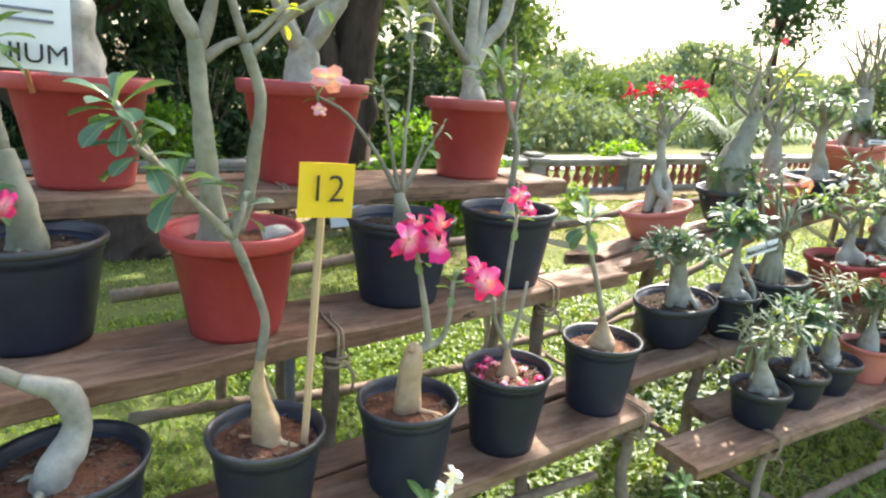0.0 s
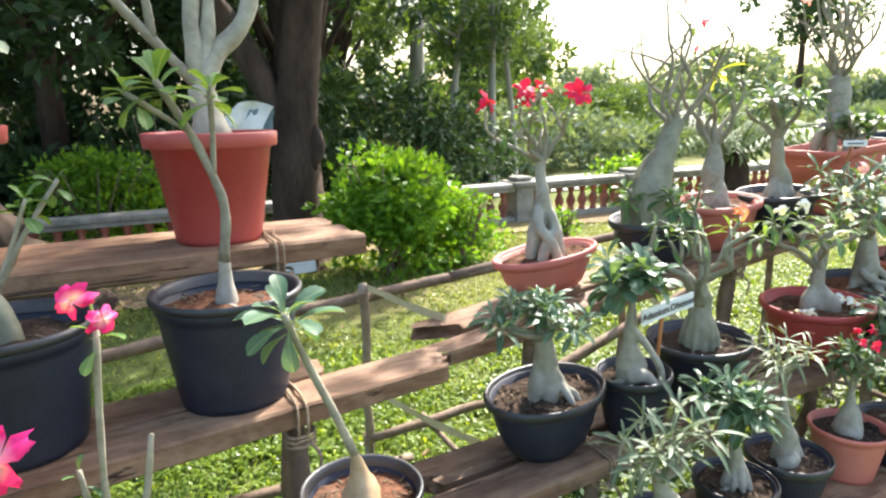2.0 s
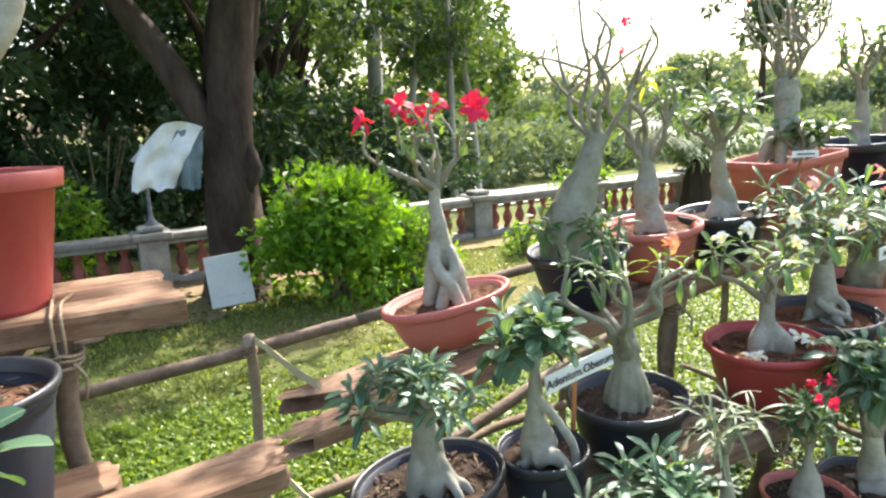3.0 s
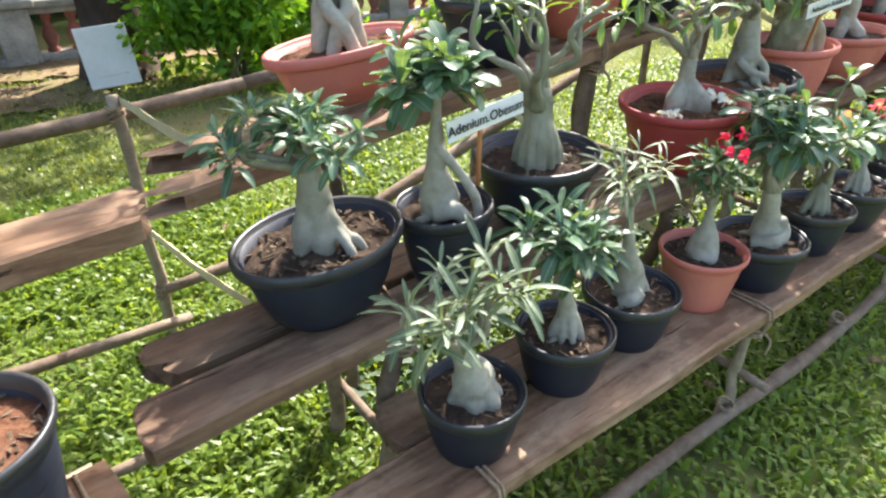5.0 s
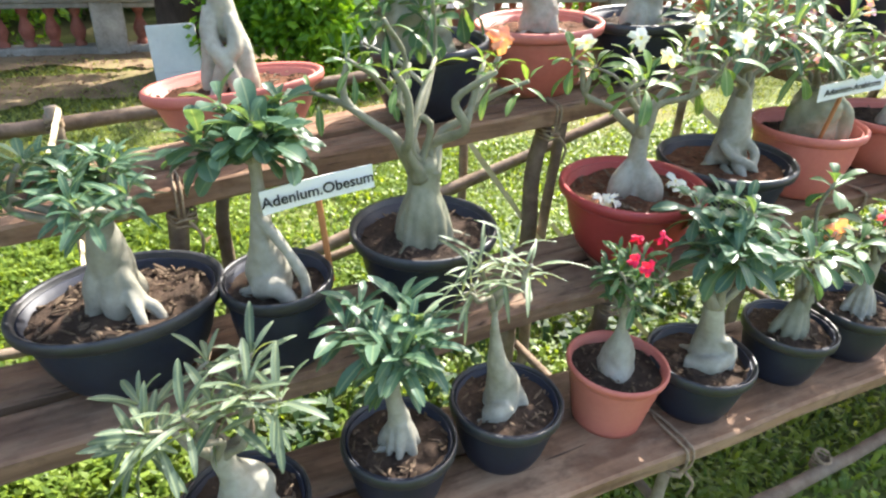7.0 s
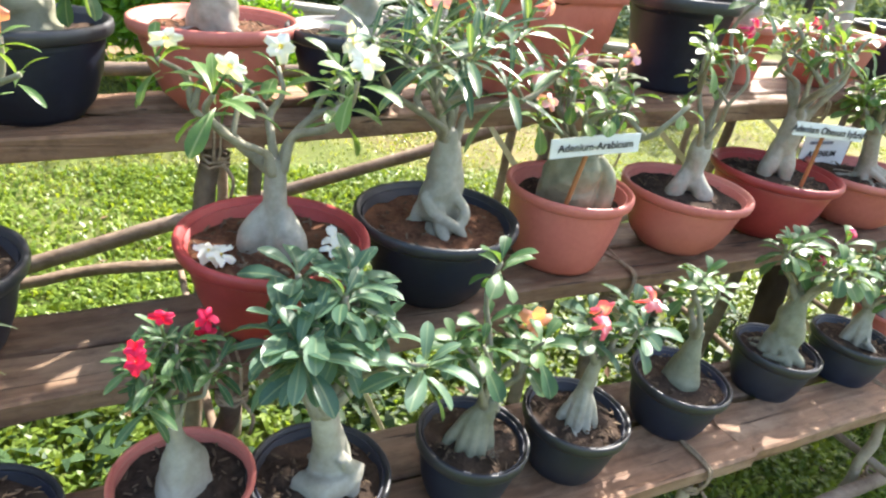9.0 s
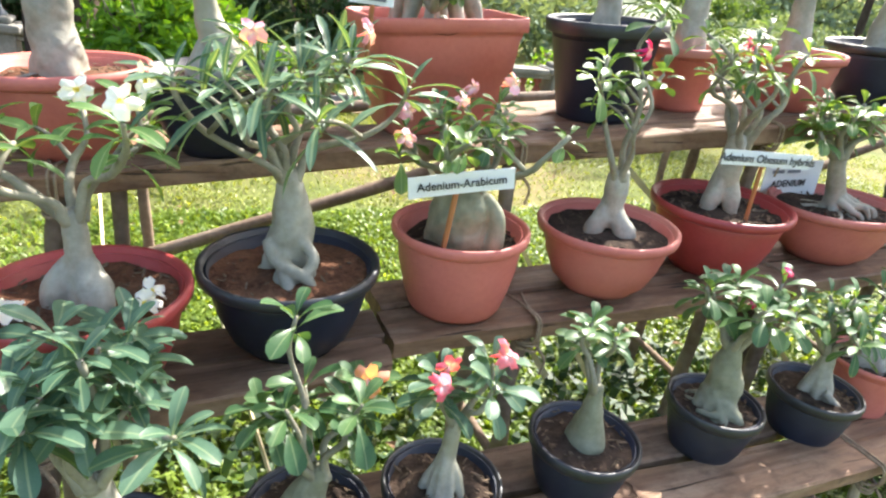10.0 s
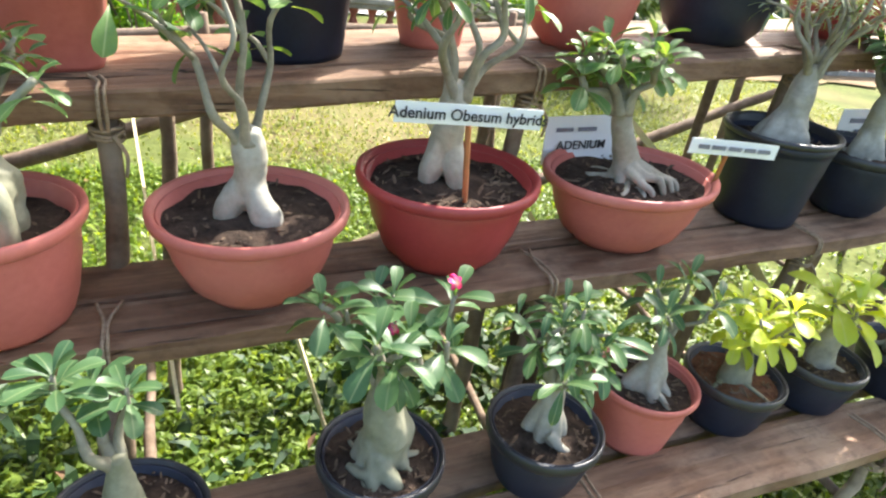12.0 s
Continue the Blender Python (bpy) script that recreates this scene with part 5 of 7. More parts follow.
adenium((8.97, 1.06, mid_z(8.97)), "salmon", "bowl", 0.176, 0.172, [(0, 0, 0.035, 0.028), (0, 0, 0.06, 0.032), (0, 0, 0.095, 0.031), (0, 0, 0.13, 0.031), (0, 0, 0.155, 0.028)], CAUDEX,
        [spec(1, 0.2, 0.24, 7, 0.07, "obovate", "green", 0.007, [(0, "pink", 0.05)], phase=2.9, flat=0.3, side=0.1), spec(2, 0.14, 0.26, 6, 0.068, "obovate", "light", 0.008, phase=0.2, flat=0.3, side=0.12), spec(1, 0.05, 0.34, 8, 0.07, "obovate", "green", 0.008, phase=1.9, side=0.1)],
        "two-footed adenium with tall bare stems, terracotta-coloured bowl", MI, 207, 2, 0.28, 0,
        legs=[(75, 0.03, 0.026, 0.05)],
        knots=[[(-0.008, 0, 0.07, 0.022), (-0.024, -0.012, 0.038, 0.027), (-0.036, -0.018, 0.012, 0.03), (-0.036, -0.018, -0.02, 0.026)], [(0.008, 0, 0.07, 0.022), (0.024, -0.018, 0.036, 0.027), (0.038, -0.026, 0.012, 0.03), (0.04, -0.026, -0.02, 0.026)]])
adenium((9.365, 1.09, mid_z(9.36)), "red", "bowl", 0.19, 0.195, [(-0.01, 0, 0.085, 0.03), (-0.008, 0, 0.11, 0.035), (-0.005, 0, 0.15, 0.034), (0, 0, 0.2, 0.03)], CAUDEX,
        [spec(5, 0.18, 0.24, 8, 0.07, "spatula", "light", 0.009, [(2, "pink", 0.04)], side=0.1, crook=0.15), spec(2, 0.06, 0.28, 7, 0.065, "spatula", "green", 0.008, side=0.08)],
        "adenium standing on two thick roots in a red bowl", MI, 208, 2, 0.3, 3, 0.02, 0.02, chips=150,
        legs=[(-165, 0.04, 0.028, 0.14), (-35, 0.042, 0.025, 0.14), (80, 0.03, 0.026, 0.12)])
adenium((9.82, 1.075, mid_z(9.82)), "salmon", "bowl", 0.213, 0.170, [(-0.02, 0, 0.02, 0.042), (-0.03, 0, 0.06, 0.042), (-0.055, 0, 0.12, 0.036), (-0.075, 0, 0.19, 0.031)], CAUDEX,
        [spec(5, 0.12, 0.12, 9, 0.07, "obovate", "light", 0.011, side=0.06), spec(2, 0.15, 0.06, 9, 0.08, "obovate", "light", 0.012, phase=0.1, flat=0.2)],
        "leaning adenium with claw-like roots in a shallow terracotta-coloured bowl", MI, 209, 3, 0.2, 6, 0.02, 0.07, squash=0.85, chips=150,
        legs=[(-170, 0.06, 0.02, 0.05), (-110, 0.06, 0.02, 0.05)],
        knots=[[(0.0, -0.02, 0.05, 0.024), (0.05, -0.05, 0.032, 0.018), (0.095, -0.06, 0.03, 0.014), (0.115, -0.075, 0.0, 0.01)], [(0.02, -0.01, 0.05, 0.02), (0.08, -0.03, 0.035, 0.015), (0.125, -0.04, 0.028, 0.012), (0.145, -0.055, 0.0, 0.009)], [(0.0, -0.04, 0.04, 0.02), (0.04, -0.075, 0.022, 0.016), (0.07, -0.09, 0.012, 0.012), (0.08, -0.1, -0.006, 0.009)], [(0.03, 0.0, 0.05, 0.018), (0.1, -0.01, 0.03, 0.014), (0.15, -0.02, 0.02, 0.011), (0.165, -0.03, -0.004, 0.009)]], slim=0.74)
adenium((10.3, 1.1, mid_z(10.3)), "black", "nursery", 0.145, 0.245, [(0, 0, 0, 0.07), (0.01, 0, 0.06, 0.05), (0.02, 0, 0.14, 0.032), (0.03, 0, 0.19, 0.026)], CAUDEX,
        spec(10, 0.16, 0.2, 12, 0.06, "narrow", "grey", 0.008, [(1, "pale", 0.04), (4, "pink", 0.035), (7, "pale", 0.04)], side=0.09), "adenium with fine grey leaves and pink flowers, black pot on plank", MI, 210, 2, 0.1, 3,
        legs=[(-150, 0.07, 0.026, 0.08), (-60, 0.075, 0.024, 0.08), (-10, 0.07, 0.022, 0.07)])
adenium((10.62, 1.08, mid_z(10.6)), "black", "bowl", 0.15, 0.185, [(0, 0, 0, 0.045), (0.01, 0, 0.06, 0.036), (0.0, 0, 0.12, 0.028), (0.02, 0, 0.18, 0.022)], CAUDEX,
        spec(8, 0.14, 0.14, 11, 0.08, "lance", "green", 0.009, [(2, "pink", 0.04)], side=0.08), "twisted adenium with green leaves, black bowl on plank", MI, 211,
        legs=[(-150, 0.05, 0.022, 0.08), (-50, 0.055, 0.02, 0.09)])
adenium((11.02, 1.08, mid_z(11.0)), "salmon", "bowl", 0.17, 0.185, [(0, 0, 0, 0.06), (0, 0, 0.06, 0.05), (0, 0, 0.14, 0.03)], CAUDEX,
        spec(7, 0.13, 0.16, 9, 0.08, "obovate", "green", 0.01, side=0.07), "adenium with green leaves, terracotta-coloured bowl", MI, 212)
adenium((11.42, 1.08, mid_z(11.4)), "black", "bowl", 0.16, 0.185, [(0, 0, 0, 0.06), (0, 0, 0.06, 0.05), (0, 0, 0.14, 0.03)], CAUDEX,
        spec(7, 0.13, 0.16, 9, 0.08, "lance", "green", 0.01, side=0.07), "adenium with green leaves, black bowl on plank", MI, 213)

# top tier
ob, zs = adenium((7.045, 1.335, top_z(7.04)), "salmon", "bowl", 0.194, 0.138, [(0, 0, 0.12, 0.028), (0, 0, 0.16, 0.03), (-0.003, 0, 0.2, 0.024), (-0.005, 0, 0.26, 0.019), (0, 0, 0.32, 0.015)], CAUDEX,
        [spec(5, 0.17, 0.16, 5, 0.04, "obovate", "light", 0.008, [(0, "red", 0.085), (1, "red", 0.075), (3, "red", 0.09), (4, "red", 0.085), (6, "red", 0.075), (8, "red", 0.085)], side=0.1), spec(3, 0.07, 0.24, 6, 0.04, "obovate", "green", 0.007, [(1, "red", 0.075)], side=0.06)],
        "adenium with braided trunk and crimson flowers, oval terracotta-coloured bowl", TO, 301, 2, 0.35, 3, 0.02, 0.02, squash=0.56, turn=0.05, soil=SOIL_RED, chips=60,
        legs=[(-165, 0.06, 0.025, 0.19), (-30, 0.058, 0.024, 0.19), (70, 0.05, 0.024, 0.18)],
        knots=[[(-0.02, -0.012, 0.17, 0.018), (-0.022, -0.04, 0.11, 0.02), (0.01, -0.055, 0.06, 0.019), (0.03, -0.06, 0.0, 0.018)], [(0.018, -0.015, 0.15, 0.017), (0.025, -0.04, 0.1, 0.017), (-0.005, -0.05, 0.055, 0.018), (-0.025, -0.058, 0.0, 0.019)]])
adenium((7.47, 1.3, top_z(7.47)), "black", "bowl", 0.15, 0.175, [(-0.03, 0, 0, 0.085), (-0.03, 0, 0.07, 0.084), (-0.005, 0, 0.15, 0.066), (0.05, 0, 0.24, 0.042), (0.1, 0, 0.34, 0.032)], CAUDEX_GREEN,
        [spec(6, 0.22, 0.32, 4, 0.045, "lance", "green", 0.008, [(0, "pale", 0.04), (3, "red", 0.035)], side=0.16, crook=0.16), spec(3, 0.17, -0.02, 10, 0.07, "obovate", "green", 0.009, at=(-0.1, -0.06, -0.22), side=0.05)],
        "adenium with huge leaning bottle trunk and bare branches, black bowl", TO, 302, 3, 0.1, 3)
adenium((7.80, 1.335, top_z(7.8)), "salmon", "bowl", 0.165, 0.175, [(0, 0, 0, 0.046), (0, 0, 0.08, 0.048), (0, 0, 0.17, 0.036), (0, 0, 0.24, 0.02)], CAUDEX,
        [spec(5, 0.15, 0.28, 7, 0.05, "lance", "green", 0.01, [(2, "pink", 0.035)], side=0.1), spec(1, 0.03, 0.26, 9, 0.09, "lance", "yellow", 0.01)],
        "bottle-trunked adenium with upright branches, terracotta-coloured bowl", TO, 303, 2, 0.1, 3, soil=SOIL_RED,
        legs=[(-150, 0.045, 0.026, 0.09), (-40, 0.05, 0.024, 0.09)])
adenium((8.075, 1.28, top_z(8.07)), "black", "bowl", 0.148, 0.170, [(0, 0, 0, 0.045), (0.02, 0, 0.06, 0.045), (0.0, 0, 0.13, 0.03), (-0.01, 0, 0.25, 0.024)], CAUDEX,
        spec(7, 0.14, 0.14, 9, 0.075, "lance", "blue", 0.01, [(1, "white", 0.05)], side=0.07), "pale-trunked adenium with green crown, black bowl", TO, 304, 2, 0.2, 3,
        legs=[(-160, 0.045, 0.026, 0.08), (-30, 0.055, 0.024, 0.09), (-90, 0.05, 0.018, 0.07)])


def planter(place, label):
    """A big rectangular planter with stepped sides and a lip."""
    ob = thing("potted_adenium", place, label, "potted plant", TO)
    ob.rotation_euler = (0, -0.087, 0)
    bm = bmesh.new()
    L, W, H = 0.2, 0.14, 0.27
    prof = [(0.70, 0.0), (0.72, 0.01), (0.82, 0.52 * H), (0.86, 0.53 * H), (0.92, 0.82 * H), (0.935, 0.84 * H), (0.945, 0.88 * H), (1.0, 0.885 * H), (1.0, 0.985 * H), (0.99, H), (0.95, H), (0.93, 0.9 * H), (0.9, 0.78 * H)]
    rings = []
    for s, z in prof:
        ring = []
        for k in range(48):
            w = 2 * math.pi * k / 48
            c, n_ = math.cos(w), math.sin(w)
            q = 1 / (abs(c) ** 9 + abs(n_) ** 9) ** (1 / 9)
            ring.append(bm.verts.new((L * s * c * q, W * s * n_ * q, z)))
        rings.append(ring)
    for a, b in zip(rings, rings[1:]):
        for k in range(48):
            bm.faces.new((a[k], a[(k + 1) % 48], b[(k + 1) % 48], b[k]))
    bm.faces.new(rings[0][::-1])
    part("pot", bm, POT_SALMON, ob, "big stepped rectangular terracotta-coloured planter")
    soil_disc(0.2, 0.7, 0.24, 5, 40, SOIL_RED, ob)
    return ob, 0.24


ob, zs = planter((8.60, 1.39, top_z(8.6)), "broad-rooted adenium with many upright stems in a big rectangular planter")
rng = random.Random(305)
caudex(ob, zs, [(0, 0, 0.1, 0.035), (0, 0, 0.15, 0.045), (0.0, 0, 0.22, 0.05), (0, 0, 0.3, 0.042)], CAUDEX, 305, 5, 0.15, 3, 0.016, 0.008,
       legs=[(-175, 0.12, 0.024, 0.2), (-130, 0.11, 0.022, 0.2), (-90, 0.11, 0.022, 0.2), (-50, 0.11, 0.022, 0.2), (-5, 0.12, 0.024, 0.2), (90, 0.1, 0.024, 0.2)])
crown(ob, rng, (0, 0, zs + 0.3), spec(12, 0.2, 0.36, 3, 0.04, "lance", "light", 0.008, [(2, "pale", 0.055), (5, "pale", 0.05), (8, "pale", 0.05)], side=0.12))
crown(ob, rng, (-0.05, -0.1, zs + 0.05), spec(6, 0.16, 0.1, 9, 0.065, "obovate", "green", 0.008, side=0.05))
adenium((9.09, 1.38, top_z(9.09)), "black", "tub", 0.165, 0.26, [(0, 0, 0, 0.04), (0, 0, 0.06, 0.036), (0, 0, 0.16, 0.028), (0, 0, 0.26, 0.022)], CAUDEX,
        spec(6, 0.13, 0.22, 7, 0.06, "obovate", "green", 0.01, side=0.08), "pale-trunked adenium in a tall black pot on top plank", TO, 306, 3, 0.1, 3)
adenium((9.42, 1.42, top_z(9.42)), "salmon", "tub", 0.11, 0.185, [(0, 0, 0, 0.045), (0, 0, 0.1, 0.04), (0.02, 0, 0.25, 0.034), (0.03, 0, 0.34, 0.03)], CAUDEX,
        spec(6, 0.14, 0.16, 8, 0.06, "obovate", "green", 0.01, side=0.08), "thick-stemmed adenium in a small terracotta-coloured pot", TO, 307)
adenium((9.78, 1.36, top_z(9.78)), "salmon", "bowl", 0.16, 0.175, [(0, 0, 0, 0.05), (0, 0, 0.1, 0.04), (0, 0, 0.2, 0.03)], CAUDEX,
        spec(7, 0.16, 0.2, 8, 0.065, "lance", "grey", 0.01, [(1, "pink", 0.04)], side=0.08), "adenium with grey-green leaves, terracotta-coloured bowl on top plank", TO, 308)
adenium((10.2, 1.36, top_z(10.2)), "black", "bowl", 0.18, 0.195, [(0, 0, 0, 0.07), (0, 0, 0.08, 0.055), (0, 0, 0.2, 0.035)], CAUDEX,
        spec(9, 0.18, 0.18, 11, 0.07, "narrow", "grey", 0.01, [(0, "pink", 0.045), (3, "pale", 0.045), (5, "pink", 0.04)], side=0.1), "pink-flowering adenium with thin leaves, black bowl", TO, 309)
adenium((10.65, 1.34, top_z(10.65)), "red", "bowl", 0.17, 0.185, [(0, 0, 0, 0.06), (0, 0, 0.08, 0.05), (0, 0, 0.2, 0.03)], CAUDEX,
        spec(8, 0.18, 0.2, 9, 0.07, "lance", "green", 0.01, [(0, "pink", 0.04), (3, "pink", 0.04)], side=0.1), "pink-flowering adenium in a red bowl on top plank", TO, 310)
adenium((11.15, 1.34, top_z(11.15)), "black", "bowl", 0.17, 0.185, [(0, 0, 0, 0.06), (0, 0, 0.08, 0.05), (0, 0, 0.2, 0.03)], CAUDEX,
        spec(8, 0.18, 0.2, 9, 0.07, "lance", "green", 0.01, side=0.1), "green adenium, black bowl", TO, 311)


# ---- potted plants of the taller stand ----
AF, AM, AT = "bottom row of pots on the taller stand", "middle row of pots on the taller stand", "top row of pots on the taller stand"


def grown(place, look_, style, r, h, trunk, bark, stems, label, group, seed, roots=2, lobes=3, lobe=0.06, root_r=0.012, root_len=0.04, **pot_args):
    """A plant with given stems: each a list of points (dx, dy, dz, r) from the soil, and what its tip bears."""
    ob, zs = potted("potted_adenium", place, look_, style, r, h, label, group, seed=seed, **pot_args)
    rng = random.Random(seed)
    caudex(ob, zs, trunk, bark, seed, lobes, lobe, roots, root_r, root_len)
    for pts, tip in stems:
        pts = [(x, y, zs + z, q) for x, y, z, q in pts]
        branch(ob, pts, tip.get("bark"), rng.random() * 9)
        b = Vector(pts[-1][:3])
        d = (b - Vector(pts[-2][:3])).normalized()
        if tip.get("leaves"):
            rosette(ob, rng, b, (d + Vector((0, 0, tip.get("up", 0.6)))).normalized(), tip["leaves"], tip.get("size", 0.07), tip.get("shape", "obovate"), tip.get("colour", "green"), tip.get("open", 1.0))
        for dx, dy, dz, size, colour in tip.get("flowers", ()):
            at = b + Vector((dx, dy, dz))
            f = Vector((rng.uniform(-0.5, 0.5), -0.9, rng.uniform(-0.1, 0.5)))
            q = at - f.normalized() * size * 0.6
            bm = bmesh.new()
            tube(bm, [(*b, 0.0028), (*b.lerp(q, 0.5), 0.0024), (*q, 0.0022)], 6)
            part("flower_stalk", bm, LEAF["light"], ob)
            add_flower(ob, at, f, size, colour)
    return ob, zs


AZ = A_LOW
grown((4.875, 0.665, AZ), "black", "nursery", 0.135, 0.215, [(-0.02, -0.02, 0, 0.038), (-0.015, -0.02, 0.03, 0.034), (0.02, 0, 0.09, 0.026), (0.005, 0, 0.16, 0.024), (-0.05, 0, 0.19, 0.014)], CAUDEX,
      [([(-0.05, 0, 0.19, 0.014), (-0.12, 0.02, 0.24, 0.011), (-0.16, 0.03, 0.34, 0.009)], dict(leaves=9, flowers=[(0, -0.02, 0.05, 0.06, "pink")]))],
      "bent pale-stemmed adenium, large black nursery pot", AF, 401, soil=SOIL_RED, chips=110)
grown((5.21, 0.635, AZ), "black", "nursery", 0.115, 0.21, [(0, 0, 0, 0.034), (0, 0, 0.03, 0.033), (-0.005, 0, 0.08, 0.022), (-0.015, 0, 0.13, 0.016), (-0.01, 0, 0.18, 0.010)], CAUDEX_TAN,
      [([(-0.01, 0, 0.18, 0.010), (0.0, 0, 0.26, 0.0085), (-0.03, 0, 0.36, 0.008), (-0.055, 0, 0.42, 0.008)], {}),
       ([(-0.055, 0, 0.42, 0.008), (-0.1, 0, 0.47, 0.007), (-0.17, 0, 0.55, 0.0065), (-0.225, 0, 0.645, 0.006)], dict(leaves=14, size=0.085, colour="blue")),
       ([(-0.17, 0, 0.55, 0.006), (-0.2, -0.02, 0.58, 0.005)], dict(leaves=8, size=0.08, colour="blue")),
       ([(-0.13, 0, 0.5, 0.006), (-0.14, -0.03, 0.53, 0.005)], dict(leaves=7, size=0.08, colour="blue")),
       ([(-0.055, 0, 0.42, 0.007), (-0.04, 0, 0.45, 0.006), (-0.03, 0.01, 0.48, 0.005)], dict(leaves=7, size=0.05, colour="grey"))],
      "adenium with bottle foot and long leafy stem, black nursery pot", AF, 402, soil=SOIL_RED, chips=110)
ob, zs = grown((5.52, 0.635, AZ), "black", "nursery", 0.113, 0.21, [(0, 0, 0, 0.03), (0, 0, 0.05, 0.031), (0.005, 0, 0.11, 0.026), (0.008, 0, 0.145, 0.02), (0.0, 0, 0.15, 0.012)], CAUDEX_TAN,
      [([(0.005, 0, 0.14, 0.013), (0.04, 0, 0.16, 0.009), (0.025, 0, 0.26, 0.0065), (0.0, 0, 0.37, 0.0055)], dict(leaves=6, size=0.05, colour="light", flowers=[(-0.035, -0.03, 0.03, 0.095, "pink"), (0.03, -0.03, 0.015, 0.105, "pink"), (0.04, -0.02, 0.06, 0.075, "pink"), (-0.01, -0.01, 0.06, 0.07, "pink")])),
       ([(0.005, 0, 0.14, 0.012), (0.07, 0, 0.155, 0.008), (0.09, 0, 0.2, 0.006), (0.095, 0, 0.29, 0.005)], dict(leaves=5, size=0.055, colour="light", flowers=[(0.07, -0.02, 0.0, 0.095, "pink"), (0.05, -0.01, 0.03, 0.06, "pink")]))],
      "tan bottle-trunked adenium with bright pink flowers, black nursery pot", AF, 403, soil=SOIL_RED)
ob, zs = grown((5.82, 0.68, AZ), "black", "nursery", 0.113, 0.21, [(0, 0, 0, 0.026), (0, 0, 0.025, 0.024), (-0.005, 0, 0.06, 0.012), (-0.008, 0, 0.08, 0.008)], CAUDEX_TAN,
      [([(-0.008, 0, 0.08, 0.007), (-0.03, 0, 0.14, 0.0055), (-0.028, 0, 0.26, 0.005), (-0.015, 0, 0.42, 0.0045)], dict(leaves=5, size=0.045, colour="light", flowers=[(-0.02, -0.03, 0.05, 0.06, "pink"), (0.01, -0.03, 0.02, 0.05, "pink")])),
       ([(-0.005, 0, 0.07, 0.006), (0.02, 0, 0.16, 0.005), (0.035, 0, 0.25, 0.0045)], {}),
       ([(-0.01, 0, 0.09, 0.006), (-0.05, 0, 0.16, 0.005), (-0.06, 0, 0.22, 0.004)], dict(leaves=3, size=0.03))],
      "adenium with thin stems and fallen pink petals, black nursery pot", AF, 404, soil=SOIL_RED, chips=140)
for k in range(9):
    w, q = k * 0.8 + 1.5, 0.05 + 0.03 * (k % 3) / 2
    add_flower(ob, (q * math.cos(w), q * math.sin(w), zs + 0.018), (0.4 * math.cos(k), 0.4 * math.sin(k * 2), 1), 0.036, "pink" if k % 3 else "pale")
grown((6.185, 0.73, AZ), "black", "nursery", 0.113, 0.21, [(0, 0, 0, 0.036), (0.0, 0, 0.03, 0.036), (-0.005, 0, 0.065, 0.02), (-0.01, 0, 0.1, 0.009)], CAUDEX_TAN,
      [([(-0.01, 0, 0.1, 0.009), (-0.04, 0, 0.18, 0.0075), (-0.085, 0, 0.29, 0.007), (-0.12, -0.01, 0.385, 0.006)], dict(leaves=15, size=0.09, colour="blue", up=0.4, open=1.2))],
      "bulb-footed adenium with one leaning stem and leaf rosette, black pot", AF, 405, 3, soil=SOIL_RED, chips=120)

MZ = A_MID
grown((4.83, 1.0, MZ), "black", "nursery", 0.15, 0.22, [(0, 0, 0, 0.04), (0, 0, 0.08, 0.03), (-0.02, 0, 0.2, 0.02)], CAUDEX_GREEN,
      [([(-0.02, 0, 0.2, 0.012), (-0.03, 0, 0.32, 0.01), (-0.02, 0, 0.42, 0.008)], dict(leaves=12, size=0.08)), ([(-0.01, -0.02, 0.1, 0.012), (-0.06, -0.06, 0.16, 0.009), (-0.06, -0.1, 0.12, 0.008)], dict(leaves=11, size=0.08, flowers=[(0.04, -0.02, 0.0, 0.07, "pink"), (0.01, -0.03, 0.03, 0.06, "pink")]))],
      "adenium with green leaves and a pink flower, black nursery pot", AM, 411)
grown((5.215, 0.905, MZ), "red", "tub", 0.15, 0.235, [(-0.04, 0, 0, 0.04), (-0.04, 0, 0.06, 0.03), (-0.05, 0, 0.16, 0.024), (-0.06, 0, 0.3, 0.021), (-0.065, 0, 0.42, 0.019)], CAUDEX_GREEN,
      [([(0.0, 0, 0.03, 0.022), (0.03, 0, 0.1, 0.017), (0.05, 0, 0.22, 0.015), (0.06, 0, 0.32, 0.013), (0.03, 0, 0.42, 0.011)], dict(bark=CAUDEX_GREEN)),
       ([(-0.065, 0, 0.42, 0.018), (-0.1, 0, 0.5, 0.014), (-0.11, 0, 0.65, 0.012)], dict(leaves=8, size=0.06)),
       ([(-0.065, 0, 0.4, 0.017), (-0.03, 0, 0.5, 0.013), (-0.02, 0, 0.68, 0.01)], dict(leaves=8, size=0.06)),
       ([(-0.06, 0, 0.38, 0.012), (0.0, 0, 0.42, 0.009), (0.05, 0, 0.44, 0.008), (0.11, 0.0, 0.5, 0.007)], dict(leaves=7, size=0.055, colour="yellow")),
       ([(0.03, 0, 0.42, 0.011), (0.0, 0, 0.55, 0.009), (0.03, 0, 0.7, 0.008)], dict(leaves=8, size=0.06)),
       ([(0.04, 0, 0.4, 0.01), (0.12, 0, 0.48, 0.008), (0.2, 0, 0.53, 0.007)], dict(leaves=8, size=0.06)),
       ([(0.06, -0.02, 0.01, 0.03), (0.1, -0.03, 0.02, 0.022), (0.13, -0.03, 0.0, 0.012)], dict(bark=CAUDEX))],
      "tall adenium with two thick trunks, brick-red tub on plank", AM, 412, 3, soil=SOIL_RED)
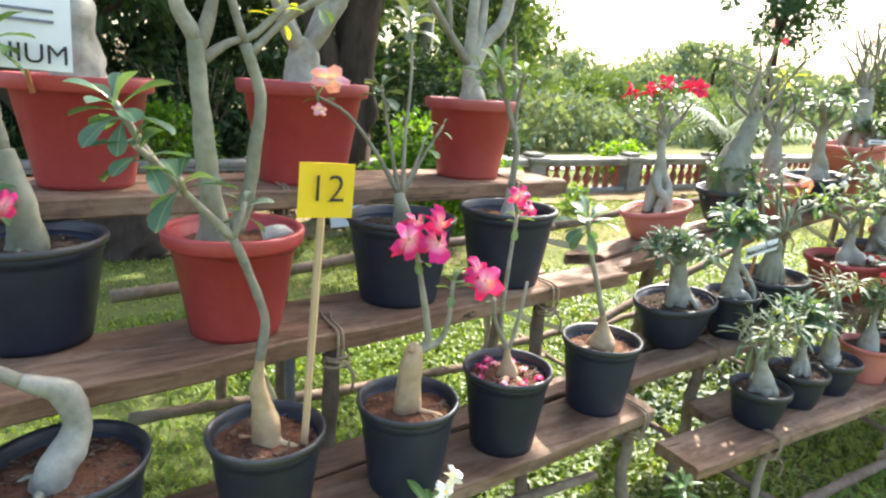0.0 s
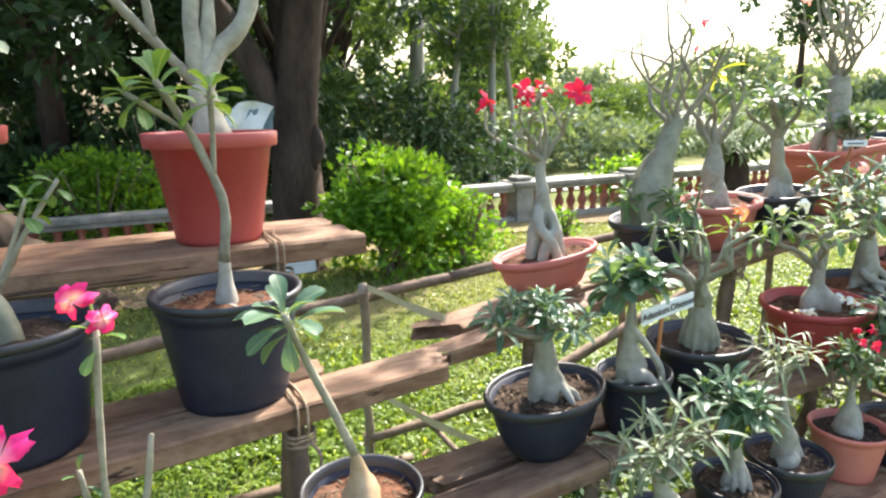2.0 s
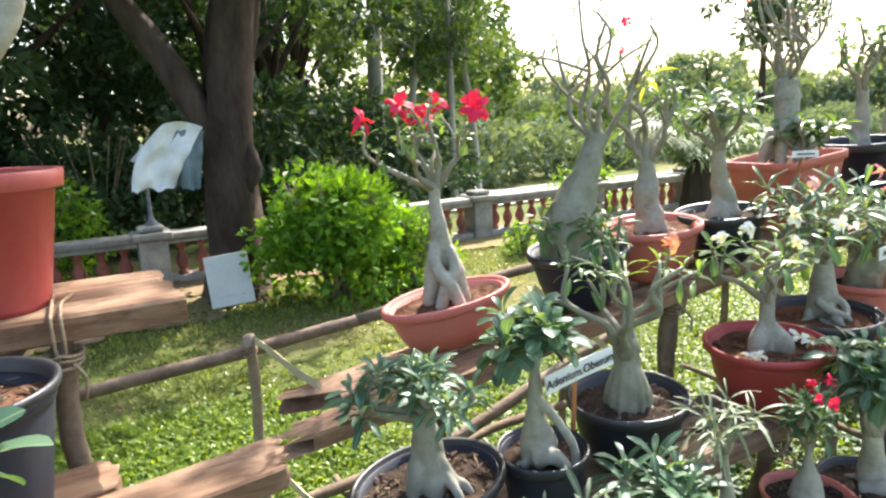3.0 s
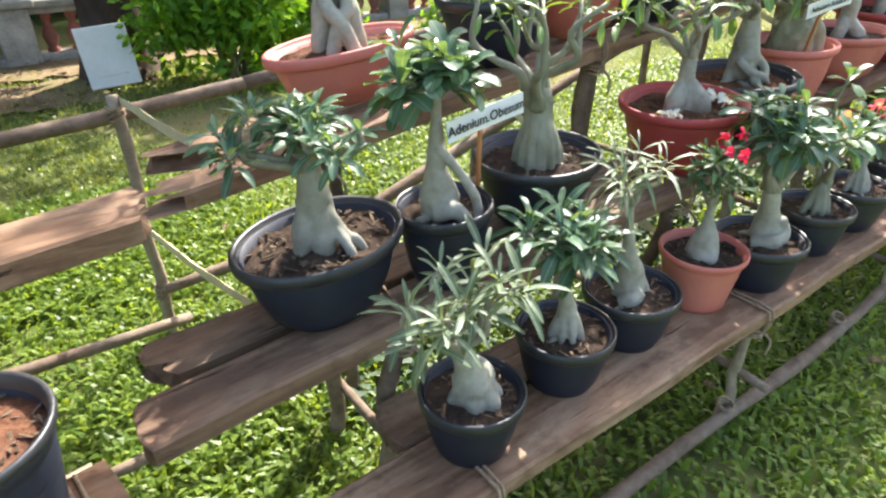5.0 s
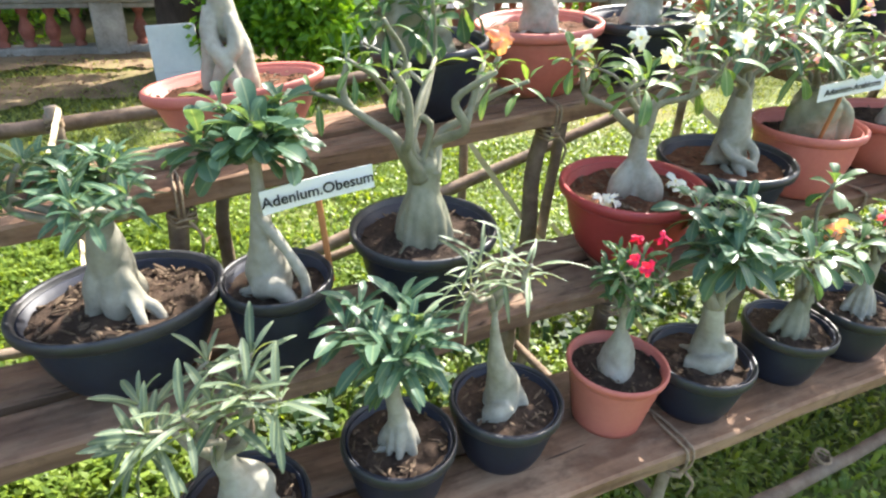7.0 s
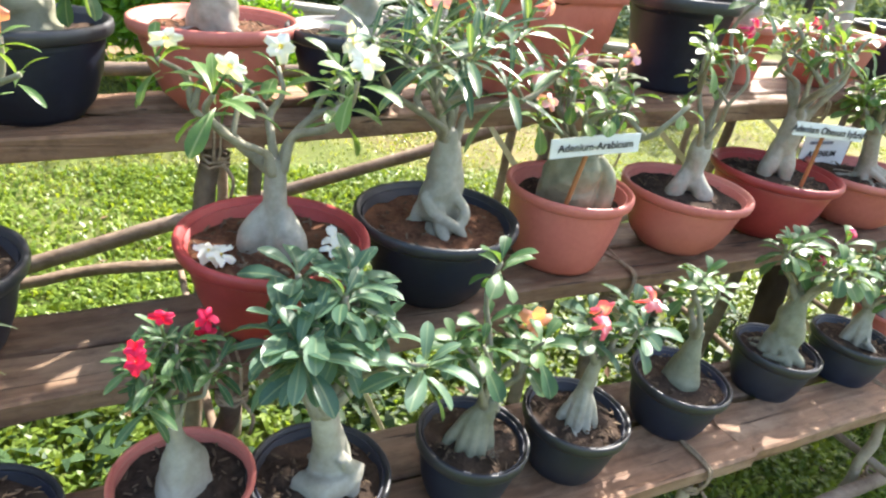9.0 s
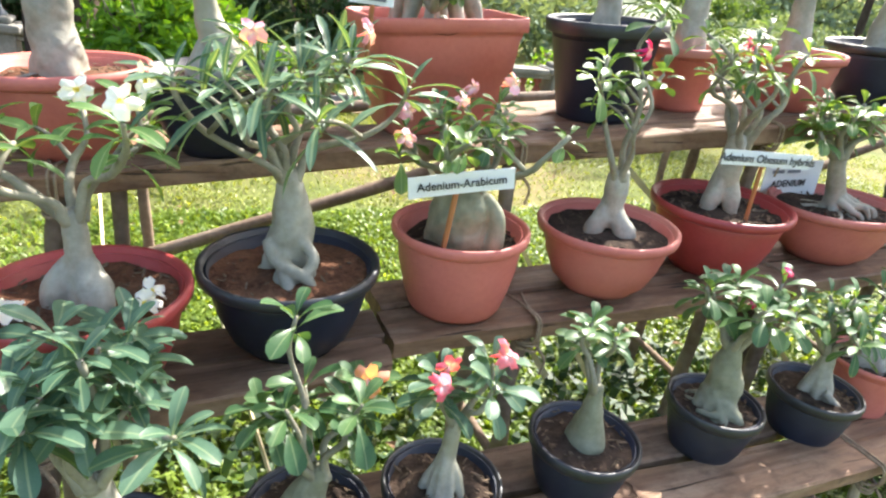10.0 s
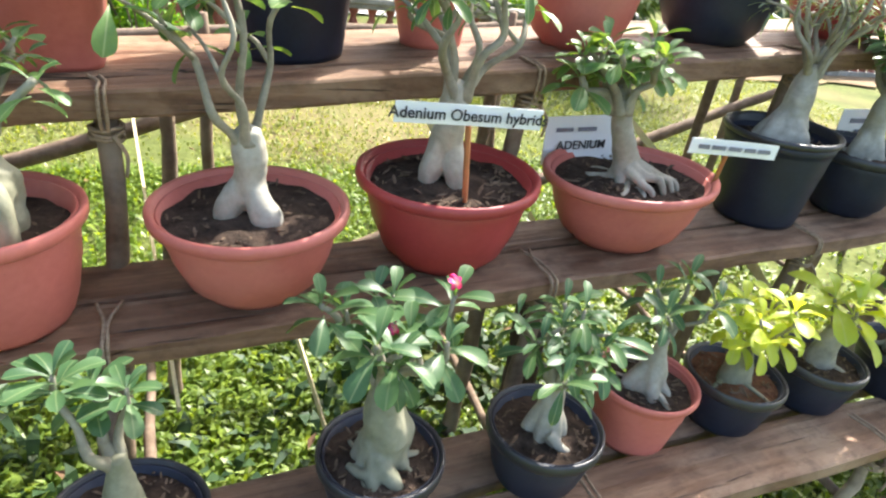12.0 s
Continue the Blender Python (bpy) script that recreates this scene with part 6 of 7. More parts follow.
grown((5.655, 0.975, MZ), "black", "nursery", 0.145, 0.225, [(0, 0, 0, 0.03), (0, 0, 0.04, 0.025), (-0.01, 0, 0.09, 0.016)], CAUDEX_GREEN,
      [([(-0.01, 0, 0.09, 0.00744), (-0.08, 0, 0.2, 0.00496), (-0.16, -0.01, 0.29, 0.00434), (-0.24, -0.02, 0.33, 0.00372)], dict(flowers=[(0.02, -0.03, 0.04, 0.1, "pale"), (0.0, -0.02, -0.03, 0.04, "pale")], leaves=4, size=0.05)),
       ([(-0.01, 0, 0.09, 0.0062), (-0.04, 0, 0.22, 0.00434), (-0.07, 0, 0.36, 0.00372)], dict(leaves=9, size=0.06, colour="grey")),
       ([(0, 0, 0.09, 0.0062), (0.0, 0, 0.24, 0.00434), (0.01, 0, 0.4, 0.00372), (0.0, 0, 0.52, 0.00372)], dict(leaves=13, size=0.075, colour="grey")),
       ([(0, 0, 0.09, 0.0062), (0.05, 0, 0.18, 0.00496), (0.11, 0, 0.27, 0.00372)], dict(leaves=4, size=0.04, colour="light")),
       ([(0, 0, 0.09, 0.0062), (0.03, 0, 0.16, 0.00434), (0.06, 0, 0.24, 0.00372)], dict(leaves=8, size=0.05, colour="light"))],
      "many-stemmed adenium with a pale pink flower, black nursery pot", AM, 413)
grown((6.02, 1.005, MZ), "black", "nursery", 0.145, 0.225, [(0, 0, 0, 0.022), (0, 0, 0.04, 0.018), (0.0, 0, 0.09, 0.012)], CAUDEX,
      [([(0, 0, 0.09, 0.011), (0.01, 0, 0.18, 0.009), (0.0, 0, 0.24, 0.0085), (-0.04, 0, 0.34, 0.007), (-0.09, -0.02, 0.43, 0.006)], dict(leaves=12, size=0.075, colour="light")),
       ([(-0.005, 0, 0.26, 0.007), (0.0, 0, 0.34, 0.006), (0.0, -0.02, 0.42, 0.005)], dict(leaves=11, size=0.065, colour="light")),
       ([(-0.04, 0, 0.34, 0.005), (-0.14, -0.01, 0.41, 0.005)], dict(leaves=9, size=0.06, colour="light"))],
      "thin-stemmed adenium with fresh leaf rosettes, black nursery pot", AM, 414, soil=SOIL_RED, chips=110)

TZ = A_TOP


def stems_up(rng, base, n, height, spread, r):
    out = []
    for k in range(n):
        w = 2 * math.pi * k / n + rng.uniform(-0.4, 0.4)
        s, hh = spread * rng.uniform(0.5, 1), height * rng.uniform(0.75, 1.1)
        a = [(0, 0, base, r), (math.cos(w) * s * 0.6, math.sin(w) * s * 0.5, base + hh * 0.3, r * 0.8), (math.cos(w) * s * 0.8, math.sin(w) * s * 0.6, base + hh * 0.65, r * 0.55), (math.cos(w) * s * 1.1, math.sin(w) * s * 0.8, base + hh, r * 0.35)]
        out.append((a, dict(leaves=9, size=0.065, colour="green", bark=CAUDEX)))
        p = a[2]
        out.append(([p[:3] + (r * 0.4,), (p[0] + rng.uniform(-0.06, 0.06), p[1] - 0.04, p[2] + 0.1, r * 0.3), (p[0] + rng.uniform(-0.1, 0.1), p[1] - 0.06, p[2] + 0.16, r * 0.25)], dict(leaves=8, size=0.06, colour="light")))
    return out


rng = random.Random(77)
grown((4.95, 1.31, TZ), "red", "tub", 0.165, 0.26, [(0, 0, 0, 0.07), (0, 0, 0.08, 0.055), (0, 0, 0.2, 0.045)], CAUDEX, stems_up(rng, 0.18, 5, 0.55, 0.16, 0.02), "thick-trunked adenium, large brick-red tub", AT, 421, 4, square=0.25, fill=0.85)
grown((5.49, 1.29, TZ), "red", "tub", 0.178, 0.275, [(0, 0, 0, 0.055), (0, 0, 0.06, 0.05), (0, 0, 0.13, 0.042)], CAUDEX, stems_up(rng, 0.1, 6, 0.5, 0.2, 0.022), "stocky adenium with many grey branches in a large brick-red tub", AT, 422, 4, square=0.25, fill=0.88)
grown((6.055, 1.30, TZ), "red", "tub", 0.148, 0.25, [(0.0, 0, 0, 0.045), (0.0, 0, 0.06, 0.036), (-0.01, 0, 0.12, 0.03)], CAUDEX,
      [([(-0.01, 0, 0.1, 0.026), (0.03, 0, 0.2, 0.022), (0.1, 0, 0.28, 0.02), (0.12, 0, 0.42, 0.018), (0.1, 0, 0.52, 0.015)], dict(bark=CAUDEX)),
       ([(-0.01, 0, 0.1, 0.024), (-0.02, 0, 0.26, 0.018), (0.0, 0, 0.44, 0.015), (-0.03, 0, 0.6, 0.01)], dict(bark=CAUDEX, leaves=9)),
       ([(-0.01, 0, 0.1, 0.02), (0.02, 0, 0.3, 0.015), (0.03, 0.02, 0.55, 0.012)], dict(bark=CAUDEX, leaves=9)),
       ([(-0.01, 0, 0.12, 0.015), (-0.08, 0, 0.2, 0.012), (-0.15, 0, 0.28, 0.01), (-0.22, 0, 0.36, 0.008)], dict(leaves=9, colour="yellow", size=0.06)),
       ([(-0.1, 0, 0.22, 0.009), (-0.11, 0, 0.32, 0.008), (-0.15, 0, 0.42, 0.007)], dict(leaves=8, colour="light", size=0.055)),
       ([(0.1, 0, 0.5, 0.012), (0.18, 0, 0.55, 0.01), (0.22, 0, 0.65, 0.008)], dict(leaves=9)),
       ([(0.1, 0, 0.5, 0.012), (0.04, 0, 0.58, 0.01), (0.02, 0, 0.7, 0.008)], dict(leaves=9))],
      "branching white-barked adenium, brick-red tub on plank", AT, 423, 4, square=0.2, fill=0.9, chips=110)


# ---- labels and cards ----
def lettering(text, size, parent, at, bold=0):
    cu = bpy.data.curves.new("lettering", "FONT")
    cu.body, cu.size, cu.align_x, cu.align_y, cu.extrude = text, size, "CENTER", "CENTER", 0.0004
    cu.offset = size * 0.015 * bold
    t = bpy.data.objects.new("lettering_curve", cu)
    scene.collection.objects.link(t)
    bpy.context.view_layer.update()
    me = bpy.data.meshes.new_from_object(t.evaluated_get(bpy.context.evaluated_depsgraph_get()))
    bpy.data.objects.remove(t)
    me.materials.clear()
    me.materials.append(INK)
    ob = new("lettering", me)
    ob.parent = parent
    ob.matrix_basis = Matrix.Translation(at) @ Euler((math.pi / 2, 0, 0)).to_matrix().to_4x4()
    return ob


def card_sign(centre, w, h, roll, yaw, texts, label, foot, card=PAPER, stick=STICK, name="plant_label", bars=(), stick_r=0.0055, bend=0.004, bold=1, pitch=0.0):
    """A card on a stick that stands in the soil at foot. texts: (words, size, dx, dz)."""
    ob = thing(name, centre, label, "plant label", "plant labels")
    ob.rotation_euler = (pitch, -roll, yaw)
    bm = bmesh.new()
    rows = []
    for k in range(9):
        t = k / 8 - 0.5
        y = bend * math.cos(t * 3.1)
        rows.append([bm.verts.new((t * w, y - 0.0012, -h / 2)), bm.verts.new((t * w, y - 0.0012, h / 2)), bm.verts.new((t * w, y + 0.0012, h / 2)), bm.verts.new((t * w, y + 0.0012, -h / 2))])
    for a, b in zip(rows, rows[1:]):
        for j in range(4):
            bm.faces.new((a[j], b[j], b[(j + 1) % 4], a[(j + 1) % 4]))
    bm.faces.new(rows[0])
    bm.faces.new(rows[-1][::-1])
    bmesh.ops.recalc_face_normals(bm, faces=bm.faces[:])
    part("card", bm, card, ob, smooth=False)
    for words, size, dx, dz in texts:
        lettering(words, size, ob, (dx, -0.0035, dz), bold)
    for dx, dz, bw, bh in bars:
        bm = bmesh.new()
        box(bm, dx - bw / 2, dx + bw / 2, -0.0035, -0.002, dz - bh / 2, dz + bh / 2)
        part("print_line", bm, FAINT_INK, ob, "line of unreadable print", smooth=False)
    bpy.context.view_layer.update()
    inv = (Matrix.Translation(centre) @ ob.rotation_euler.to_matrix().to_4x4()).inverted()
    a = Vector((0, 0.009 + stick_r, h / 2 - 0.008))
    b = inv @ Vector(foot)
    bm = bmesh.new()
    tube(bm, [(*a, stick_r), (*a.lerp(b, 0.5), stick_r * 1.05), (*b, stick_r)], 6)
    part("stick", bm, stick, ob, "thin wooden stick", smooth=False)
    return ob


card_sign((7.082, 0.87, 0.887), 0.192, 0.042, radians(6.5), 0.04, [("Adenium.Obesum", 0.0262, 0, 0)], "white card reading Adenium.Obesum on an orange stick", (7.115, 0.93, 0.67))
card_sign((8.48, 0.925, 0.953), 0.212, 0.042, radians(8), -0.12, [("Adenium-Arabicum", 0.0228, 0, 0)], "white card reading Adenium-Arabicum on an orange stick", (8.475, 0.962, 0.785))
card_sign((9.322, 0.965, 0.998), 0.275, 0.037, radians(-1), -0.1, [("Adenium Obesum hybrids", 0.028, 0, 0)], "white card reading Adenium Obesum hybrids on an orange stick", (9.36, 1.0, 0.78))
card_sign((9.97, 0.955, 0.935), 0.24, 0.034, radians(-3), -0.1, [], "white card with unreadable print on an orange stick", (9.99, 1.0, 0.8), bars=[(-0.085, 0, 0.028, 0.009), (-0.045, 0, 0.036, 0.009), (0.0, 0, 0.034, 0.009), (0.042, 0, 0.03, 0.009), (0.082, 0, 0.034, 0.009)])
card_sign((9.774, 1.22, 0.862), 0.22, 0.12, radians(4), -0.1, [("ADENIUM", 0.03, -0.01, -0.012)], "white sign with printed heading hung behind the bowls", (9.774, 1.23, 0.66), bars=[(-0.06, 0.028, 0.045, 0.01), (0.0, 0.028, 0.05, 0.01)])
card_sign((10.835, 1.25, 0.891), 0.2, 0.11, radians(2), -0.1, [], "white sign with unreadable print behind the pots", (10.835, 1.26, 0.72), bars=[(0.0, 0.02, 0.12, 0.014), (0.02, -0.015, 0.1, 0.014)])
card_sign((8.35, 1.18, 1.25), 0.09, 0.022, radians(0), -0.5, [], "small white label stuck in the planter", (8.36, 1.22, 1.12), bars=[(0, 0, 0.06, 0.006)])
card_sign((5.3, 0.563, 1.21), 0.1, 0.096, radians(-3), 0.0, [("12", 0.068, 0, 0.002)], "yellow card with the handwritten number 12 on a stick", (5.275, 0.6, 0.7), card=YELLOW_CARD, stick=STICK_PALE, name="number_card", stick_r=0.007, bold=-0.8)
ob = card_sign((4.83, 1.09, 1.455), 0.22, 0.15, radians(-2), 0.0, [("ADENIUM", 0.054, -0.015, -0.045)], "white printed sign reading ADENIUM fixed at the red tub", (4.86, 1.16, 1.33), name="sign_board", bold=0, bars=[(0, 0.02, 0.16, 0.006), (0, 0.04, 0.16, 0.006)])


# small plants in front of the taller stand
def ground_plant(place, seed, flowers, label):
    ob = thing("seedling", place, label, "plant")
    rng = random.Random(seed)
    top = 0.36 if flowers else 0.3
    bm = bmesh.new()
    tube(bm, spline([(0, 0, -0.02, 0.012), (0.005, 0, top * 0.5, 0.008), (0, 0, top, 0.006)], 4), 8)
    part("stem", bm, TWIG, ob)
    rosette(ob, rng, (0, 0, top), (0, -0.2, 1), 12, 0.075, "lance", "light")
    for k in range(flowers):
        add_flower(ob, (0.02 * k, -0.02, top + 0.02 + 0.03 * k), (0.2, -0.9, 0.3), 0.05, "white")


ground_plant((5.5, 0.48, GZ + 0.25), 51, 3, "white-flowered adenium seedling growing up before the stand")
ground_plant((6.34, 0.5, GZ + 0.1), 52, 0, "leafy green adenium seedling growing before the stand")


# ---- balustrade ----
def balustrade():
    ob = thing("balustrade", (0, 6.5, GZ), "weathered stone balustrade with terracotta balusters beside the lawn", "balustrade", kind="structure")
    bm = bmesh.new()
    box(bm, -8, 30, -0.1, 0.1, 0, 0.09, 0.015)
    part("plinth", bm, STONE, ob, smooth=False)
    for k in range(20):
        x = 6.72 + 1.86 * (k - 7)
        bm = bmesh.new()
        box(bm, x + 0.13, x + 1.73, -0.1, 0.1, 0.41, 0.455, 0.012)
        box(bm, x + 0.13, x + 1.73, -0.13, 0.13, 0.455, 0.52, 0.02)
        part("coping", bm, STONE, ob, smooth=False)
        bm = bmesh.new()
        box(bm, x - 0.13, x + 0.13, -0.14, 0.14, 0, 0.47, 0.015)
        box(bm, x - 0.18, x + 0.18, -0.18, 0.18, 0.47, 0.54, 0.02)
        box(bm, x - 0.12, x + 0.12, -0.12, 0.12, 0.54, 0.6, 0.03)
        part("pedestal", bm, STONE, ob, smooth=False)
    prof = [(0.05, 0.0), (0.05, 0.025), (0.032, 0.04), (0.045, 0.07), (0.062, 0.12), (0.058, 0.155), (0.035, 0.21), (0.026, 0.25), (0.04, 0.27), (0.048, 0.29), (0.048, 0.32)]
    bm = bmesh.new()
    lathe(bm, prof, 12)
    me = bpy.data.meshes.new("baluster")
    bm.to_mesh(me)
    bm.free()
    me.shade_smooth()
    me.materials.append(TERRA)
    for k in range(20):
        for j in range(8):
            b = new("baluster", me)
            b.parent = ob
            b.location = (6.72 + 1.86 * (k - 7) + 0.25 + 0.194 * j, 0, 0.09)


balustrade()


def drape(parent, top, low, y, folds, seed, material, label):
    """A hanging cloth between a top edge and a lower hem, each from (x, z) to (x, z), with folds and a ragged hem."""
    n, m = 26, 16
    front, back = [], []
    bm = bmesh.new()
    for i in range(m):
        v = i / (m - 1)
        rows = ([], [])
        for j in range(n):
            u = j / (n - 1)
            xt, zt = (top[0][k] + (top[1][k] - top[0][k]) * u for k in (0, 1))
            xl, zl = (low[0][k] + (low[1][k] - low[0][k]) * u for k in (0, 1))
            f = v ** 0.85
            hem = 0.05 * noise.noise(Vector((u * 4, seed, 0))) + 0.02 * noise.noise(Vector((u * 13, seed, 3)))
            x = xt + (xl - xt) * f - 0.06 * math.sin(math.pi * v) * (1 - u)
            z = zt + 0.03 * math.sin(math.pi * u) * (1 - v) + (zl + hem - zt) * v
            depth = y + (0.008 + 0.03 * v) * math.sin(u * folds + 2.5 * v + seed) + 0.06 * noise.noise(Vector((u * 3, v * 4, seed)))
            rows[0].append(bm.verts.new((x, depth, z)))
            rows[1].append(bm.verts.new((x, depth + 0.004, z)))
        front.append(rows[0])
        back.append(rows[1])
    for i in range(m - 1):
        for j in range(n - 1):
            bm.faces.new((front[i][j], front[i + 1][j], front[i + 1][j + 1], front[i][j + 1]))
            bm.faces.new((back[i][j], back[i][j + 1], back[i + 1][j + 1], back[i + 1][j]))
    return part("cloth", bm, material, parent, label)


def lamp_post(x):
    ob = thing("garden_lamp", (x, 6.5, GZ + 0.6), "garden lamp with white metal lantern on a balustrade pedestal", "lamp")
    bm = bmesh.new()
    lathe(bm, [(0.06, 0), (0.06, 0.02), (0.03, 0.05), (0.018, 0.1), (0.016, 0.4), (0.03, 0.42), (0.0, 0.43)], 12)
    part("pole", bm, PIPE, ob)
    bm = bmesh.new()
    lathe(bm, [(0.05, 0.42), (0.075, 0.6), (0.08, 0.61)], 6)
    part("lantern", bm, METAL_WHITE, ob, smooth=False)
    bm = bmesh.new()
    lathe(bm, [(0.11, 0.61), (0.1, 0.63), (0.04, 0.69), (0.02, 0.72), (0.015, 0.76), (0.0, 0.77)], 6)
    part("cap", bm, METAL_WHITE, ob, smooth=False)


lamp_post(6.74)
lamp_post(4.86)
ob = thing("hanging_cloth", (7.0, 5.36, GZ), "white and grey-blue rags hung on the stout tree trunk", "cloth")
drape(ob, ((-0.17, 1.53), (0.12, 1.49)), ((-0.46, 1.02), (-0.14, 1.03)), 0.0, 9, 2.0, CLOTH, "crumpled white sheet with a ragged hem")
drape(ob, ((-0.08, 1.47), (0.13, 1.46)), ((-0.13, 1.02), (0.06, 1.0)), 0.03, 7, 5.0, CLOTH_BLUE, "grey-blue rag")


# ---- white board by the tree ----
ob = thing("white_board", (7.15, 5.12, GZ + 0.26), "dusty white panel leaning at the foot of a tree", "board")
bm = bmesh.new()
box(bm, -0.17, 0.17, -0.015, 0.015, -0.2, 0.22, 0.006)
part("panel", bm, BOARD, ob, smooth=False)
for dx, dz, w, h in ((-0.1, 0.11, 0.03, 0.03), (0.0, -0.12, 0.2, 0.012)):
    bm = bmesh.new()
    box(bm, dx - w / 2, dx + w / 2, -0.02, -0.0152, dz - h / 2, dz + h / 2)
    part("fitting", bm, METAL_WHITE, ob, smooth=False)
ob.rotation_euler = (radians(-8), radians(-4), radians(-8))


# ---- shrubs and trees ----
def foliage(centres, radii, count, size, seed, flat=0.75, shell=0.55):
    """Leaves in clumps: each a bent blade of six corners."""
    rng = np.random.default_rng(seed)
    which = rng.integers(0, len(centres), count)
    v = rng.normal(size=(count, 3))
    v /= np.linalg.norm(v, axis=1)[:, None]
    rr = (shell + (1 - shell) * rng.random(count) ** 0.7)
    c = np.array(centres)[which] + v * (np.array(radii)[which] * rr)[:, None] * (1, 1, flat)
    d = v + rng.normal(size=(count, 3)) * 0.7 + (0, 0, -0.25)
    d /= np.linalg.norm(d, axis=1)[:, None]
    u = np.cross(d, rng.normal(size=(count, 3)))
    u /= np.linalg.norm(u, axis=1)[:, None]
    nrm = np.cross(d, u)
    s = size * rng.uniform(0.6, 1.3, count)[:, None]
    q = [c, c + d * s * 0.45 + u * s * 0.27 + nrm * s * 0.05, c + d * s * 0.45 - u * s * 0.27 + nrm * s * 0.05, c + d * s - nrm * s * 0.1]
    verts = np.stack(q, 1).reshape(-1, 3)
    k = np.arange(count) * 4
    return verts, np.stack([k, k + 1, k + 3, k + 2], 1).tolist()


def shrub(place, w, h, count, size, material, seed, label, name="bush"):
    ob = thing(name, place, label, "bush")
    rng = random.Random(seed)
    cs, rs = [], []
    for k in range(46):
        a, t = rng.uniform(0, 6.28), rng.random()
        rad = w * math.sqrt(rng.random()) * (0.55 + 0.45 * math.sin(math.pi * min(1, t + 0.2)))
        cs.append((rad * math.cos(a), rad * math.sin(a) * 0.8, h * (0.12 + 0.72 * t)))
        rs.append(rng.uniform(0.16, 0.28) * h)
    for k in range(14):
        a = rng.uniform(0, 6.28)
        bm = bmesh.new()
        tube(bm, spline([(rng.uniform(-.1, .1), rng.uniform(-.1, .1), -0.03, 0.014), (w * 0.3 * math.cos(a), w * 0.3 * math.sin(a), h * 0.4, 0.01), (w * 0.7 * math.cos(a), w * 0.6 * math.sin(a), h * 0.85, 0.005)], 3), 6)
        part("stem", bm, POLE, ob)
    v, f = foliage(cs, rs, count, size, seed, 0.85, 0.5)
    cloud("leaves", v, f, material, ob, "bright green leaves")


shrub((8.0, 4.95, GZ), 0.62, 1.18, 7000, 0.088, BUSH, 1, "dense bright green bush on the lawn beside a tree")
shrub((8.75, 4.9, GZ), 0.3, 0.75, 1500, 0.06, BUSH, 2, "smaller bright green shoot beside the bush")
shrub((10.2, 5.3, GZ), 0.22, 0.36, 350, 0.06, BUSH, 3, "small yellow-green sapling on the lawn")
shrub((4.3, 4.9, GZ), 0.5, 0.55, 1500, 0.06, BUSH, 4, "yellow-green shrub under the trees")
shrub((5.6, 7.4, GZ), 0.9, 1.1, 3000, 0.09, BUSH, 5, "yellow-green shrub behind the balustrade")
shrub((3.6, 7.6, GZ), 0.9, 1.0, 3000, 0.09, TREE_MID, 6, "green shrub behind the balustrade")
shrub((13.2, 7.6, GZ), 0.6, 0.7, 1500, 0.09, BUSH, 7, "light green shrub behind the balustrade")


def tree(place, h, trunk_r, crown_w, crown_low, count, size, material, bark, seed, label, limbs=6, lean=(0, 0), clumps=40, name="tree", density_flat=0.7):
    ob = thing(name, place, label, "tree")
    rng = random.Random(seed)
    bm = bmesh.new()
    fork = crown_low + (h - crown_low) * 0.25
    pts = [(0, 0, -0.1, trunk_r * 1.7), (0, 0, 0.12, trunk_r * 1.25), (lean[0] * 0.3, lean[1] * 0.3, fork * 0.5, trunk_r), (lean[0], lean[1], fork, trunk_r * 0.8), (lean[0] * 1.3, lean[1] * 1.3, h * 0.85, trunk_r * 0.25)]
    tube(bm, spline(pts, 5), 12, 5, 0.18, 0.3, seed)
    part("trunk", bm, bark, ob)
    cs, rs = [], []
    for k in range(limbs):
        a = 2 * math.pi * k / limbs + rng.uniform(-0.4, 0.4)
        o = crown_w * rng.uniform(0.45, 0.8)
        z0, z1 = fork * rng.uniform(0.7, 1.0), crown_low + (h - crown_low) * rng.uniform(0.3, 0.85)
        bm = bmesh.new()
        tube(bm, spline([(lean[0] * 0.8, lean[1] * 0.8, z0, trunk_r * 0.5), (o * 0.45 * math.cos(a), o * 0.45 * math.sin(a), z0 + (z1 - z0) * 0.45, trunk_r * 0.32), (o * math.cos(a), o * math.sin(a), z1, trunk_r * 0.1)], 4), 8, 0, 0, 0.2, seed + k)
        part("limb", bm, bark, ob)
    for k in range(clumps):
        a, t = rng.uniform(0, 6.28), rng.random()
        prof = math.sin(math.pi * (0.12 + 0.8 * t)) ** 0.6
        rad = crown_w * math.sqrt(rng.random()) * prof
        cs.append((lean[0] + rad * math.cos(a), lean[1] + rad * math.sin(a), crown_low + (h - crown_low) * t))
        rs.append(crown_w * rng.uniform(0.14, 0.3))
    v, f = foliage(cs, rs, count, size, seed, density_flat, 0.35)
    cloud("crown", v, f, material, ob, "leafy crown")
    return ob


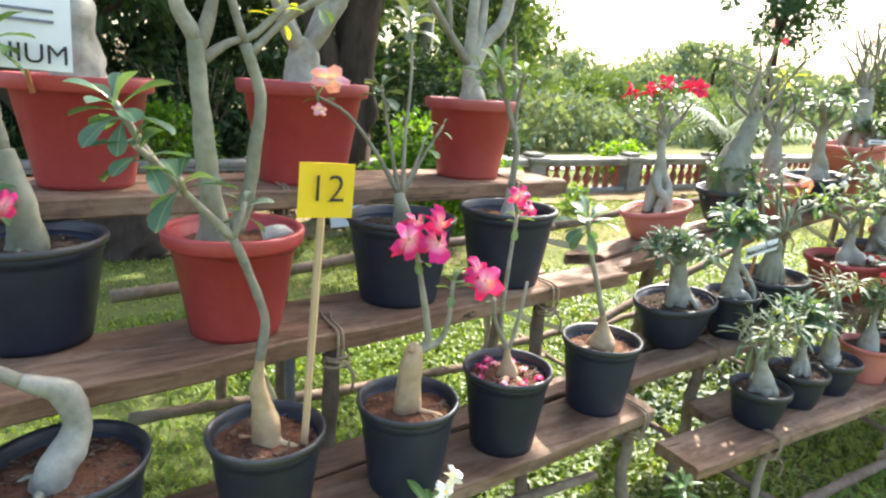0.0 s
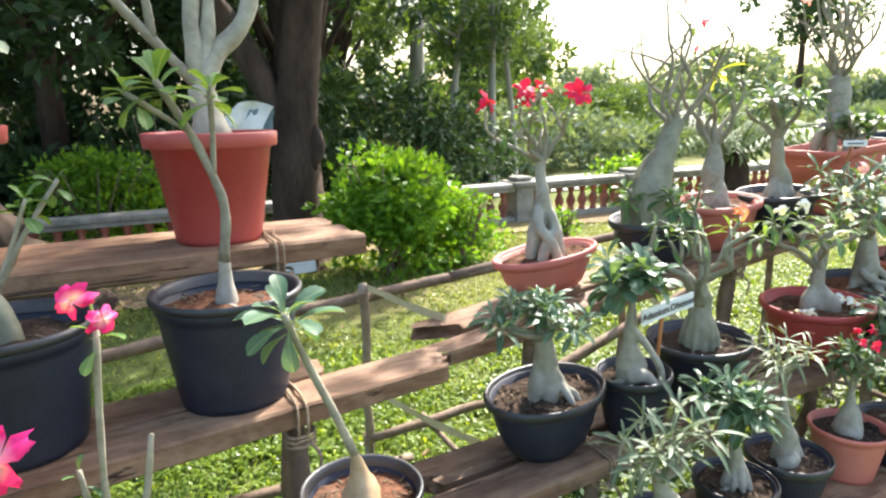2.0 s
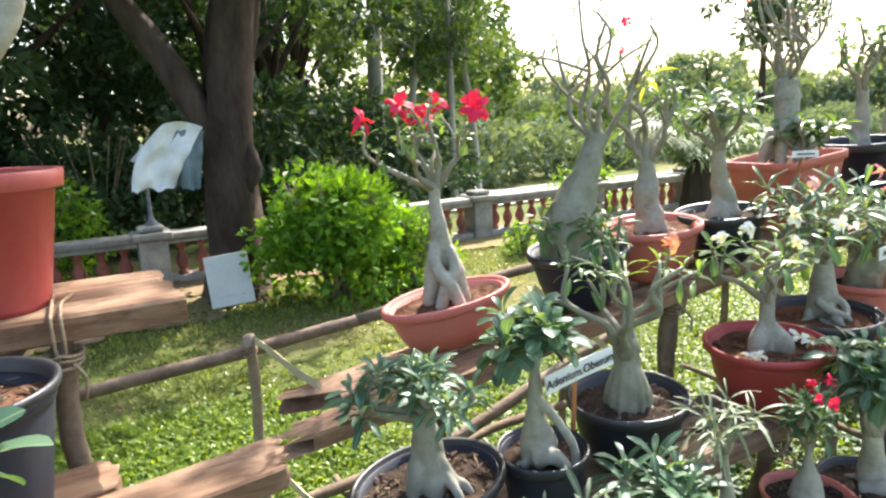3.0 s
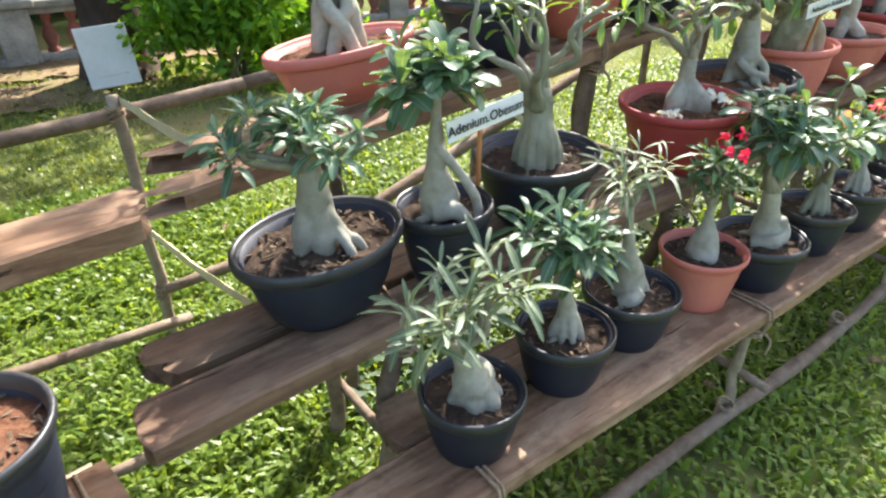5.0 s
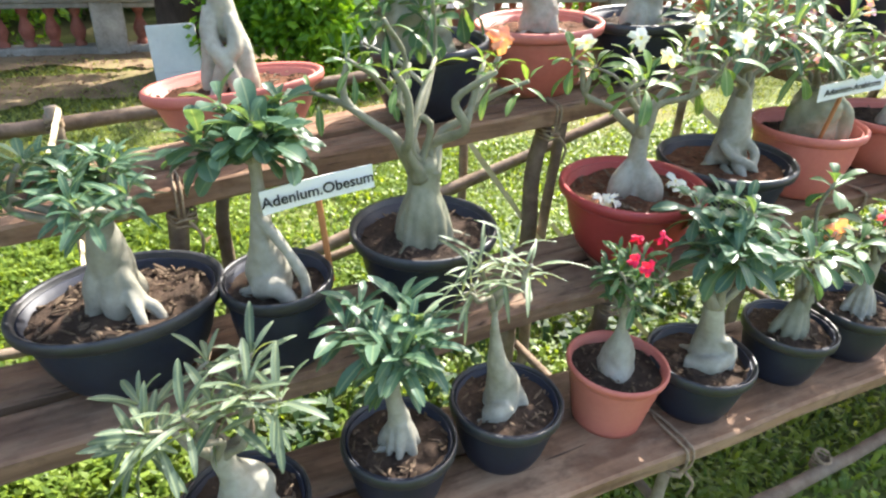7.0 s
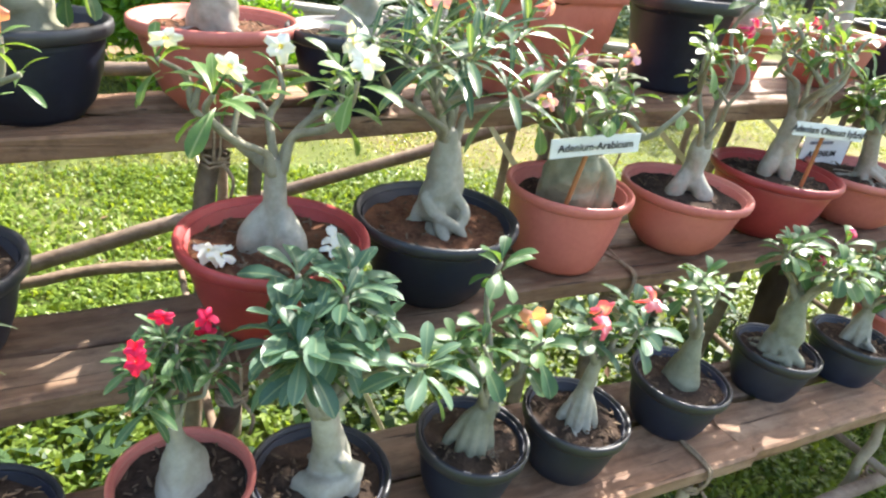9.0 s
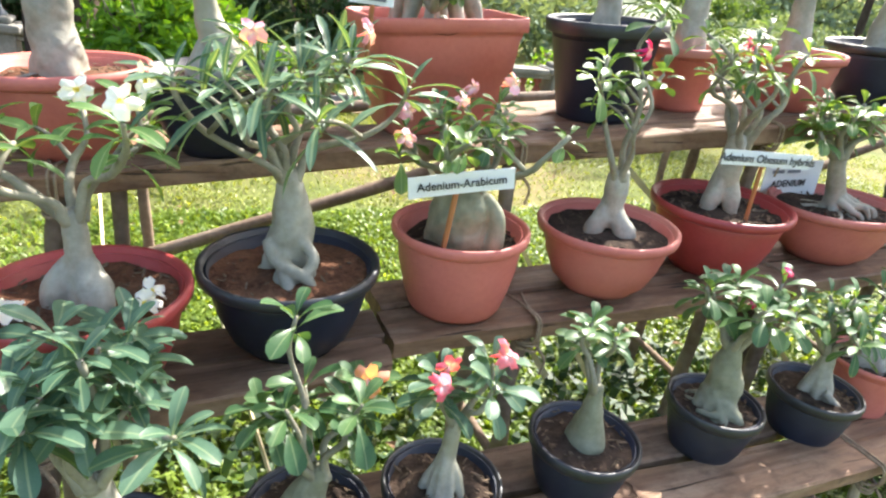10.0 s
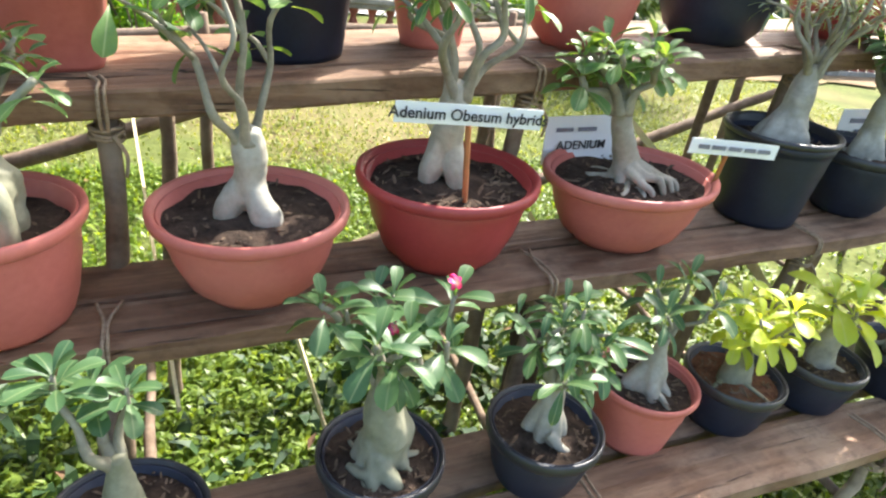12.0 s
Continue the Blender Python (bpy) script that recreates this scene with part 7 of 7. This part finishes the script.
for k in range(15):
    x = -4.0 + 1.15 * k
    shrub((x, 8.6 + 0.9 * (k % 3), GZ), 0.95, 1.5 + 0.5 * math.sin(k * 1.7), 2600, 0.13, TREE_DARK, 500 + k, "dark green undergrowth behind the balustrade", name="shrub")
for k in range(12):
    shrub((13.5 + 3.2 * k, 15.5 + 1.6 * k, GZ), 2.0, 2.0 + 0.4 * math.sin(k * 2.1), 2200, 0.24, TREE_MID, 540 + k, "green undergrowth beyond the road", name="shrub")
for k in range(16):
    shrub((11.8 + 2.3 * k, 11.6 + 0.45 * k, GZ), 1.5, 1.25 + 0.35 * math.sin(k * 1.3), 1500, 0.2, TREE_HAZED, 570 + k, "pale green bushes across the road, haze in their colour", name="shrub")
# the dark tree by the bush: stout trunk that forks, crown out of sight above
tree((7.26, 5.55, GZ), 6.5, 0.2, 3.0, 3.0, 10000, 0.17, TREE_DARK, BARK, 21, "stout dark-barked tree on the lawn edge", limbs=6, lean=(0.5, 0), clumps=52)


def leaning_tree(place, seed, label):
    """A stout trunk that leans far over from a swollen foot, its crown high to one side."""
    ob = thing("tree", place, label, "tree")
    bm = bmesh.new()
    tube(bm, spline([(0.12, 0, -0.1, 0.36), (0.04, 0, 0.12, 0.27), (-0.12, 0, 0.45, 0.21), (-0.42, 0, 1.0, 0.19), (-0.85, 0, 1.8, 0.18), (-1.2, 0.1, 2.8, 0.15), (-1.4, 0.2, 4.2, 0.07)], 6), 16, 5, 0.2, 0.5, seed)
    part("trunk", bm, BARK, ob)
    rng = random.Random(seed)
    cs, rs = [], []
    for k in range(5):
        w = 1.3 * k
        tip = (-1.4 + 1.5 * math.cos(w), 0.2 + 1.3 * math.sin(w), 4.3 + 0.3 * k)
        bm = bmesh.new()
        tube(bm, spline([(-1.2, 0.1, 2.7 + 0.1 * k, 0.08), (-1.3 + 0.7 * math.cos(w), 0.2 + 0.6 * math.sin(w), 3.5 + 0.1 * k, 0.05), (*tip, 0.02)], 4), 8, 0, 0, 0.2, seed + k)
        part("limb", bm, BARK, ob)
        for _ in range(6):
            cs.append(tuple(c + rng.uniform(-0.6, 0.6) for c in tip))
            rs.append(rng.uniform(0.4, 0.7))
    v, f = foliage(cs, rs, 4500, 0.17, seed, 0.8, 0.35)
    cloud("crown", v, f, TREE_DARK, ob, "leafy crown")


leaning_tree((5.25, 4.9, GZ), 22, "dark-barked tree leaning from a swollen foot on shaded lawn")
for k, (x, y) in enumerate(((11.2, 9.9), (12.0, 9.7), (12.9, 10.3))):
    tree((x, y, GZ), 4.4, 0.06, 0.9, 2.3, 1500, 0.13, TREE_MID, BARK_PALE, 250 + k, "slim pale-stemmed tree behind the balustrade", limbs=5, lean=(0.3 - 0.3 * k, 0))
fork = thing("tree_limb", (7.26, 5.55, GZ), "dark forked limb growing from the stout tree", "tree")
for pts in ([(0.0, 0, 1.3, 0.14), (-0.25, 0.05, 1.9, 0.12), (-0.75, 0.1, 2.7, 0.09), (-1.2, 0.1, 3.6, 0.07)], [(0.05, 0, 1.5, 0.1), (0.35, 0, 2.2, 0.06), (0.5, 0, 3.2, 0.05)], [(0.16, -0.14, 0.95, 0.06), (0.22, -0.16, 1.15, 0.08), (0.2, -0.12, 1.4, 0.03)]):
    bm = bmesh.new()
    tube(bm, spline(pts, 5), 10, 0, 0, 0.3, 3)
    part("limb", bm, BARK, fork)
dark = [(1.0, 9.2, 7.5), (3.2, 10.5, 8.5), (5.2, 9.4, 7.5), (6.6, 11.5, 9.0), (8.3, 10.0, 8.0), (9.6, 12.6, 8.5), (11.0, 15.2, 8.5), (-1.5, 11, 8), (4.4, 14.5, 10), (8.0, 16.0, 10.5), (12.4, 19.5, 9.0), (1.5, 14.5, 10), (-2, 18, 12), (1.5, 19, 12), (4.5, 20, 12.5), (7.5, 21, 13), (10.5, 23, 12)]
for k, (x, y, h) in enumerate(dark):
    tree((x, y, GZ), h, 0.17, 2.3, 0.5 if k % 3 else 1.0, 6500, 0.2, TREE_DARK if x < 9 else TREE_MID, BARK, 200 + k, "dense dark green tree behind the balustrade", limbs=5, clumps=46)
tree((11.55, 12.0, GZ), 10.5, 0.14, 2.0, 5.0, 4200, 0.2, TREE_MID, BARK_PALE, 31, "tall tree with straight pale grey trunk", limbs=5, lean=(0.25, 0))
for k, (x, y, h, w) in enumerate(((18.5, 21, 7.5, 3.0), (22, 28, 7, 3.2), (15.5, 25, 9.0, 3.2), (27, 33, 6.5, 3.4))):
    tree((x, y, GZ), h, 0.2, w, 1.4, 5200, 0.3, TREE_MID, BARK, 240 + k, "green tree beyond the road", limbs=5, clumps=44)
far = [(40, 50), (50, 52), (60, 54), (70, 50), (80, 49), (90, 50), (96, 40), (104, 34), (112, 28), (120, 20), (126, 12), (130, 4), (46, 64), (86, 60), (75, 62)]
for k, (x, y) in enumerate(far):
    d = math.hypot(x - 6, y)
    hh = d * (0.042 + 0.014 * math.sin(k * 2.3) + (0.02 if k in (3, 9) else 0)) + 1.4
    tree((x, y, GZ), hh, 0.3, d * 0.085, hh * 0.02, 3600, d * 0.009, TREE_HAZED, BARK, 300 + k, "distant green tree with haze in its leaf colour", limbs=4, clumps=40)
tree((44.0, 25.5, GZ), 12.2, 0.2, 3.5, 5.0, 7500, 0.32, TREE_DARK, BARK, 41, "tall slim tree with a dark rounded crown far away", limbs=6, clumps=50, density_flat=0.9)


def young_palm(place, seed, label):
    ob = thing("young_palm", place, label, "palm")
    ob.scale = (1.35, 1.35, 1.7)
    bm = bmesh.new()
    tube(bm, spline([(0, 0, -0.1, 0.16), (0, 0, 0.25, 0.14), (0, 0, 0.5, 0.09)], 4), 12, 0, 0, 0.2, seed)
    part("trunk", bm, BARK, ob)
    rng = random.Random(seed)
    for k in range(15):
        a = k * 2.4
        lift = rng.uniform(0.5, 1.25)
        ln = rng.uniform(1.0, 1.5)
        d = Vector((math.cos(a), math.sin(a), 0))
        bm = bmesh.new()
        pts = []
        for i in range(11):
            t = i / 10
            pts.append(d * (ln * t * math.cos(lift) * (1 + 0.3 * t)) + Vector((0, 0, 0.45 + ln * (math.sin(lift) * t - 0.62 * t * t))))
        tube(bm, [(*p, 0.012 * (1 - 0.8 * i / 10)) for i, p in enumerate(pts)], 5)
        side = d.cross(Vector((0, 0, 1)))
        for i in range(1, 11):
            for j in (0.0, 0.5):
                p = pts[i] if j == 0 else pts[i].lerp(pts[i - 1], 0.5)
                for s in (-1, 1):
                    q = p + side * s * 0.3 * math.sin(math.pi * (0.15 + 0.8 * i / 11)) + d * 0.12 + Vector((0, 0, -0.1))
                    n_ = d * 0.014
                    bm.faces.new([bm.verts.new(p - n_), bm.verts.new(p.lerp(q, 0.5) - n_ * 1.2 + Vector((0, 0, 0.02))), bm.verts.new(q), bm.verts.new(p.lerp(q, 0.5) + n_ * 1.2 + Vector((0, 0, 0.02)))])
        part("frond", bm, TREE_MID, ob, smooth=False)


young_palm((13.1, 5.4, GZ), 61, "young palm with arching fronds on the lawn")
